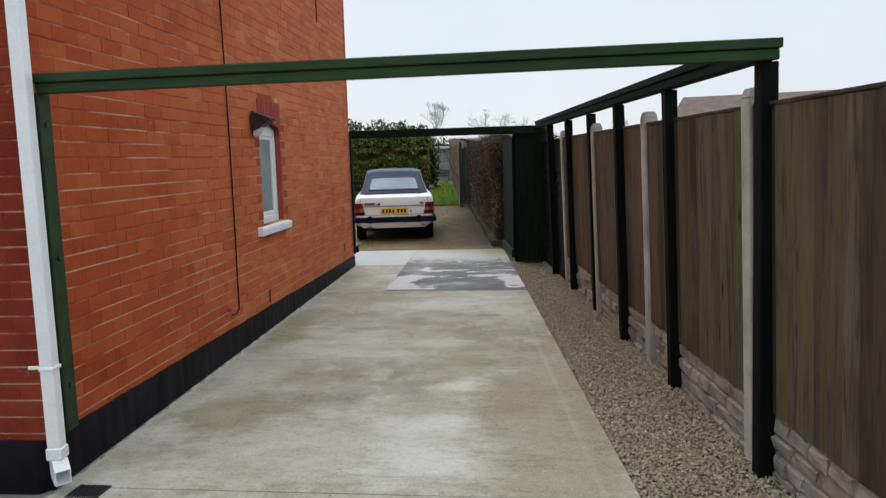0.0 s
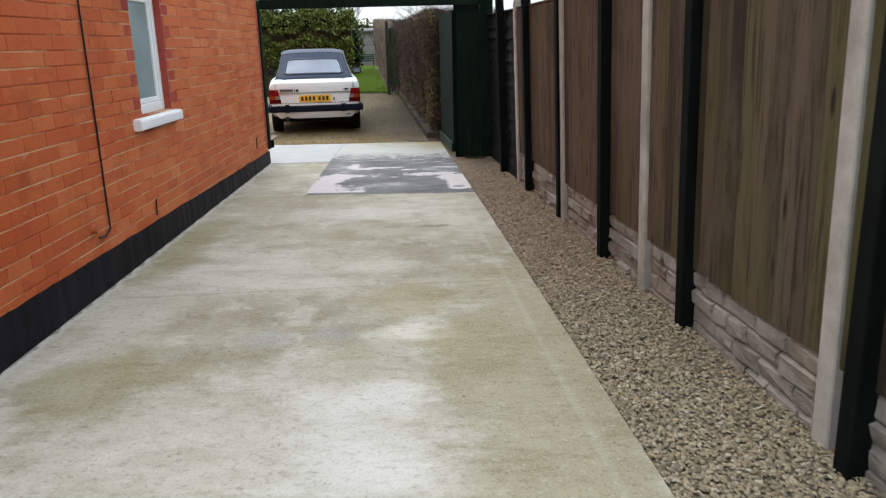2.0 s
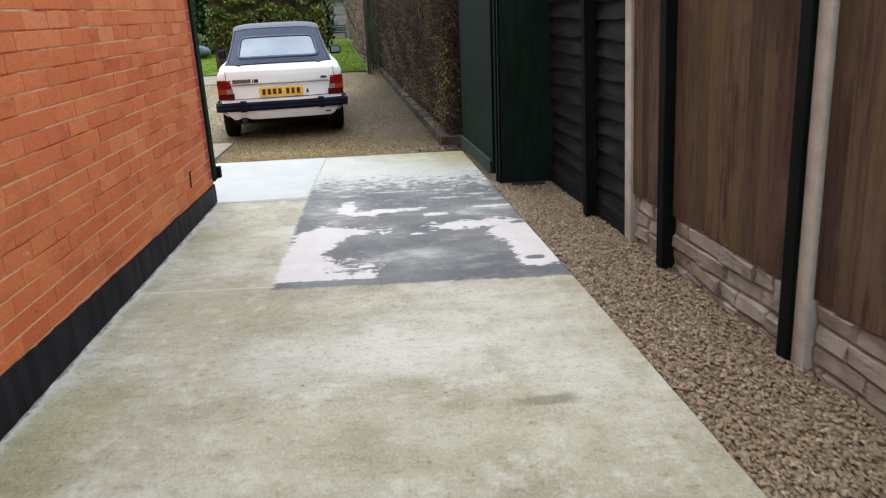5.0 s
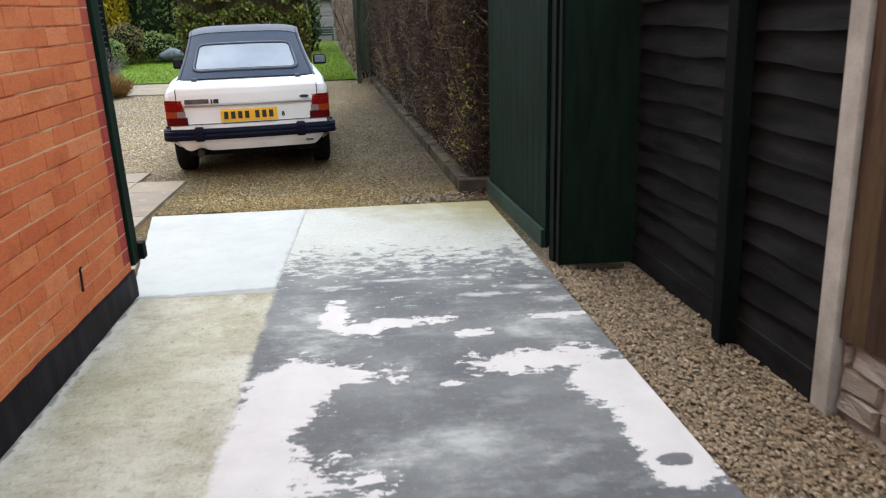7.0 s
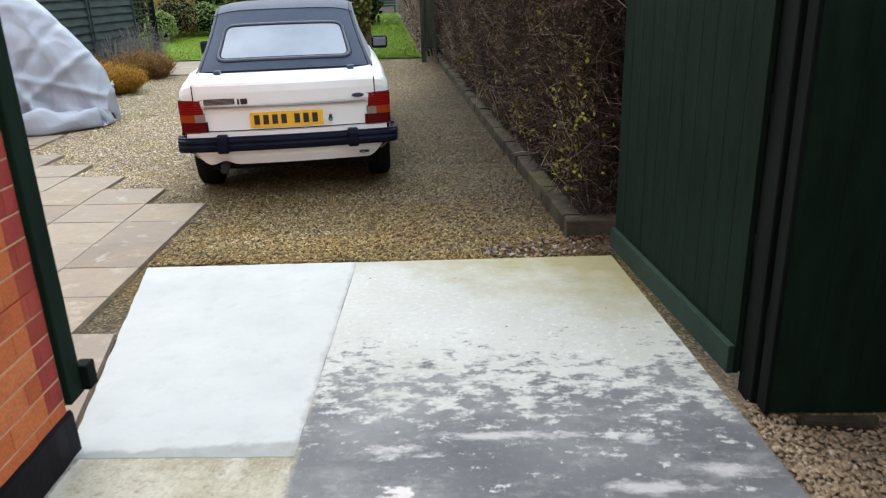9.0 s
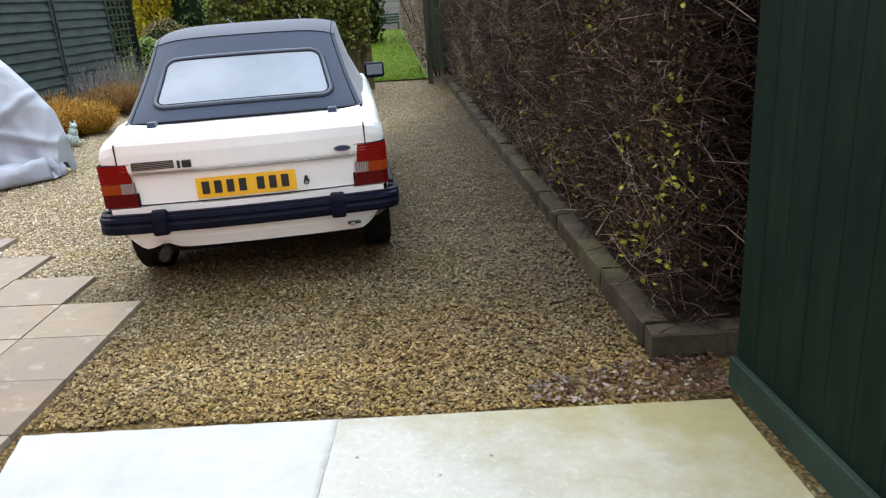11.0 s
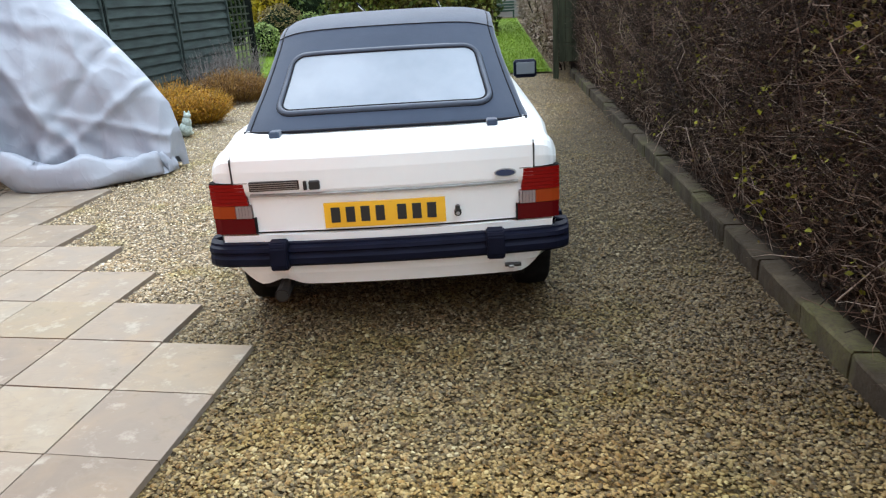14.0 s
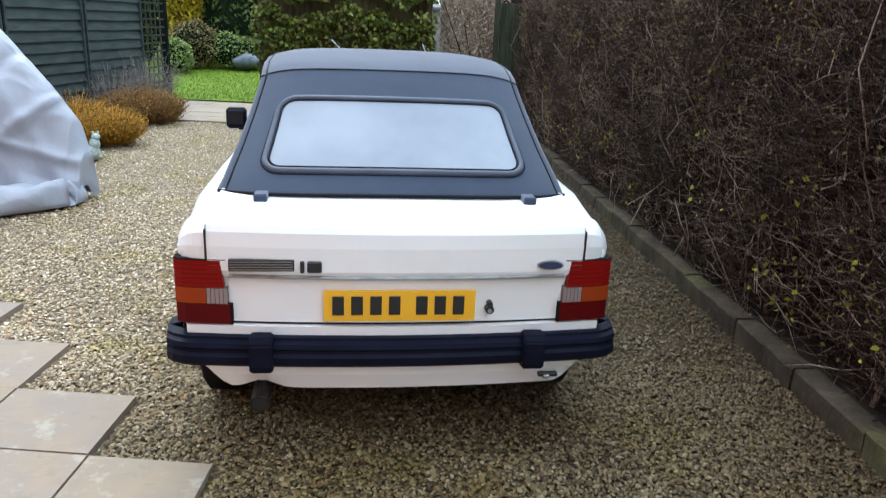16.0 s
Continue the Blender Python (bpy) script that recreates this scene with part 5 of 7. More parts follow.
# ---- hedge bed, hedge ----
# kerb of old stones along the bed
kerb = thing("kerb", "row of weathered grey-brown kerb stones edging the hedge bed", "kerb")


def kerb_stone(l, w, top):
    """A rough, worn kerb stone."""
    n = max(4, int(l / 0.06))
    prof = [(0.0, -0.12), (0.003, top * 0.45), (0.004, top - 0.010), (0.013, top - 0.001), (w * 0.5, top), (w - 0.01, top - 0.002), (w, top - 0.012), (w, -0.12)]
    rings = []
    for i in range(n + 1):
        yy = 0.0015 + (l - 0.003) * i / n
        rag = 0.006 if i in (0, n) else 0.0
        rings.append([(x + rng.uniform(-0.0035, 0.0035) + (rag if x < 0.05 else 0), yy, z + (0 if z < 0 else rng.uniform(-0.003, 0.003) - rag * 0.4)) for x, z in prof])
    bm = loft(rings, True)
    bm.verts.ensure_lookup_table()
    bm.faces.new(bm.verts[:len(prof)])
    bm.faces.new(bm.verts[-len(prof):])
    return bm


y = 13.735
while y < 24.2:
    l = rng.uniform(0.42, 0.78)
    x0, x1 = kerb_x(y), kerb_x(y + l)
    z = float(rise(np.array(y + l / 2)))
    ang = math.degrees(math.atan2(x0 - x1, l))
    st = part("stone", kerb_stone(l, 0.125, 0.106 + rng.uniform(-0.010, 0.006)), KERB, kerb)
    st.matrix_basis = pose(x0 + rng.uniform(-0.006, 0.006), y, z, rng.uniform(-0.4, 0.4), rng.uniform(-1.5, 1.5), ang + rng.uniform(-0.6, 0.6))
    y += l
st = part("stone", kerb_stone(0.62, 0.12, 0.108), KERB, kerb)
st.matrix_basis = pose(-0.610, 13.715, 0, 0, 0, -86)
bed = poly_prism([(kerb_x(13.6) + 0.08, 13.66), (2.0, 13.5), (0.6, 24.6), (kerb_x(24.4) + 0.1, 24.4)], "z", -0.05, 0.06)
for v in bed.verts:
    v.co.z += float(rise(np.array(v.co.y)))
tagged(part("soil_bed", bed, SOIL), "dark leaf-strewn soil bed under the hedge", "soil", kind="structure")

def twig_mat():
    m = Mat("bare_twigs", 0.85)
    r = m.rand()
    m.color(m.ramp(r, [(0.0, (0.005, 0.0028, 0.002)), (0.45, (0.015, 0.008, 0.005)), (0.78, (0.044, 0.024, 0.015)), (0.93, (0.105, 0.066, 0.046)), (1.0, (0.22, 0.155, 0.12))]))
    return m.m


TWIG = twig_mat()
SHOOT = Mat("pale_shoots", 0.7)
SHOOT.color(SHOOT.ramp(SHOOT.rand(), [(0.0, (0.065, 0.035, 0.024)), (0.45, (0.14, 0.088, 0.064)), (0.8, (0.24, 0.175, 0.135)), (1.0, (0.40, 0.33, 0.275))]))
SHOOT = SHOOT.m


def leaf_mat(name, cols, rough=0.55):
    m = Mat(name, rough)
    r = m.rand()
    n = len(cols)
    m.color(m.ramp(r, [(i / (n - 1), c) for i, c in enumerate(cols)]))
    return m.m


LEAF_DEAD = leaf_mat("withered_leaves", [(0.055, 0.032, 0.016), (0.13, 0.095, 0.028), (0.20, 0.165, 0.045), (0.10, 0.060, 0.034), (0.15, 0.14, 0.035), (0.13, 0.08, 0.045)])
LEAF_BEECH = leaf_mat("pale_beech_leaves", [(0.19, 0.135, 0.10), (0.28, 0.21, 0.165), (0.36, 0.285, 0.23), (0.22, 0.16, 0.12)])
LEAF_NEW = leaf_mat("yellow_green_leaves", [(0.12, 0.13, 0.012), (0.27, 0.27, 0.02), (0.19, 0.20, 0.03)])
LEAF_IVY = leaf_mat("ivy_leaves", [(0.030, 0.040, 0.008), (0.062, 0.098, 0.014), (0.10, 0.085, 0.020), (0.115, 0.16, 0.024), (0.16, 0.17, 0.036)], 0.5)
LEAF_CONIFER = leaf_mat("dark_conifer_sprays", [(0.018, 0.032, 0.010), (0.045, 0.075, 0.016), (0.085, 0.12, 0.026)])
LEAF_GOLD = leaf_mat("golden_conifer_sprays", [(0.16, 0.12, 0.008), (0.30, 0.23, 0.012), (0.42, 0.32, 0.02)])
HEATHER_GOLD = leaf_mat("golden_heather", [(0.09, 0.038, 0.008), (0.26, 0.12, 0.012), (0.48, 0.25, 0.02), (0.13, 0.10, 0.02)])
HEATHER_BROWN = leaf_mat("brown_heather", [(0.06, 0.028, 0.014), (0.15, 0.075, 0.022), (0.26, 0.15, 0.03), (0.10, 0.05, 0.03)])
WISP = leaf_mat("grey_stems", [(0.07, 0.058, 0.052), (0.12, 0.105, 0.098), (0.18, 0.165, 0.155)])
BUSH_PALE = leaf_mat("pale_green_leaves", [(0.07, 0.11, 0.03), (0.16, 0.22, 0.06), (0.25, 0.31, 0.10)])
BUSH_BROWN = leaf_mat("russet_leaves", [(0.09, 0.07, 0.03), (0.17, 0.125, 0.055), (0.21, 0.18, 0.065)])

TWIG_V = [(-0.5, -0.29, 0), (0.5, -0.29, 0), (0, 0.58, 0), (-0.2, -0.12, 1), (0.2, -0.12, 1), (0, 0.23, 1)]
TWIG_F = [(0, 1, 4, 3), (1, 2, 5, 4), (2, 0, 3, 5), (3, 4, 5)]
BENT_V = [(-0.5, -0.29, 0), (0.5, -0.29, 0), (0, 0.58, 0), (8.6, -0.2, 0.36), (9.4, -0.2, 0.36), (9.0, 0.42, 0.36), (4.7, 3.8, 0.7), (5.3, 3.8, 0.7), (5.0, 4.4, 0.7), (12.0, 5.0, 1.0)]
BENT_F = [(0, 1, 4, 3), (1, 2, 5, 4), (2, 0, 3, 5), (3, 4, 7, 6), (4, 5, 8, 7), (5, 3, 6, 8), (6, 7, 9), (7, 8, 9), (8, 6, 9)]
LEAF_V = [(0, 0, 0), (0.5, 0.12, 0.45), (0, 0, 1), (-0.5, 0.12, 0.45)]
LEAF_F = [(0, 1, 2), (0, 2, 3)]


def hedge(name, label, x_of, y0, y1, depth, top, n_twig, n_leaf, n_new, z_base=0.05, dead=None, lsize=(0.012, 0.030)):
    """A clipped winter hedge: stems, a tangle of bare twigs over a dark core, and a few leaves. x_of(y): its face."""
    ob = thing(name, label, "hedge")
    # stems rising from the bed
    ns = int((y1 - y0) * 7)
    py = nrng.uniform(y0 + 0.1, y1 - 0.1, ns)
    px = np.array([x_of(v) for v in py]) + nrng.uniform(0.10, depth * 0.6, ns)
    p = np.c_[px, py, rise(py) + z_base]
    d = np.c_[nrng.normal(-0.05, 0.16, ns), nrng.normal(0, 0.16, ns), np.ones(ns)]
    L = nrng.uniform(0.8, top - 0.15, ns)
    w = nrng.uniform(0.010, 0.032, ns)
    fr = frames(p, d, rand_dirs(ns), w, w, L)
    for k in range(ns):
        vv = [tuple(fr[k, :, :3] @ np.array(q) + fr[k, :, 3]) for q in TWIG_V]
        obj("stem", vv, TWIG_F, TWIG, ob)
    # twigs: most end near the face
    py = nrng.uniform(y0, y1, n_twig)
    zz = z_base + 0.02 + (top - z_base) * nrng.beta(1.15, 1.0, n_twig)
    inn = np.abs(nrng.normal(0.0, 0.19, n_twig)) - 0.05
    belly = 0.10 * (1 - np.minimum(1, zz / (0.45 * top)))
    lump = 0.05 * np.sin(py * 3.1) * np.sin(zz * 4.0 + py)
    px = np.array([x_of(v) for v in py]) + inn + belly + lump
    p = np.c_[px, py, zz + rise(py)]
    topmask = nrng.random(n_twig) < 0.18
    p[topmask, 2] = top + rise(py[topmask]) - np.abs(nrng.normal(0, 0.07, topmask.sum()))
    p[topmask, 0] += nrng.uniform(0, depth, topmask.sum())
    d = np.c_[nrng.normal(-0.45, 0.45, n_twig), nrng.normal(0, 0.75, n_twig), nrng.normal(0.18, 0.45, n_twig)]
    L = np.where(nrng.random(n_twig) < 0.15, nrng.uniform(0.3, 0.6, n_twig), nrng.uniform(0.08, 0.30, n_twig))
    w = nrng.uniform(0.0018, 0.0050, n_twig)
    p = p - d / np.linalg.norm(d, axis=1, keepdims=True) * L[:, None] * 0.6
    cloud_mesh("twig_tangle", BENT_V, BENT_F, frames(p, d, rand_dirs(n_twig), w, w, L), TWIG, ob)
    # longer pale shoots that stand out of the face
    k = n_twig // 9
    py = nrng.uniform(y0 + 0.12, y1 - 0.1, k)
    zz = z_base + 0.08 + (top - z_base - 0.1) * nrng.beta(1.3, 1.0, k)
    d = np.c_[nrng.normal(-0.30, 0.35, k), nrng.normal(0, 0.8, k), nrng.normal(0.10, 0.30, k)]
    big = nrng.random(k) < 0.04
    d[big, 2] += 1.1
    L = np.where(big, nrng.uniform(0.4, 0.9, k), nrng.uniform(0.12, 0.46, k))
    w = np.where(big, nrng.uniform(0.005, 0.010, k), nrng.uniform(0.0020, 0.0046, k))
    p = np.c_[np.array([x_of(v) for v in py]) + np.abs(nrng.normal(0.0, 0.05, k)), py, zz + rise(py)] - d / np.linalg.norm(d, axis=1, keepdims=True) * L[:, None] * 0.5
    cloud_mesh("shoot_tangle", BENT_V, BENT_F, frames(p, d, rand_dirs(k), w, w, L), SHOOT, ob)
    for nm, cnt, mat, size, clump in (("withered_leaves", n_leaf, dead or LEAF_DEAD, lsize, False), ("fresh_leaves", n_new, LEAF_NEW, (0.022, 0.045), True)):
        if clump:
            k = max(1, cnt // 9)
            cy, cz = y0 + (y1 - y0) * nrng.random(k) ** 1.7, nrng.uniform(0.25, top, k)
            py = np.repeat(cy, 9)[:cnt] + nrng.normal(0, 0.07, len(np.repeat(cy, 9)[:cnt]))
            zz = np.repeat(cz, 9)[:cnt] + nrng.normal(0, 0.05, len(py))
        else:
            py = nrng.uniform(y0, y1, cnt)
            zz = z_base + (top - z_base) * nrng.beta(2.2, 1.0, cnt)
        m = len(py)
        px = np.array([x_of(v) for v in py]) + np.abs(nrng.normal(0, 0.10, m)) - 0.04
        s = nrng.uniform(*size, m)
        cloud_mesh(nm, LEAF_V, LEAF_F, frames(np.c_[px, py, zz + rise(py)], rand_dirs(m), rand_dirs(m), s * 0.7, s, s), mat, ob)
    # near-black core; its colour holds the shade deep among the twigs
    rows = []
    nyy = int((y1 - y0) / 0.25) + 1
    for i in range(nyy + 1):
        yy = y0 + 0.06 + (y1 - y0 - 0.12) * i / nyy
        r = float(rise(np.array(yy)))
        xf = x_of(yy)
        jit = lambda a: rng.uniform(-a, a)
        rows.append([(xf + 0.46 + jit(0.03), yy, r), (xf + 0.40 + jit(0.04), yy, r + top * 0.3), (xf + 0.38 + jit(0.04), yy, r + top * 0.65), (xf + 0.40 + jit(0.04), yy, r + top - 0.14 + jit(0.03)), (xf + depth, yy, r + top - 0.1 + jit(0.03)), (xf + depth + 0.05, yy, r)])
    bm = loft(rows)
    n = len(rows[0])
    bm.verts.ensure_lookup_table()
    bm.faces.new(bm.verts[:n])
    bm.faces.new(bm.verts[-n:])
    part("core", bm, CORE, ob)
    return ob


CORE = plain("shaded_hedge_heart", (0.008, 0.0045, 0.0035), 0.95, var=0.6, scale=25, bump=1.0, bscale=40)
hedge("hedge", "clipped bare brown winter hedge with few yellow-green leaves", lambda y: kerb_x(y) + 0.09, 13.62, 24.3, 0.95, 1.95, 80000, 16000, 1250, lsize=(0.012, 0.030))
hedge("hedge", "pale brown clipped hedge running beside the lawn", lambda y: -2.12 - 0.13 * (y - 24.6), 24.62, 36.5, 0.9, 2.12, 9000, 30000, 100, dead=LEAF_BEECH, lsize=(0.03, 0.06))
OLD_GREEN = plain("weathered_green_timber", (0.036, 0.042, 0.026), 0.8, var=0.45, scale=5, bump=0.4, bscale=40, stretch=(3, 3, 0.4))
arch_post = thing("lawn_gate", "weathered dark green timber gate and post at the hedge end", "gate", pose(-2.10, 24.45, 0))
part("post", box((-0.045, -0.045, -0.1), (0.045, 0.045, 2.1), 0.004), OLD_GREEN, arch_post)
for k in range(3):
    part("board", box((0.05 + 0.115 * k, -0.02, 0.26), (0.16 + 0.115 * k, 0.01, 1.9), 0.003), OLD_GREEN, arch_post)
part("rail", box((0.05, 0.012, 0.45), (0.39, 0.04, 0.54)), OLD_GREEN, arch_post)
part("rail", box((0.05, 0.012, 1.55), (0.39, 0.04, 1.64)), OLD_GREEN, arch_post)

# ---- paving beside the drive ----
paving = tagged(new("pavement"), "riven buff sandstone paving laid in stepped rows", "paving", kind="structure")
PX = [-3.15, -3.61, -4.125, -4.615, -5.11, -5.62, -6.13, -6.64, -7.15, -7.66]
PY = [11.42, 11.87, 12.32, 12.76, 13.19, 13.63, 14.08, 14.52, 14.96, 15.42, 15.87, 16.35, 16.85, 17.4]
FIRST = [-1, -1, 0, 0, 0, 0, 0, 1, 2, 3, 4, 5, 5]
for j in range(len(PY) - 1):
    for i in range(-1 if PY[j] < 12.5 else 0, len(PX) - 1):
        if i >= 0 and i < FIRST[j]:
            continue
        xb = (PX[i] if i >= 0 else -2.66) - 0.045 * (PY[j] - 14.0)
        xa = PX[i + 1] - 0.045 * (PY[j] - 14.0)
        y0, y1 = PY[j] + 0.002, PY[j + 1] - 0.002
        sk = -0.045 * (y1 - y0)
        xa, xb = xa + 0.003, xb - 0.003
        if y0 < 13.1:
            lim0 = -2.62 - (y0 - 11.37) * 0.257
            lim1 = -2.62 - (y1 - 11.37) * 0.257
            if xa > lim1 - 0.1:
                continue
            b0, b1 = min(xb, lim0), min(xb + sk, lim1)
        else:
            b0, b1 = xb, xb + sk
        z = float(rise(np.array((y0 + y1) / 2)))
        h = 0.006 + rng.uniform(-0.002, 0.003)
        tz = rng.uniform(-0.003, 0.003)
        v = [(xa, y0, z - 0.04), (b0, y0, z - 0.04), (b1, y1, z - 0.04), (xa + sk, y1, z - 0.04), (xa + 0.002, y0 + 0.002, z + h), (b0 - 0.002, y0 + 0.002, z + h + tz), (b1 - 0.002, y1 - 0.002, z + h + tz), (xa + sk + 0.002, y1 - 0.002, z + h)]
        obj("paver", v, ((4, 5, 6, 7), (0, 1, 5, 4), (1, 2, 6, 5), (2, 3, 7, 6), (3, 0, 4, 7)), PAVER, paving)
for j in range(5):
    for i in range(5):
        x0, y0 = -5.45 - i * 0.56, 23.3 + j * 0.52
        z = 0.008 + rng.uniform(-0.002, 0.002)
        v = [(x0 - 0.552, y0, -0.04), (x0, y0, -0.04), (x0, y0 + 0.512, -0.04), (x0 - 0.552, y0 + 0.512, -0.04), (x0 - 0.552, y0, z), (x0, y0, z), (x0, y0 + 0.512, z), (x0 - 0.552, y0 + 0.512, z)]
        obj("paver", v, ((4, 5, 6, 7), (0, 1, 5, 4), (1, 2, 6, 5), (2, 3, 7, 6), (3, 0, 4, 7)), PAVER, paving)

# ---- gravel ----
STONE_V = [(0.95, 0.1, -0.2), (0.25, 0.85, -0.2), (-0.75, 0.6, -0.2), (-0.85, -0.45, -0.2), (0.35, -0.9, -0.2), (0.5, 0.15, 0.42), (-0.35, 0.35, 0.5), (-0.1, -0.45, 0.38)]
STONE_F = [(0, 1, 5), (1, 6, 5), (1, 2, 6), (2, 3, 6), (3, 7, 6), (3, 4, 7), (4, 5, 7), (4, 0, 5), (5, 6, 7)]


def left_edge(y):
    """Where the paving's stepped rows end and the gravel begins."""
    if y < 13.19:
        return 9.0
    for j in range(len(PY) - 1):
        if PY[j] <= y < PY[j + 1]:
            return PX[max(0, FIRST[j])] - 0.045 * (PY[j] - 14.0) + 0.01
    return -8.7


def scatter(name, label, boxes, inside, size):
    pts = []
    for x0, x1, y0, y1, dens in boxes:
        n = int((x1 - x0) * (y1 - y0) * dens)
        c = np.c_[nrng.uniform(x0, x1, n), nrng.uniform(y0, y1, n)]
        keep = np.array([inside(a, b) for a, b in c])
        pts.append(c[keep])
    c = np.concatenate(pts)
    n = len(c)
    s = nrng.uniform(*size, n) * np.where(nrng.random(n) < 0.06, 1.5, 1.0)
    lump = 0.004 * np.sin(c[:, 0] * 7 + 1.3 * np.sin(c[:, 1] * 5)) * np.sin(c[:, 1] * 6 + np.sin(c[:, 0] * 4))
    z = rise(c[:, 1]) - 0.013 + nrng.uniform(0, 0.010, n) + lump * 0.5
    d = np.c_[nrng.normal(0, 0.35, n), nrng.normal(0, 0.35, n), np.ones(n)]
    m = frames(np.c_[c, z], d, rand_dirs(n), s, s * nrng.uniform(0.6, 0.95, n), s * nrng.uniform(0.4, 0.8, n))
    return tagged(cloud_mesh(name, STONE_V, STONE_F, m, GRAVEL), label, "gravel", kind="stuff")


scatter("gravel", "loose brown and grey gravel beside the concrete drive", [(-0.3, 2.2, 1.8, 11.7, 5600)], lambda a, b: conc_edge(b) + 0.012 < a < fence_x(b) - 0.02, (0.007, 0.014))
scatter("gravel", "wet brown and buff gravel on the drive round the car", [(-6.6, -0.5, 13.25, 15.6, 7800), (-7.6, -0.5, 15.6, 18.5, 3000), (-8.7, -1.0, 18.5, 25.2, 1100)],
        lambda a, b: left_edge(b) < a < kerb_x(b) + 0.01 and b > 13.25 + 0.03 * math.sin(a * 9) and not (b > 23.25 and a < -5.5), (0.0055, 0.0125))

# sodden brown leaves gathered where the drive meets the kerb
n = 900
lx = -0.36 - 0.75 * nrng.random(n) ** 1.6
ly = 13.27 + 0.42 * nrng.random(n) * (0.35 + 0.65 * (lx + 1.15) / 0.8)
sz = nrng.uniform(0.012, 0.03, n)
tilt = np.c_[nrng.normal(0, 1, n), nrng.normal(0, 1, n), nrng.normal(0, 0.22, n)]
LITTER = leaf_mat("sodden_leaves", [(0.020, 0.010, 0.006), (0.045, 0.020, 0.011), (0.085, 0.038, 0.020), (0.055, 0.036, 0.018), (0.12, 0.062, 0.034)], 0.4)
tagged(cloud_mesh("leaf_litter", LEAF_V, LEAF_F, frames(np.c_[lx, ly, np.full(n, 0.004) + nrng.uniform(0, 0.012, n)], tilt, np.c_[nrng.normal(0, 0.2, (n, 2)), np.ones(n)], sz * 0.8, sz * 0.6, sz), LITTER), "sodden reddish-brown dead leaves at the kerb foot", "leaves", kind="stuff")

# ---- lawn ----
ly = [25.25, 25.9, 28, 31, 34, 38]
rows = []
for yy in ly:
    z = float(rise(np.array(yy))) + 0.02
    right = -2.1 - 0.13 * (yy - 24.6)
    rows.append([(x, yy + (0.65 if x < -5 and yy < 25.5 else 0.0), z) for x in (-18, -9, -5.2, -4.9, -4.0, right)])
lawn_base = loft(rows)
tagged(part("lawn", lawn_base, GRASS_BED), "bright green mown lawn behind the drive", "lawn", kind="structure")
GRASS = leaf_mat("grass_blades", [(0.055, 0.105, 0.005), (0.10, 0.18, 0.008), (0.15, 0.24, 0.012), (0.19, 0.24, 0.03)], 0.5)
n = 60000
gy = 25.28 + 12.5 * nrng.random(n) ** 1.5
gx = np.where(nrng.random(n) < 0.6, nrng.uniform(-12, -5.0, n), nrng.uniform(-5.0, -2.0, n))
keep = ~((gx < -5.0) & (gy < 25.95)) & (gx < -2.15 - 0.13 * (gy - 24.6))
gx, gy = gx[keep], gy[keep]
n = len(gx)
h = nrng.uniform(0.03, 0.06, n)
cloud_mesh_ob = cloud_mesh("grass", [(-0.5, 0, 0), (0.5, 0, 0), (0.1, 0, 1)], [(0, 1, 2)], frames(np.c_[gx, gy, rise(gy) + 0.015], np.c_[nrng.normal(0, 0.35, (n, 2)), np.ones(n)], rand_dirs(n), np.full(n, 0.012), np.full(n, 0.012), h), GRASS)
tagged(cloud_mesh_ob, "short green grass blades of the lawn", "grass", kind="stuff")

# ---- left-hand lap fence and trellis ----
def left_fence(y0, y1):
    m = pose(LEFT_X, (y0 + y1) / 2, 0, 0, 0, 180)
    half = (y1 - y0) / 2 - 0.03
    lap_panel("lap_fence", m, half, 0.10, 2.15, 14, FENCE_GREEN, "dark green overlapping-board fence panel with batten", battens=(-half + 0.02, half - 0.02), wave=0.35, lip=0.064)
    po = thing("fence_post", "dark green timber fence post between lap panels", "post", pose(LEFT_X, y1, 0), "left fence posts")
    part("shaft", box((-0.04, -0.035, -0.1), (0.06, 0.035, 2.2), 0.004), GREEN_DARK, po)


LEFT_X = -8.3
for y0 in (17.6, 19.55, 21.5, 23.45):
    left_fence(y0, y0 + 1.95)
TRELLIS = plain("green_trellis", (0.030, 0.036, 0.026), 0.7, var=0.3)
trellis = thing("trellis", "dark green square timber trellis at the fence end", "trellis", pose(LEFT_X, 25.42, 0))
for k in range(5):
    part("upright", box((-0.01, 0.08 + 0.19 * k, 0.1), (0.01, 0.11 + 0.19 * k, 2.05)), TRELLIS, trellis)
for k in range(13):
    part("lath", box((0.011, 0.02, 0.15 + 0.14 * k), (0.025, 1.0, 0.18 + 0.14 * k)), TRELLIS, trellis)
part("post", box((-0.05, 1.01, -0.1), (0.05, 1.10, 2.25), 0.004), GREEN_DARK, trellis)


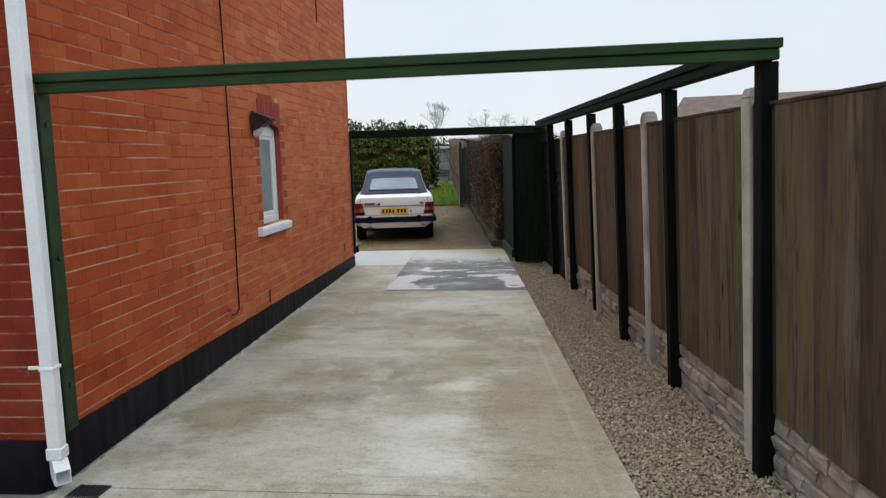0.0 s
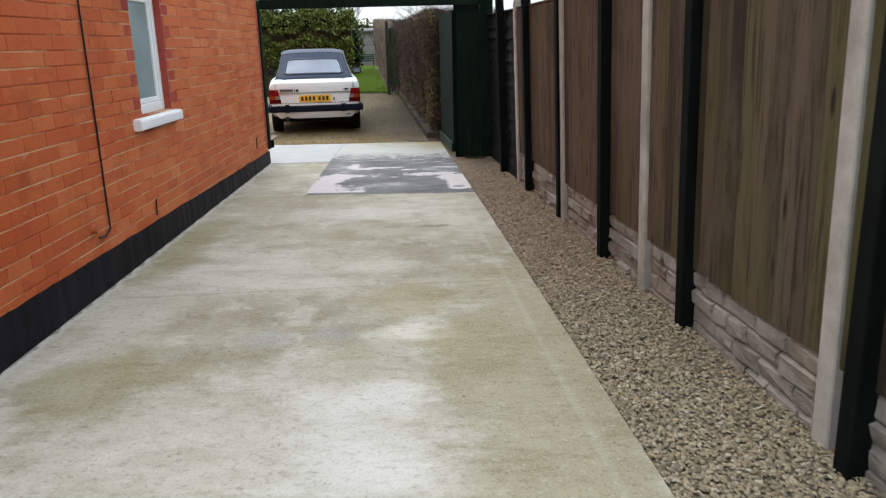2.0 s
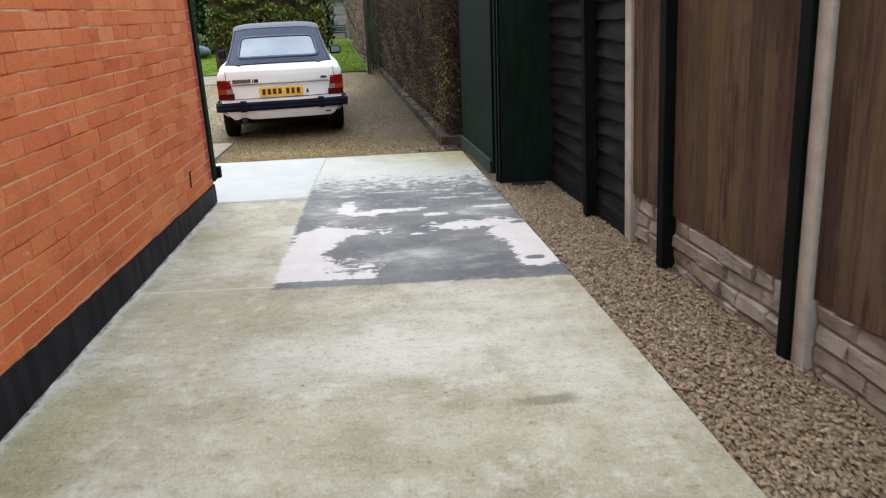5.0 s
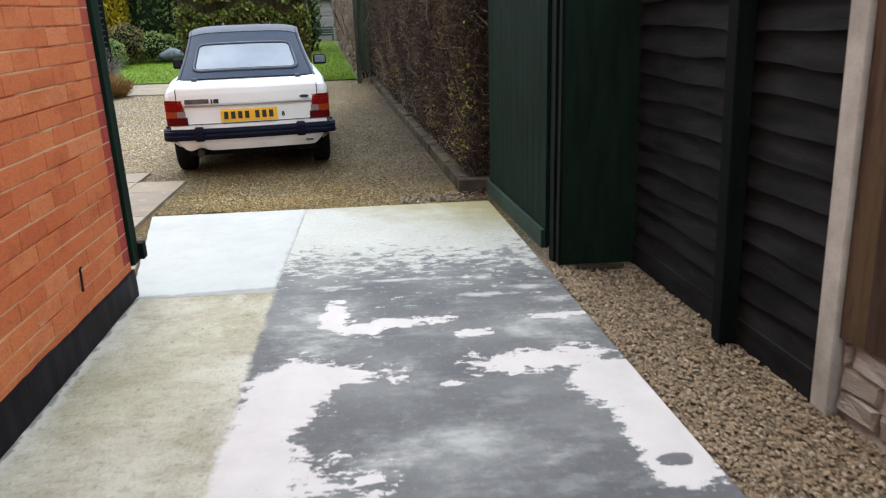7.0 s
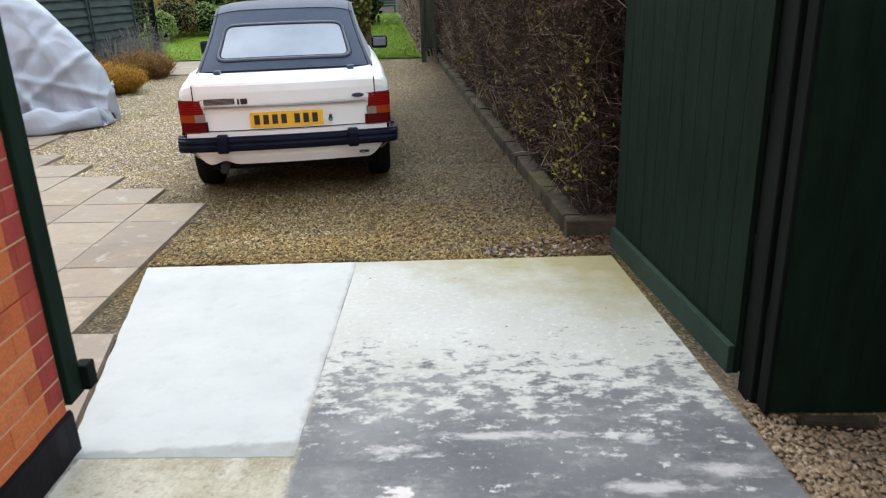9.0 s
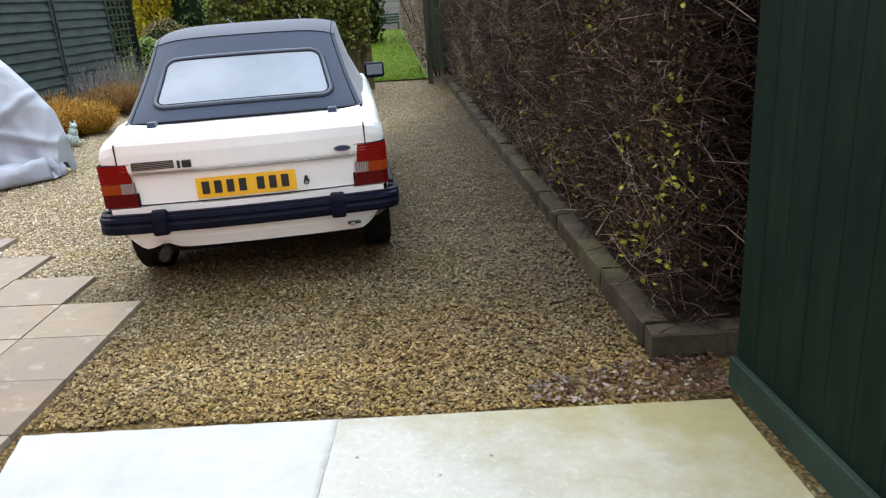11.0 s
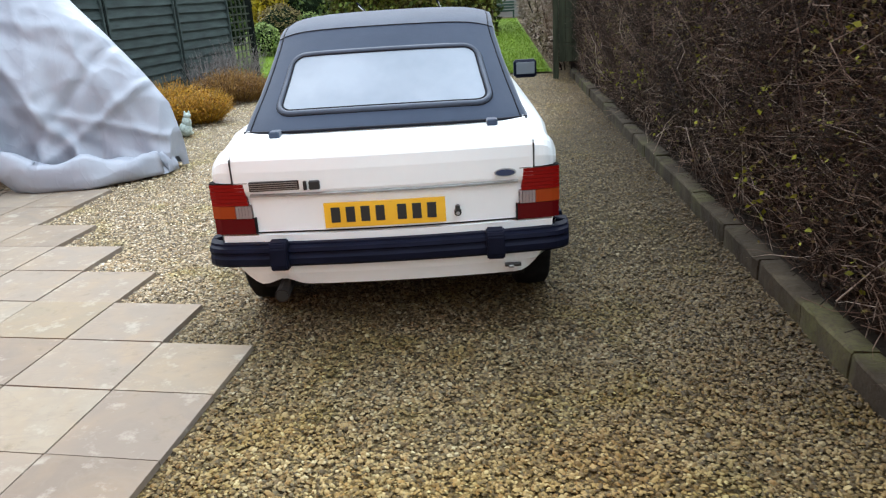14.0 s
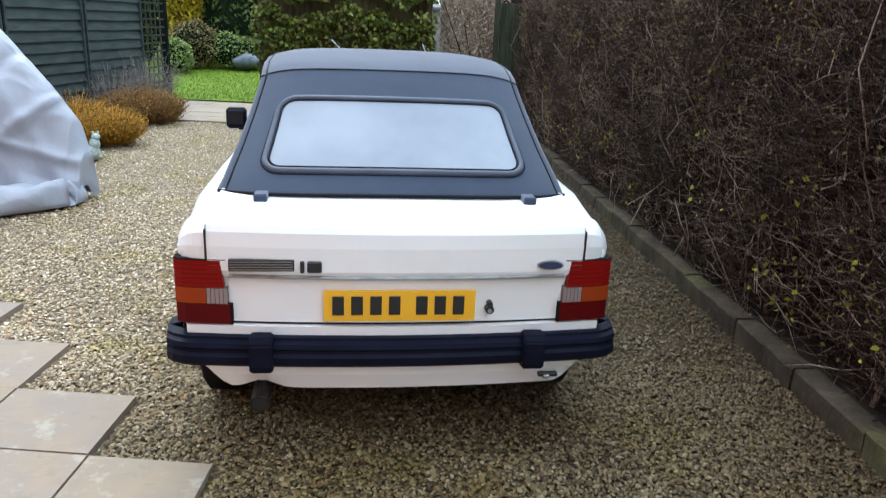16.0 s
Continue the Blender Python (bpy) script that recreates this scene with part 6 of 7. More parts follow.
def tuft(name, label, category, x, y, rx, ry, h, n, mat, w, lean=0.7, base=0.0):
    """A low bush of many fine upright sprays."""
    ob = thing(name, label, category, pose(x, y, float(rise(np.array(y)))))
    a, r = nrng.uniform(0, 2 * np.pi, n), np.sqrt(nrng.random(n))
    p = np.c_[rx * 0.55 * r * np.cos(a), ry * 0.55 * r * np.sin(a), nrng.uniform(0, 0.25 * h, n) + base]
    d = np.c_[lean * r * np.cos(a) + nrng.normal(0, 0.25, n), lean * r * np.sin(a) + nrng.normal(0, 0.25, n), np.ones(n)]
    L = h * nrng.uniform(0.45, 1.0, n) * (1 - 0.35 * r)
    cloud_mesh("sprays", TWIG_V, TWIG_F, frames(p, d, rand_dirs(n), np.full(n, w), np.full(n, w), L), mat, ob)
    m = n
    q = p + d / np.linalg.norm(d, axis=1, keepdims=True) * (L * nrng.uniform(0.5, 1.0, n))[:, None]
    s = np.full(m, w * 3.2)
    cloud_mesh("foliage", LEAF_V, LEAF_F, frames(q, rand_dirs(m), rand_dirs(m), s, s, s * 2), mat, ob)
    return ob


tuft("heather", "golden-orange winter heather clump beside the gravel", "plant", -6.72, 21.0, 0.42, 0.45, 0.46, 2400, HEATHER_GOLD, 0.006, 1.2)
tuft("heather", "orange winter heather clump beside the gravel", "plant", -7.02, 20.7, 0.45, 0.45, 0.42, 2200, HEATHER_GOLD, 0.006, 1.3)
tuft("heather", "golden-green heather clump below the fence", "plant", -7.35, 21.3, 0.7, 0.6, 0.55, 2400, HEATHER_GOLD, 0.006, 1.1)
tuft("heather", "russet-brown heather clump beside the gravel path", "plant", -7.25, 23.0, 0.85, 0.8, 0.52, 3600, HEATHER_BROWN, 0.006, 1.0)
tuft("dry_lavender", "grey leafless wispy shrub against the fence", "plant", -7.95, 23.6, 0.6, 0.7, 0.80, 280, WISP, 0.006, 0.45)
tuft("dry_lavender", "grey leafless wispy shrub near the trellis", "plant", -7.85, 24.6, 0.6, 0.7, 0.95, 380, WISP, 0.006, 0.45)

# pale stone cat ornament
STONE_ORN = plain("pale_verdigris_stone", (0.36, 0.42, 0.39), 0.8, var=0.3, scale=30)
bm = bmesh.new()
for c, s in (((0, 0, 0.10), (0.075, 0.09, 0.11)), ((0.02, -0.02, 0.20), (0.055, 0.06, 0.09)), ((0.035, -0.03, 0.295), (0.045, 0.045, 0.045)), ((0.0, 0.06, 0.03), (0.10, 0.10, 0.035)), ((0.012, -0.03, 0.345), (0.012, 0.012, 0.022)), ((0.058, -0.03, 0.345), (0.012, 0.012, 0.022))):
    bmesh.ops.create_uvsphere(bm, u_segments=12, v_segments=8, radius=1, matrix=Matrix.Translation(c) @ Matrix.Diagonal((*s, 1)))
orn = tagged(part("stone_ornament", bm, STONE_ORN, smooth=True), "pale green-grey stone garden ornament on gravel", "ornament")
orn.matrix_basis = pose(-6.42, 19.95, 0, 0, 0, 40) @ Matrix.Diagonal((1.05, 1.05, 0.84, 1))

# ---- covered trailer ----
TARP = Mat("grey_tarpaulin", 0.42)
_n = TARP.noise(1.5, 5)
TARP.color(TARP.ramp(_n, [(0.3, (0.265, 0.29, 0.345)), (0.7, (0.34, 0.37, 0.43))]))
for _f, _k, _d in ((0.9, 0.14, 0.06), (2.2, 0.16, 0.03), (6.0, 0.14, 0.012)):
    _c = TARP.math("ABSOLUTE", TARP.math("SUBTRACT", TARP.noise(_f, 1, distort=0.6, stretch=(1.0, 1.0, 0.7)), 0.5))
    TARP.bump(TARP.ramp(_c, [(0.0, 1.0), (0.05, 0.45), (0.16, 0.0)]), _k, _d)
TARP = TARP.m
PROFILE = [(-5.60, 0.11, 18.18, 18.34), (-5.56, 0.4, 18.07, 18.4), (-5.63, 0.66, 18.02, 18.45), (-5.85, 0.95, 17.96, 18.51), (-6.18, 1.3, 17.81, 18.66), (-6.53, 1.65, 17.63, 18.77), (-6.9, 2.0, 17.52, 18.93), (-7.33, 2.37, 17.45, 19.09), (-7.83, 2.64, 17.39, 19.26), (-8.82, 2.7, 17.39, 19.31)]


def ridged(x, y, z):
    """Sharp crests along the zero lines of a smooth noise."""
    return max(0.0, 1.0 - 5.0 * abs(noise.noise((x, y, z)))) ** 1.3


CREASES = [(math.cos(a), math.sin(a), rng.uniform(-0.9, 0.9), rng.choice((0.035, 0.05, -0.03)), rng.uniform(0.035, 0.075)) for a in (0.2, 0.5, 0.75, 0.9, 1.1, -0.3, -0.6, 0.35, 0.65, 1.3, -0.1)]
CREASES += [(0.85, 0.53, -0.119, 0.10, 0.05), (0.85, 0.53, 0.06, -0.04, 0.09), (0.8, -0.6, 0.342, -0.07, 0.05), (-0.61, 0.79, -0.64, 0.07, 0.04), (0.3, 0.95, -0.35, 0.05, 0.04)]
rows = []
for k in range(18 * (len(PROFILE) - 1) + 1):
    f = k / 18
    i = min(int(f), len(PROFILE) - 2)
    f -= i
    x, H, yf, yb = (a + (b - a) * f for a, b in zip(PROFILE[i], PROFILE[i + 1]))
    hem = 0.0 if x > -6.0 else 0.03 if x > -6.86 else 0.03 + (-6.86 - x) * 1.5
    hem = min(hem, 1.2)
    base = float(rise(np.array(yf)))
    row = []
    M = 108
    for j in range(M + 1):
        v = j / M
        if v < 0.62:
            t = v / 0.62
            yy = yf + (18.25 - yf) * (t ** 1.6)
            zz = base + hem + (H - hem) * math.sin(t * math.pi / 2) ** 0.9
        else:
            t = (v - 0.62) / 0.38
            yy = 18.25 + (yb - 18.25) * t ** 0.6
            zz = base + H * math.cos(t * math.pi / 2) ** 0.7
        w = noise.noise((x * 1.1, yy * 1.1, zz * 1.1)) * 0.07
        for c0, c1, off, amp, wide in CREASES:
            q = (x + 6.6) * c0 + (zz - 1.0) * c1 - off + 0.04 * math.sin(3 * zz + off * 9)
            w += 0.5 * amp * math.exp(-(q / wide) ** 2)
        along, over = x * 0.55 - zz * 0.83, x * 0.83 + zz * 0.55
        w += 0.03 * ridged(over * 1.1 + 3.1, along * 0.36, yy * 0.5) + 0.02 * ridged(over * 1.3, along * 0.8 + 7.0, yy) + 0.012 * ridged(x * 3.5, zz * 2.8, yy * 3 + 2.0)
        fold = (0.05 if x < -6.1 else 0.02) * (1 - min(1.0, v / 0.25)) * math.sin(x * 14 + 2 * math.sin(x * 5)) if v < 0.25 else 0.0
        calm = min(1.0, k / 26)
        w, fold = w * (0.35 + 0.65 * calm), fold * calm
        row.append((x + w * 0.5, yy - w - fold - (0.10 * calm * (1 - v / 0.08) if v < 0.08 else 0.0), max(base + 0.012, zz + w * 0.35 * min(1.0, v / 0.10))))
    rows.append(row)
trailer = thing("covered_trailer", "silver-grey tarpaulin draped over a trailer beside the fence", "trailer")
part("tarpaulin", loft(rows), TARP, trailer, smooth=True)
roll = [Vector(p) for p in ((-6.98, 17.42, 1.62), (-6.95, 17.34, 1.20), (-6.94, 17.30, 0.90), (-6.90, 17.28, 0.58), (-6.78, 17.27, 0.30), (-6.52, 17.32, 0.12), (-6.05, 17.45, 0.08), (-5.75, 17.75, 0.08), (-5.62, 17.98, 0.08), (-5.60, 18.16, 0.07))]
rings = []
N = 60
for k in range(N + 1):
    f = k / N * (len(roll) - 1)
    i = min(int(f), len(roll) - 2)
    c = roll[i].lerp(roll[i + 1], f - i)
    t = (roll[i + 1] - roll[i]).normalized()
    a = t.cross(Vector((0.3, 1, 0))).normalized()
    b = t.cross(a).normalized()
    r = 0.085 + 0.05 * math.sin(math.pi * k / N) + 0.03 * noise.noise((k * 0.31, 2.0, 0.0))
    ring = []
    for j in range(14):
        q = 2 * math.pi * j / 14
        rr = r * (1 + 0.30 * noise.noise((math.cos(q) * 1.6, math.sin(q) * 1.6, k * 0.22)) + 0.12 * math.sin(3 * q + k * 0.5))
        p = c + (a * math.cos(q) * 1.25 + b * math.sin(q) * 0.7) * rr
        ring.append((p.x, p.y, max(0.012, p.z)))
    rings.append(ring)
part("hem_roll", loft(rings, True), TARP, trailer, "bunched, rolled hem of the tarpaulin", smooth=True)
DARK_BOARD = plain("dark_green_boards", (0.012, 0.016, 0.014), 0.7, var=0.4)
part("box", box((-8.3, 17.8, 0.25), (-7.0, 19.0, 1.45), 0.01), DARK_BOARD, trailer)
wb = bmesh.new()
add_tube(wb, (-7.7, 17.60, 0.30), (-7.7, 17.78, 0.30), 0.30, 20)
part("wheel", wb, RUBBER, trailer)
bucket = thing("bucket", "black plastic bucket standing on the paving", "bucket", pose(-5.72, 15.50, 0.012))
bm = tube((0, 0, 0), (0, 0, 0.3), 0.12, 20, 0.15)
part("tub", bm, RUBBER, bucket)
bm = bmesh.new()
bmesh.ops.create_cone(bm, cap_ends=True, segments=20, radius1=0.158, radius2=0.158, depth=0.02, matrix=Matrix.Translation((0, 0, 0.30)))
part("rim", bm, RUBBER, bucket)

# ---- garden beyond ----
def leafy(name, label, category, blobs, n, mat, size, core=None, stretch=1.0):
    """Foliage on the skin of a few lumpy ellipsoids (centre, radii), with gaps."""
    ob = thing(name, label, category)
    vol = np.array([b[3] * b[4] + b[4] * b[5] + b[3] * b[5] for b in blobs])
    cnt = (n * vol / vol.sum()).astype(int)
    ps = []
    for b, k in zip(blobs, cnt):
        d = rand_dirs(k)
        rr = 1 - np.abs(nrng.normal(0, 0.16, k)) + 0.10 * np.sin(d[:, 0] * 7 + b[0]) * np.sin(d[:, 2] * 6)
        ps.append(np.array(b[:3]) + d * rr[:, None] * np.array(b[3:]))
    p = np.concatenate(ps)
    m = len(p)
    s = nrng.uniform(*size, m)
    d = rand_dirs(m)
    d[:, 2] = d[:, 2] * 0.6 + (0.8 if stretch > 1 else -0.1)
    cloud_mesh("leaves", LEAF_V, LEAF_F, frames(p, d, rand_dirs(m), s * 0.75, s, s * stretch), mat, ob)
    # dark inner lumps paint the shade behind the leaves
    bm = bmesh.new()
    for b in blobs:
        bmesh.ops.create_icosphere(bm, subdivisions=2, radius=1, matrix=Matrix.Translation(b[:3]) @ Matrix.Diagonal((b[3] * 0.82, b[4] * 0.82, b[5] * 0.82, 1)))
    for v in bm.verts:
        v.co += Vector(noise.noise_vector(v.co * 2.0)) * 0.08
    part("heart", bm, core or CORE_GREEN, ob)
    ob.matrix_basis = GARDEN
    return ob


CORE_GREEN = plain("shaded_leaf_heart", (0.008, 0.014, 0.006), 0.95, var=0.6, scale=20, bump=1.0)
G = lambda y: float(rise(np.array(float(y))))
GARDEN = Matrix.Translation((-2, 12, 1.5)) @ Matrix.Scale(1.23, 4) @ Matrix.Translation((2, -12, -1.5))
# dark fence with ivy behind the car
ivy_fence = thing("ivy_fence", "dark weathered timber fence overgrown with green ivy", "fence")
OLD_FENCE = plain("old_dark_fence", (0.070, 0.058, 0.028), 0.9, var=0.5, scale=6, bump=0.5, stretch=(3, 1, 0.5))
x = -5.75
while x < -3.2:
    part("board", box((x, 24.3, -0.05), (x + 0.145, 24.33, 1.95 + rng.uniform(-0.02, 0.02)), 0.003), OLD_FENCE, ivy_fence)
    x += 0.15
part("post", box((-5.85, 24.25, -0.1), (-5.76, 24.36, 2.1)), OLD_FENCE, ivy_fence)
part("post", box((-3.2, 24.25, -0.1), (-3.11, 24.36, 2.1)), OLD_FENCE, ivy_fence)
n = 10500
px = nrng.uniform(-5.9, -3.05, n)
high = nrng.random(n) < 0.72
pz = np.where(high, 1.90 + 0.55 * nrng.random(n), 0.6 + 1.1 * nrng.beta(2.0, 1.0, n)) + 0.10 * np.sin(px * 4) + 0.05 * np.sin(px * 11)
py = 24.22 - np.abs(nrng.normal(0, 0.10, n)) * np.clip(pz, 0.3, 1.6) + np.where(pz > 1.95, nrng.uniform(0, 0.5, n), 0)
s = nrng.uniform(0.045, 0.085, n)
d = rand_dirs(n)
d[:, 2] -= 0.7
cloud_mesh("ivy", LEAF_V, LEAF_F, frames(np.c_[px, py, pz], d, rand_dirs(n), s, s, s * 1.1), LEAF_IVY, ivy_fence)
# solid dark block whose colour is the shade inside the ivy
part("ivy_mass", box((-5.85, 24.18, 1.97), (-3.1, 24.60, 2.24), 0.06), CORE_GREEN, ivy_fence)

leafy("conifer_hedge", "tall dark green clipped conifer hedge", "hedge", [(-11.2, 29.5, 1.5, 1.5, 0.9, 1.9), (-9.9, 29.7, 1.5, 1.4, 0.9, 1.8), (-7.8, 29.3, 1.3, 1.2, 0.8, 1.75), (-6.6, 29.4, 1.3, 1.2, 0.8, 1.7), (-5.4, 29.5, 1.3, 1.2, 0.8, 1.7), (-4.4, 29.6, 1.2, 0.9, 0.8, 1.6)], 26000, LEAF_CONIFER, (0.05, 0.11), stretch=1.5)
leafy("boundary_hedge", "tall green boundary hedge behind the garden shed", "hedge", [(-8.2 + 0.95 * k, 36.6 + 0.15 * (k % 2), 1.2, 0.85, 0.6, 1.28 + 0.10 * math.sin(k * 2.1)) for k in range(9)], 11000, LEAF_IVY, (0.08, 0.17))
leafy("golden_conifer", "golden yellow upright conifer", "tree", [(-8.75, 28.6, 1.3, 0.42, 0.42, 1.6), (-8.72, 28.6, 2.0, 0.36, 0.36, 1.3)], 9000, LEAF_GOLD, (0.04, 0.09), plain("golden_heart", (0.06, 0.045, 0.006), 0.9, var=0.4), 1.6)
leafy("shrub", "pale green rounded evergreen shrub on the lawn edge", "shrub", [(-8.15, 26.6, 0.75, 0.36, 0.34, 0.34)], 2600, BUSH_PALE, (0.03, 0.06))
leafy("shrub", "russet-brown rounded shrub behind the lawn", "shrub", [(-8.15, 27.6, 0.95, 0.55, 0.5, 0.5)], 3000, BUSH_BROWN, (0.03, 0.06))
leafy("shrub", "bright green rounded shrub behind the lawn", "shrub", [(-7.55, 27.8, 0.85, 0.42, 0.4, 0.38), (-7.2, 28.0, 0.82, 0.35, 0.35, 0.32)], 3000, BUSH_PALE, (0.03, 0.06))
bm = bmesh.new()
bmesh.ops.create_icosphere(bm, subdivisions=3, radius=1, matrix=Matrix.Translation((-6.93, 27.6, 0.64)) @ Matrix.Diagonal((0.33, 0.28, 0.17, 1)))
for v in bm.verts:
    v.co += Vector(noise.noise_vector(v.co * 3.0)) * 0.07
tagged(part("boulder", bm, plain("blue_grey_rock", (0.13, 0.15, 0.18), 0.9, var=0.35, scale=6, bump=0.7)), "blue-grey boulder at the lawn's edge", "boulder").matrix_basis = GARDEN @ Matrix.Translation((-0.12, 0, 0.0))

# shed at the end of the lawn, with a green slatted bench
SHED = plain("silvered_shed_boards", (0.23, 0.22, 0.20), 0.9, var=0.3, scale=3, stretch=(0.4, 1, 4))
shed = thing("garden_shed", "weathered grey timber garden shed with felt roof", "shed", pose(-4.25, 39.2, G(39.2) - 0.25))
for k in range(12):
    part("board", box((-1.2, 0.0, 0.15 * k), (1.2, 0.03, 0.15 * k + 0.145), 0.004), SHED, shed)
part("side", box((-1.2, 0.035, 0.0), (-1.17, 2.0, 1.8)), SHED, shed)
part("side", box((1.17, 0.035, 0.0), (1.2, 2.0, 1.8)), SHED, shed)
part("roof", poly_prism([(-0.15, 1.80), (2.1, 1.80), (2.1, 1.88), (1.0, 2.0), (-0.15, 1.88)], "x", -1.32, 1.32), plain("grey_roof_felt", (0.16, 0.16, 0.16), 0.9, var=0.3), shed)
bench = thing("garden_bench", "dark green slatted garden bench before the shed", "bench", pose(-4.45, 38.3, G(38.3)) @ Matrix.Scale(0.72, 4))
for k in range(4):
    part("slat", box((-0.7, 0.30, 0.30 + 0.13 * k), (0.7, 0.33, 0.39 + 0.13 * k), 0.004), GREEN_RAIL, bench)
for k in range(3):
    part("seat_slat", box((-0.7, -0.1 + 0.13 * k, 0.36), (0.7, 0.01 + 0.13 * k, 0.39), 0.004), GREEN_RAIL, bench)
for sx in (-0.68, 0.64):
    for yy in (-0.1, 0.27):
        part("leg", box((sx, yy, 0.0), (sx + 0.05, yy + 0.05, 0.35)), GREEN_RAIL, bench)

# far bare trees
def bare_tree(x, y, h, seed, label, spread=0.5):
    r = random.Random(seed)
    ob = thing("bare_tree", label, "tree", pose(x, y, 0.46))
    P, D, W, L = [], [], [], []

    def grow(p, d, l, w, k):
        P.append(p), D.append(d), W.append(w), L.append(l)
        if k == 0:
            return
        for _ in range(3 if k > 1 else 4):
            nd = (d + Vector((r.gauss(0, spread), r.gauss(0, spread), r.gauss(0.1, 0.25)))).normalized()
            grow(p + d * l * r.uniform(0.6, 1.0), nd, l * r.uniform(0.55, 0.75), w * 0.6, k - 1)

    grow(Vector((0, 0, 0)), Vector((0, 0, 1)), h * 0.34, h * 0.035, 6)
    P, D = np.array([tuple(v) for v in P]), np.array([tuple(v) for v in D])
    W, L = np.array(W), np.array(L)
    cloud_mesh("branches", TWIG_V, TWIG_F, frames(P, D, rand_dirs(len(P)), W, W, L), FAR_TREE, ob)
    return ob


# distance haze is mixed into the bark's pale grey
FAR_TREE = plain("hazy_grey_bark", (0.40, 0.405, 0.41), 0.9, var=0.2)
bare_tree(-15.0, 118, 13.5, 3, "hazy grey leafless tree on the skyline", 0.42)
bare_tree(-4.6, 105, 9.5, 5, "hazy leafless tree beyond the gardens", 0.55)
bare_tree(-2.0, 100, 9.0, 8, "hazy spreading leafless tree beyond the gardens", 0.6)
bare_tree(-24, 112, 6.0, 12, "hazy leafless tree behind the house corner", 0.5)
bare_tree(10.5, 90, 7.0, 21, "slim hazy tree between fence posts", 0.3)
bare_tree(62, 95, 11, 31, "dark leafless tree beyond the neighbour's roof", 0.5)
# neighbour's bungalow behind the fence
bungalow = thing("bungalow", "neighbour's low house with brown tiled roof", "house", pose(14.5, 48, 0.0, 0, 0, -14))
WALLB = plain("buff_brick", (0.30, 0.22, 0.16), 0.9, var=0.25)
part("wall", box((-5.5, 0, -0.2), (9, 7, 3.0)), WALLB, bungalow)
rf = bmesh.new()
v = [rf.verts.new(c) for c in ((-6.0, -0.5, 3.0), (9.5, -0.5, 3.0), (9.5, 7.5, 3.0), (-6.0, 7.5, 3.0), (-5.0, 3.5, 5.2), (8.5, 3.5, 5.2))]
for f in ((0, 1, 2, 3), (0, 1, 5, 4), (1, 2, 5), (2, 3, 4, 5), (3, 0, 4)):
    rf.faces.new([v[i] for i in f])
part("roof", rf, plain("far_brown_tiles", (0.15, 0.115, 0.095), 0.9, var=0.2, scale=2), bungalow)
part("bargeboard", box((-6.05, -0.55, 2.85), (9.55, -0.51, 3.02)), UPVC, bungalow)
part("window", box((-2.0, -0.03, 1.0), (0.0, -0.005, 2.2)), INK, bungalow)
part("window", box((3.0, -0.03, 1.0), (5.0, -0.005, 2.2)), INK, bungalow)

# ---- window, lamp, pipe and other fittings on the house ----
window = tagged(new("window_1"), "narrow white plastic window with frosted glass", "window", kind="structure")
window.matrix_basis = HOUSE
s0, s1, z0, z1 = WIN
D = -0.085


def seg_top(t):
    """Height of the window's shallow arched head across its width, t from 0 to 1."""
    return z1 - 0.055 + 0.055 * (1 - (2 * t - 1) ** 2)


def arch_band(sa, sb, low, high, xa, xb):
    """A bar under the arched head."""
    bm = bmesh.new()
    rows = []
    for i in range(9):
        t = i / 8
        s = sa + (sb - sa) * t
        rows.append([(xa, s, low(t)), (xb, s, low(t)), (xb, s, high(t)), (xa, s, high(t))])
    bm = loft(rows, True)
    bm.verts.ensure_lookup_table()
    bm.faces.new(bm.verts[:4])
    bm.faces.new(bm.verts[-4:])
    return bm


frame_ob = new("window_frame")
frame_ob.parent = window
part("jamb", box((D - 0.03, s0, z0), (D + 0.03, s0 + 0.055, z1 - 0.06), 0.005), UPVC, frame_ob)
part("jamb", box((D - 0.03, s1 - 0.055, z0), (D + 0.03, s1, z1 - 0.06), 0.005), UPVC, frame_ob)
part("bottom_rail", box((D - 0.03, s0 + 0.056, z0), (D + 0.03, s1 - 0.056, z0 + 0.07), 0.005), UPVC, frame_ob)
part("head", arch_band(s0, s1, lambda t: z1 - 0.115, seg_top, D - 0.03, D + 0.03), UPVC, frame_ob)
for a, b, c, d in ((s0 + 0.058, s0 + 0.095, z0 + 0.073, z1 - 0.118), (s1 - 0.095, s1 - 0.058, z0 + 0.073, z1 - 0.118), (s0 + 0.096, s1 - 0.096, z0 + 0.073, z0 + 0.11), (s0 + 0.096, s1 - 0.096, z1 - 0.155, z1 - 0.118)):
    part("sash", box((D - 0.02, a, c), (D + 0.018, b, d), 0.004), UPVC, frame_ob)
part("reveal", box((-0.052, s1 - 0.004, z0 + 0.002), (-0.001, s1 + 0.001, z1 - 0.062)), BRICK_RED, window, "red painted reveal")
FROST = Mat("frosted_window_glass", 0.25)
FROST.color(FROST.ramp(FROST.noise(3, 3), [(0.3, (0.16, 0.23, 0.23)), (0.7, (0.24, 0.31, 0.31))])).bump(FROST.noise(150, 2), 0.15, 0.002)
part("pane", box((D - 0.006, s0 + 0.09, z0 + 0.10), (D + 0.004, s1 - 0.09, z1 - 0.15)), FROST.m, window, "frosted grey-green pane")
sill = poly_prism([(-0.12, z0 - 0.002), (-0.12, z0 - 0.09), (0.045, z0 - 0.09), (0.06, z0 - 0.085), (0.06, z0 - 0.02), (0.05, z0 - 0.01)], "y", s0 - 0.19, s1 + 0.085, 0.006)
part("window_sill", sill, UPVC, window, "thick white painted sill")

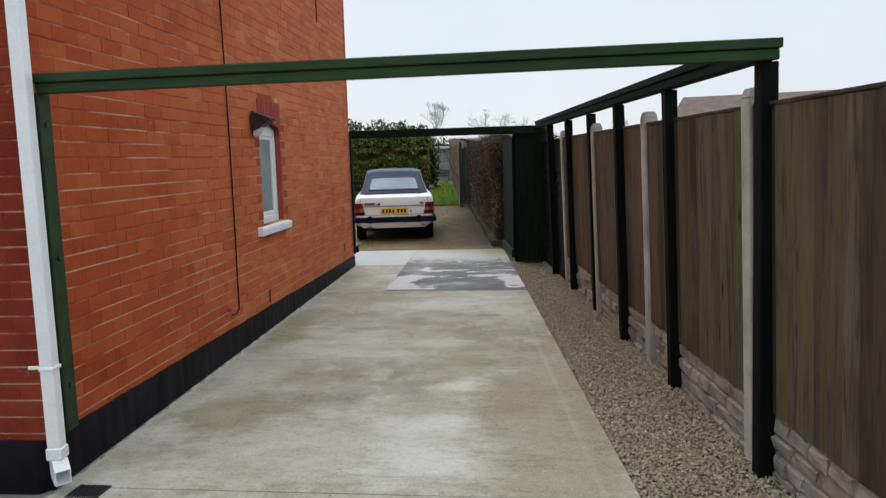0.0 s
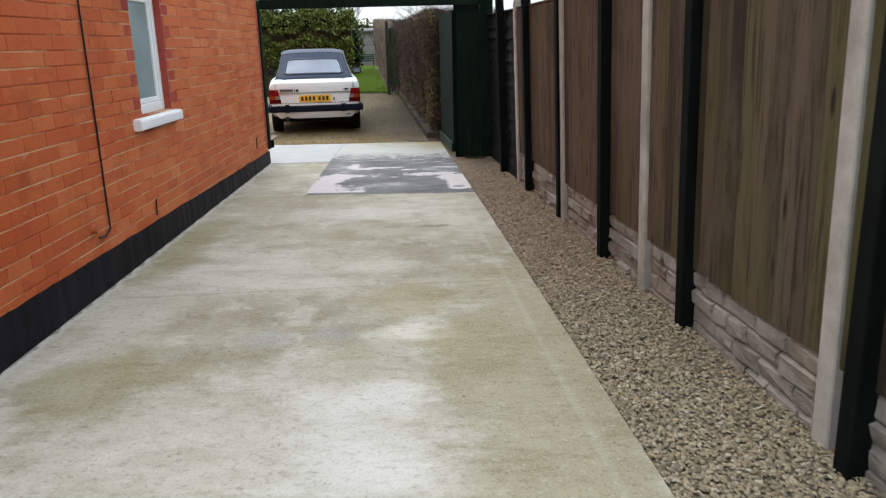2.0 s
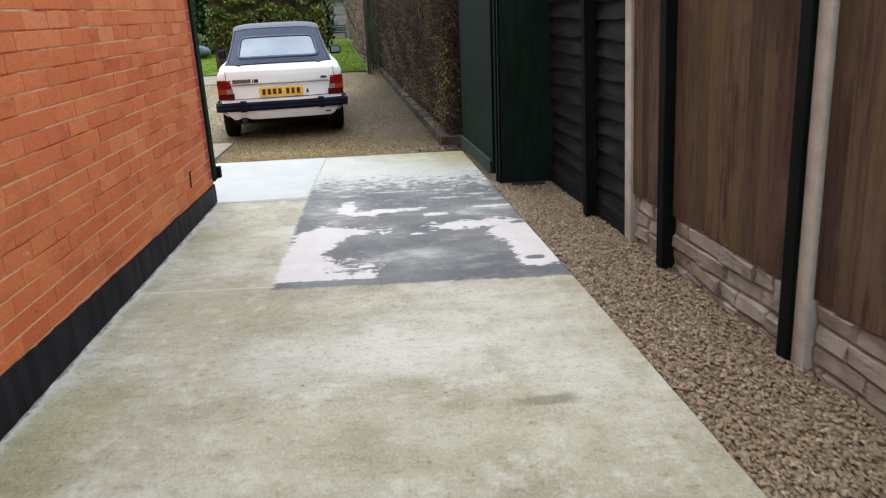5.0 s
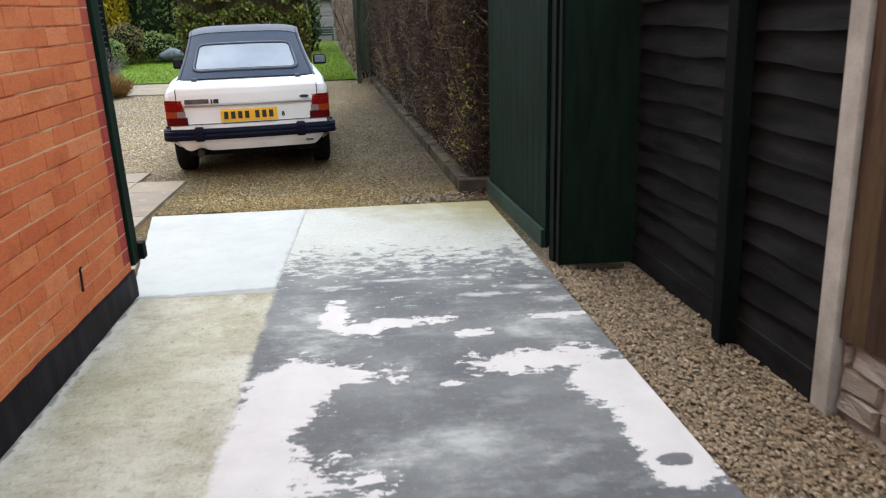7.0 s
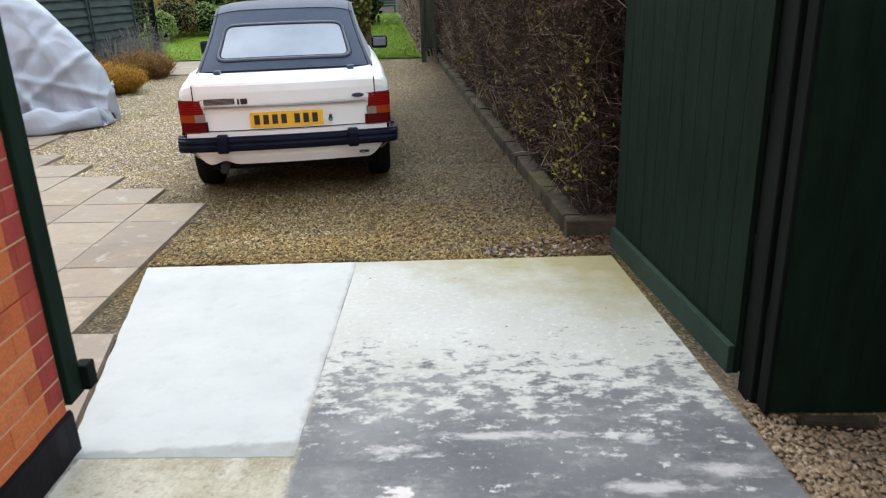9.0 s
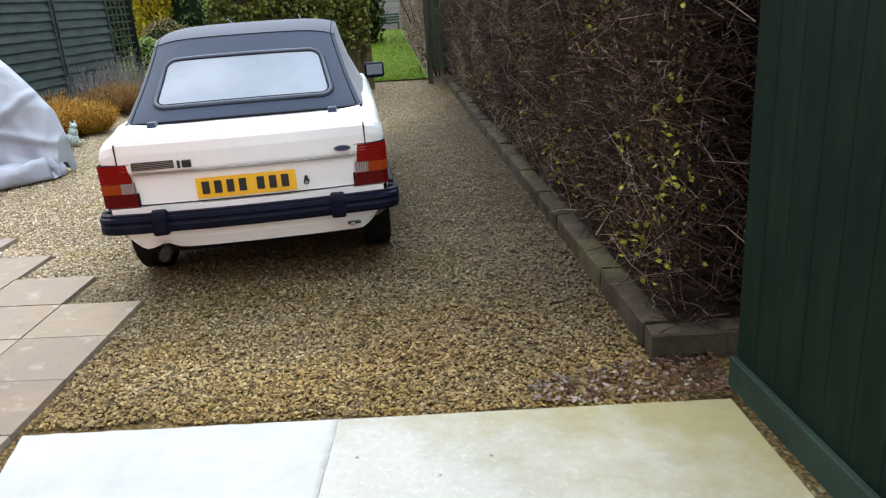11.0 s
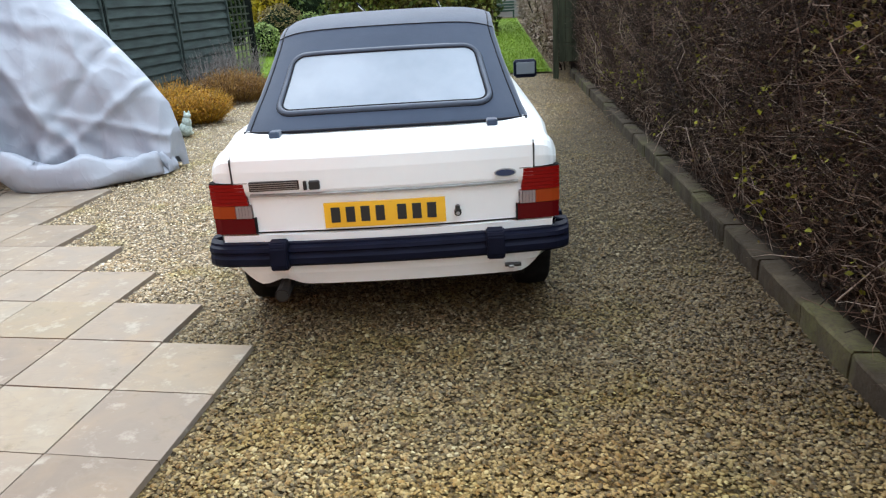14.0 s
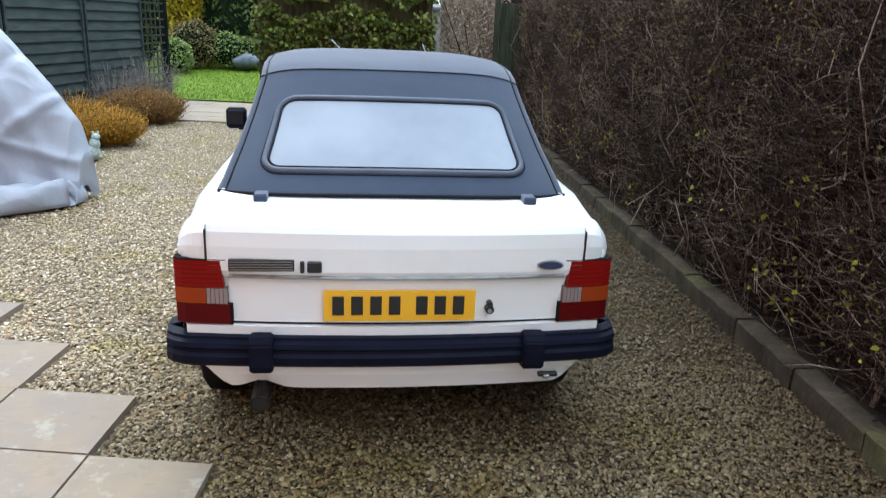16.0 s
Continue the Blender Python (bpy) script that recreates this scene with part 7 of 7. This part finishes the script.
flood = thing("wall_lamp", "black wedge-shaped wall lamp beside the window", "lamp", HOUSE)
part("bracket", box((0.008, 3.20, 1.90), (0.02, 3.27, 2.03), 0.003), INK, flood)
part("housing", poly_prism([(0.02, 2.06), (0.02, 1.88), (0.19, 1.965), (0.20, 1.985)], "y", 3.14, 3.32, 0.006), INK, flood)
part("sensor", poly_prism([(0.02, 1.875), (0.02, 1.83), (0.08, 1.865), (0.10, 1.912)], "y", 3.18, 3.28, 0.004), UPVC, flood, "white sensor below")

CABLE = plain("black_cable", (0.02, 0.010, 0.010), 0.5)
cable = thing("wall_cable", "thin dark cable running down the brick wall", "cable", HOUSE)
pts = [(2.58, 5.3), (2.60, 4.0), (2.57, 3.2), (2.59, 2.4), (2.60, 1.8), (2.60, 1.0), (2.59, 0.6), (2.59, 0.36), (2.50, 0.33), (2.42, 0.345)]
bm = bmesh.new()
for (a, b), (c, d) in zip(pts, pts[1:]):
    add_tube(bm, (0.012, a, b), (0.012, c, d), 0.006, 6)
part("run", bm, CABLE, cable)
vent = thing("pipe_stub", "small orange-painted pipe stub low on the wall", "pipe", HOUSE)
part("stub", tube((0.0, 2.36, 0.41), (0.04, 2.36, 0.41), 0.028, 12), BRICK, vent)
for s, z in ((3.42, 0.33), (6.88, 0.36)):
    hk = thing("wall_hook", "small rusty iron hook above the plinth", "hook", HOUSE)
    bm = bmesh.new()
    add_tube(bm, (0.012, s, z - 0.07), (0.016, s, z + 0.04), 0.006, 6)
    add_tube(bm, (0.016, s, z + 0.04), (0.03, s - 0.02, z + 0.055), 0.005, 6)
    part("iron", bm, CABLE, hk)
wire = thing("wall_wire", "short dark wire hanging high on the wall", "wire", HOUSE)
part("run", tube((0.01, 5.85, 3.3), (0.012, 5.83, 3.75), 0.006, 6), CABLE, wire)

pipe = thing("downpipe", "white square plastic downpipe at the house corner", "pipe", pose(-2.275, 3.752, 0, 0, 0, 8))
part("pipe", box((-0.033, -0.033, 0.20), (0.033, 0.033, 5.3), 0.005), UPVC, pipe)
part("socket", box((-0.039, -0.039, 0.165), (0.039, 0.039, 0.225), 0.004), UPVC, pipe)
# the outlet shoe, open at its kicked-out end
bm = bmesh.new()
for lo, hi in (((-0.036, -0.036), (-0.032, 0.036)), ((0.032, -0.036), (0.036, 0.036))):
    rings = [[(lo[0], -0.036, 0.168), (lo[0], -0.036, 0.10), (lo[0], 0.036, 0.045), (lo[0], 0.075, 0.05), (lo[0], 0.075, 0.118), (lo[0], 0.036, 0.168)], [(hi[0], -0.036, 0.168), (hi[0], -0.036, 0.10), (hi[0], 0.036, 0.045), (hi[0], 0.075, 0.05), (hi[0], 0.075, 0.118), (hi[0], 0.036, 0.168)]]
    vs = [[bm.verts.new(p) for p in r] for r in rings]
    bm.faces.new(vs[0])
    bm.faces.new(vs[1][::-1])
    for i in range(6):
        bm.faces.new((vs[0][i], vs[1][i], vs[1][(i + 1) % 6], vs[0][(i + 1) % 6]))
for (ya, za), (yb, zb) in (((-0.036, 0.168), (-0.036, 0.10)), ((-0.036, 0.10), (0.036, 0.045)), ((0.036, 0.045), (0.075, 0.05)), ((0.075, 0.118), (0.036, 0.168))):
    v = [bm.verts.new(p) for p in ((-0.032, ya, za), (0.032, ya, za), (0.032, yb, zb), (-0.032, yb, zb))]
    bm.faces.new(v)
sh = part("shoe", bm, UPVC, pipe, "white outlet shoe")
sh.matrix_basis = pose(0, 0, 0, 0, 0, -140)
part("clip", box((-0.105, 0.0, 0.615), (0.040, 0.040, 0.634), 0.003), UPVC, pipe)
part("clip_band", box((-0.037, -0.037, 0.615), (0.037, 0.0, 0.634), 0.003), UPVC, pipe)
drain = thing("drain_grate", "black iron drain grate set in the concrete", "drain", pose(-2.118, 3.735, 0.002, 0, 0, 0))
part("frame", box((-0.085, -0.068, -0.02), (0.085, 0.068, 0.004), 0.002), INK, drain)
for k in range(7):
    part("bar", box((-0.074 + 0.0225 * k, -0.056, 0.0045), (-0.065 + 0.0225 * k, 0.056, 0.009)), plain("iron_bar", (0.03, 0.03, 0.032), 0.5, 0.6), drain)
for z in (0.5, 1.15, 1.8):
    part("bolt", tube((0.063, 0.0, z), (0.069, 0.0, z), 0.013, 8), INK, wall_post)
tagged(part("stone_slab", poly_prism([(-0.02, 11.53), (0.22, 11.50), (0.26, 11.575), (-0.03, 11.578)], "z", -0.03, 0.012, 0.006), KERB), "mossy stone slab under the gate panel", "stone")

# ---- bricks, last ----
BH, BL, J = 0.0845, 0.234, 0.0078


def brick_shape(l, h, proud):
    c, e = 0.003, 0.0012
    return [(-0.02, 0, 0), (-0.02, l, 0), (-0.02, l, h), (-0.02, 0, h), (proud - 0.0012, 0, 0), (proud - 0.0012, l, 0), (proud - 0.0012, l, h), (proud - 0.0012, 0, h), (proud, e, c), (proud, l - e, c), (proud, l - e, h - c), (proud, e, h - c)]


BRICK_FACES = [(8, 9, 10, 11), (4, 5, 9, 8), (5, 6, 10, 9), (6, 7, 11, 10), (7, 4, 8, 11), (0, 1, 5, 4), (1, 2, 6, 5), (2, 3, 7, 6), (3, 0, 4, 7)]
shared = {}


def brick_mesh(l, mat):
    key = (round(l, 4), mat.name)
    if key not in shared:
        me = bpy.data.meshes.new("brick")
        me.from_pydata(brick_shape(l, BH - J, 0.0022), [], BRICK_FACES)
        me.materials.append(mat)
        shared[key] = me
    return shared[key]


def course_bricks(length, z_from, z_to, hole=None, start=0.0):
    out = []
    row = 0
    z = z_from
    while z + BH < z_to:
        s = -BL * (0.5 if row % 2 else 1.0)
        while s < length:
            a, b = max(start + 0.002, s), min(s + BL - 0.0012, length - 0.002)
            spans = [(a, b)]
            if hole and z + BH - J > hole[2] and z < hole[3]:
                spans = []
                if a < hole[0] - 0.004:
                    spans.append((a, min(b, hole[0] - 0.004)))
                if b > hole[1] + 0.004:
                    spans.append((max(a, hole[1] + 0.004), b))
            cut = length - 0.105
            spans = [t for p, q in spans for t in ([(p, cut - 0.001), (cut, q)] if p < cut < q else [(p, q)])]
            out += [(p, q, z) for p, q in spans if q - p > 0.02]
            s += BL
        z += BH
        row += 1
    return out


HOLE = (WIN[0], WIN[1], WIN[2] - 0.092, 2.19)
rest = {BRICK.name: [], BRICK_RED.name: []}
near_count = 0
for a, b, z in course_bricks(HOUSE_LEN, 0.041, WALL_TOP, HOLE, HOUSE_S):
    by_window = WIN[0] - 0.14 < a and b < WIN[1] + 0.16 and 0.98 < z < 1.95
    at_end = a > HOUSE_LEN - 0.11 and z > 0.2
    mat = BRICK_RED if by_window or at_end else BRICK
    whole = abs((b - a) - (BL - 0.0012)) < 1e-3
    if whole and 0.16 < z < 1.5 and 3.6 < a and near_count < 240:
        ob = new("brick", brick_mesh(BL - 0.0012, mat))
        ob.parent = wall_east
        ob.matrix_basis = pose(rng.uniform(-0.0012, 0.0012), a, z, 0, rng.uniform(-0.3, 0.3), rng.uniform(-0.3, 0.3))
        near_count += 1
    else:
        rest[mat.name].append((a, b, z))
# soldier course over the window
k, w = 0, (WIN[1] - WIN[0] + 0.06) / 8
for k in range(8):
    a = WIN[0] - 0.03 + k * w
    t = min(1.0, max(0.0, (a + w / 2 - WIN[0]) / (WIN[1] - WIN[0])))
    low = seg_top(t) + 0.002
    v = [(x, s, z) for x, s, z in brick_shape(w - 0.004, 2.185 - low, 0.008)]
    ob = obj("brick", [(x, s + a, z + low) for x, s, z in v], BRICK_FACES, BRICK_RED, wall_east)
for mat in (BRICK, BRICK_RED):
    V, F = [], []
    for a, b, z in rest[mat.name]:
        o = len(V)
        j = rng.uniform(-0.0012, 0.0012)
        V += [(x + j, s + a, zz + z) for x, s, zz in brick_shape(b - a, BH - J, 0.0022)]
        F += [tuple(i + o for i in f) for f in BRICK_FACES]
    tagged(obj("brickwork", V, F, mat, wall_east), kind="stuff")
V, F = [], []
for a, b, z in course_bricks(5.95, 0.041, WALL_TOP):
    o = len(V)
    V += [(-(s + a) - 0.002, HOUSE_S - x, zz + z) for x, s, zz in brick_shape(b - a, BH - J, 0.004)]
    F += [tuple(i + o for i in reversed(f)) for f in BRICK_FACES]
tagged(obj("brickwork", V, F, BRICK_FRONT, wall_south), kind="stuff")
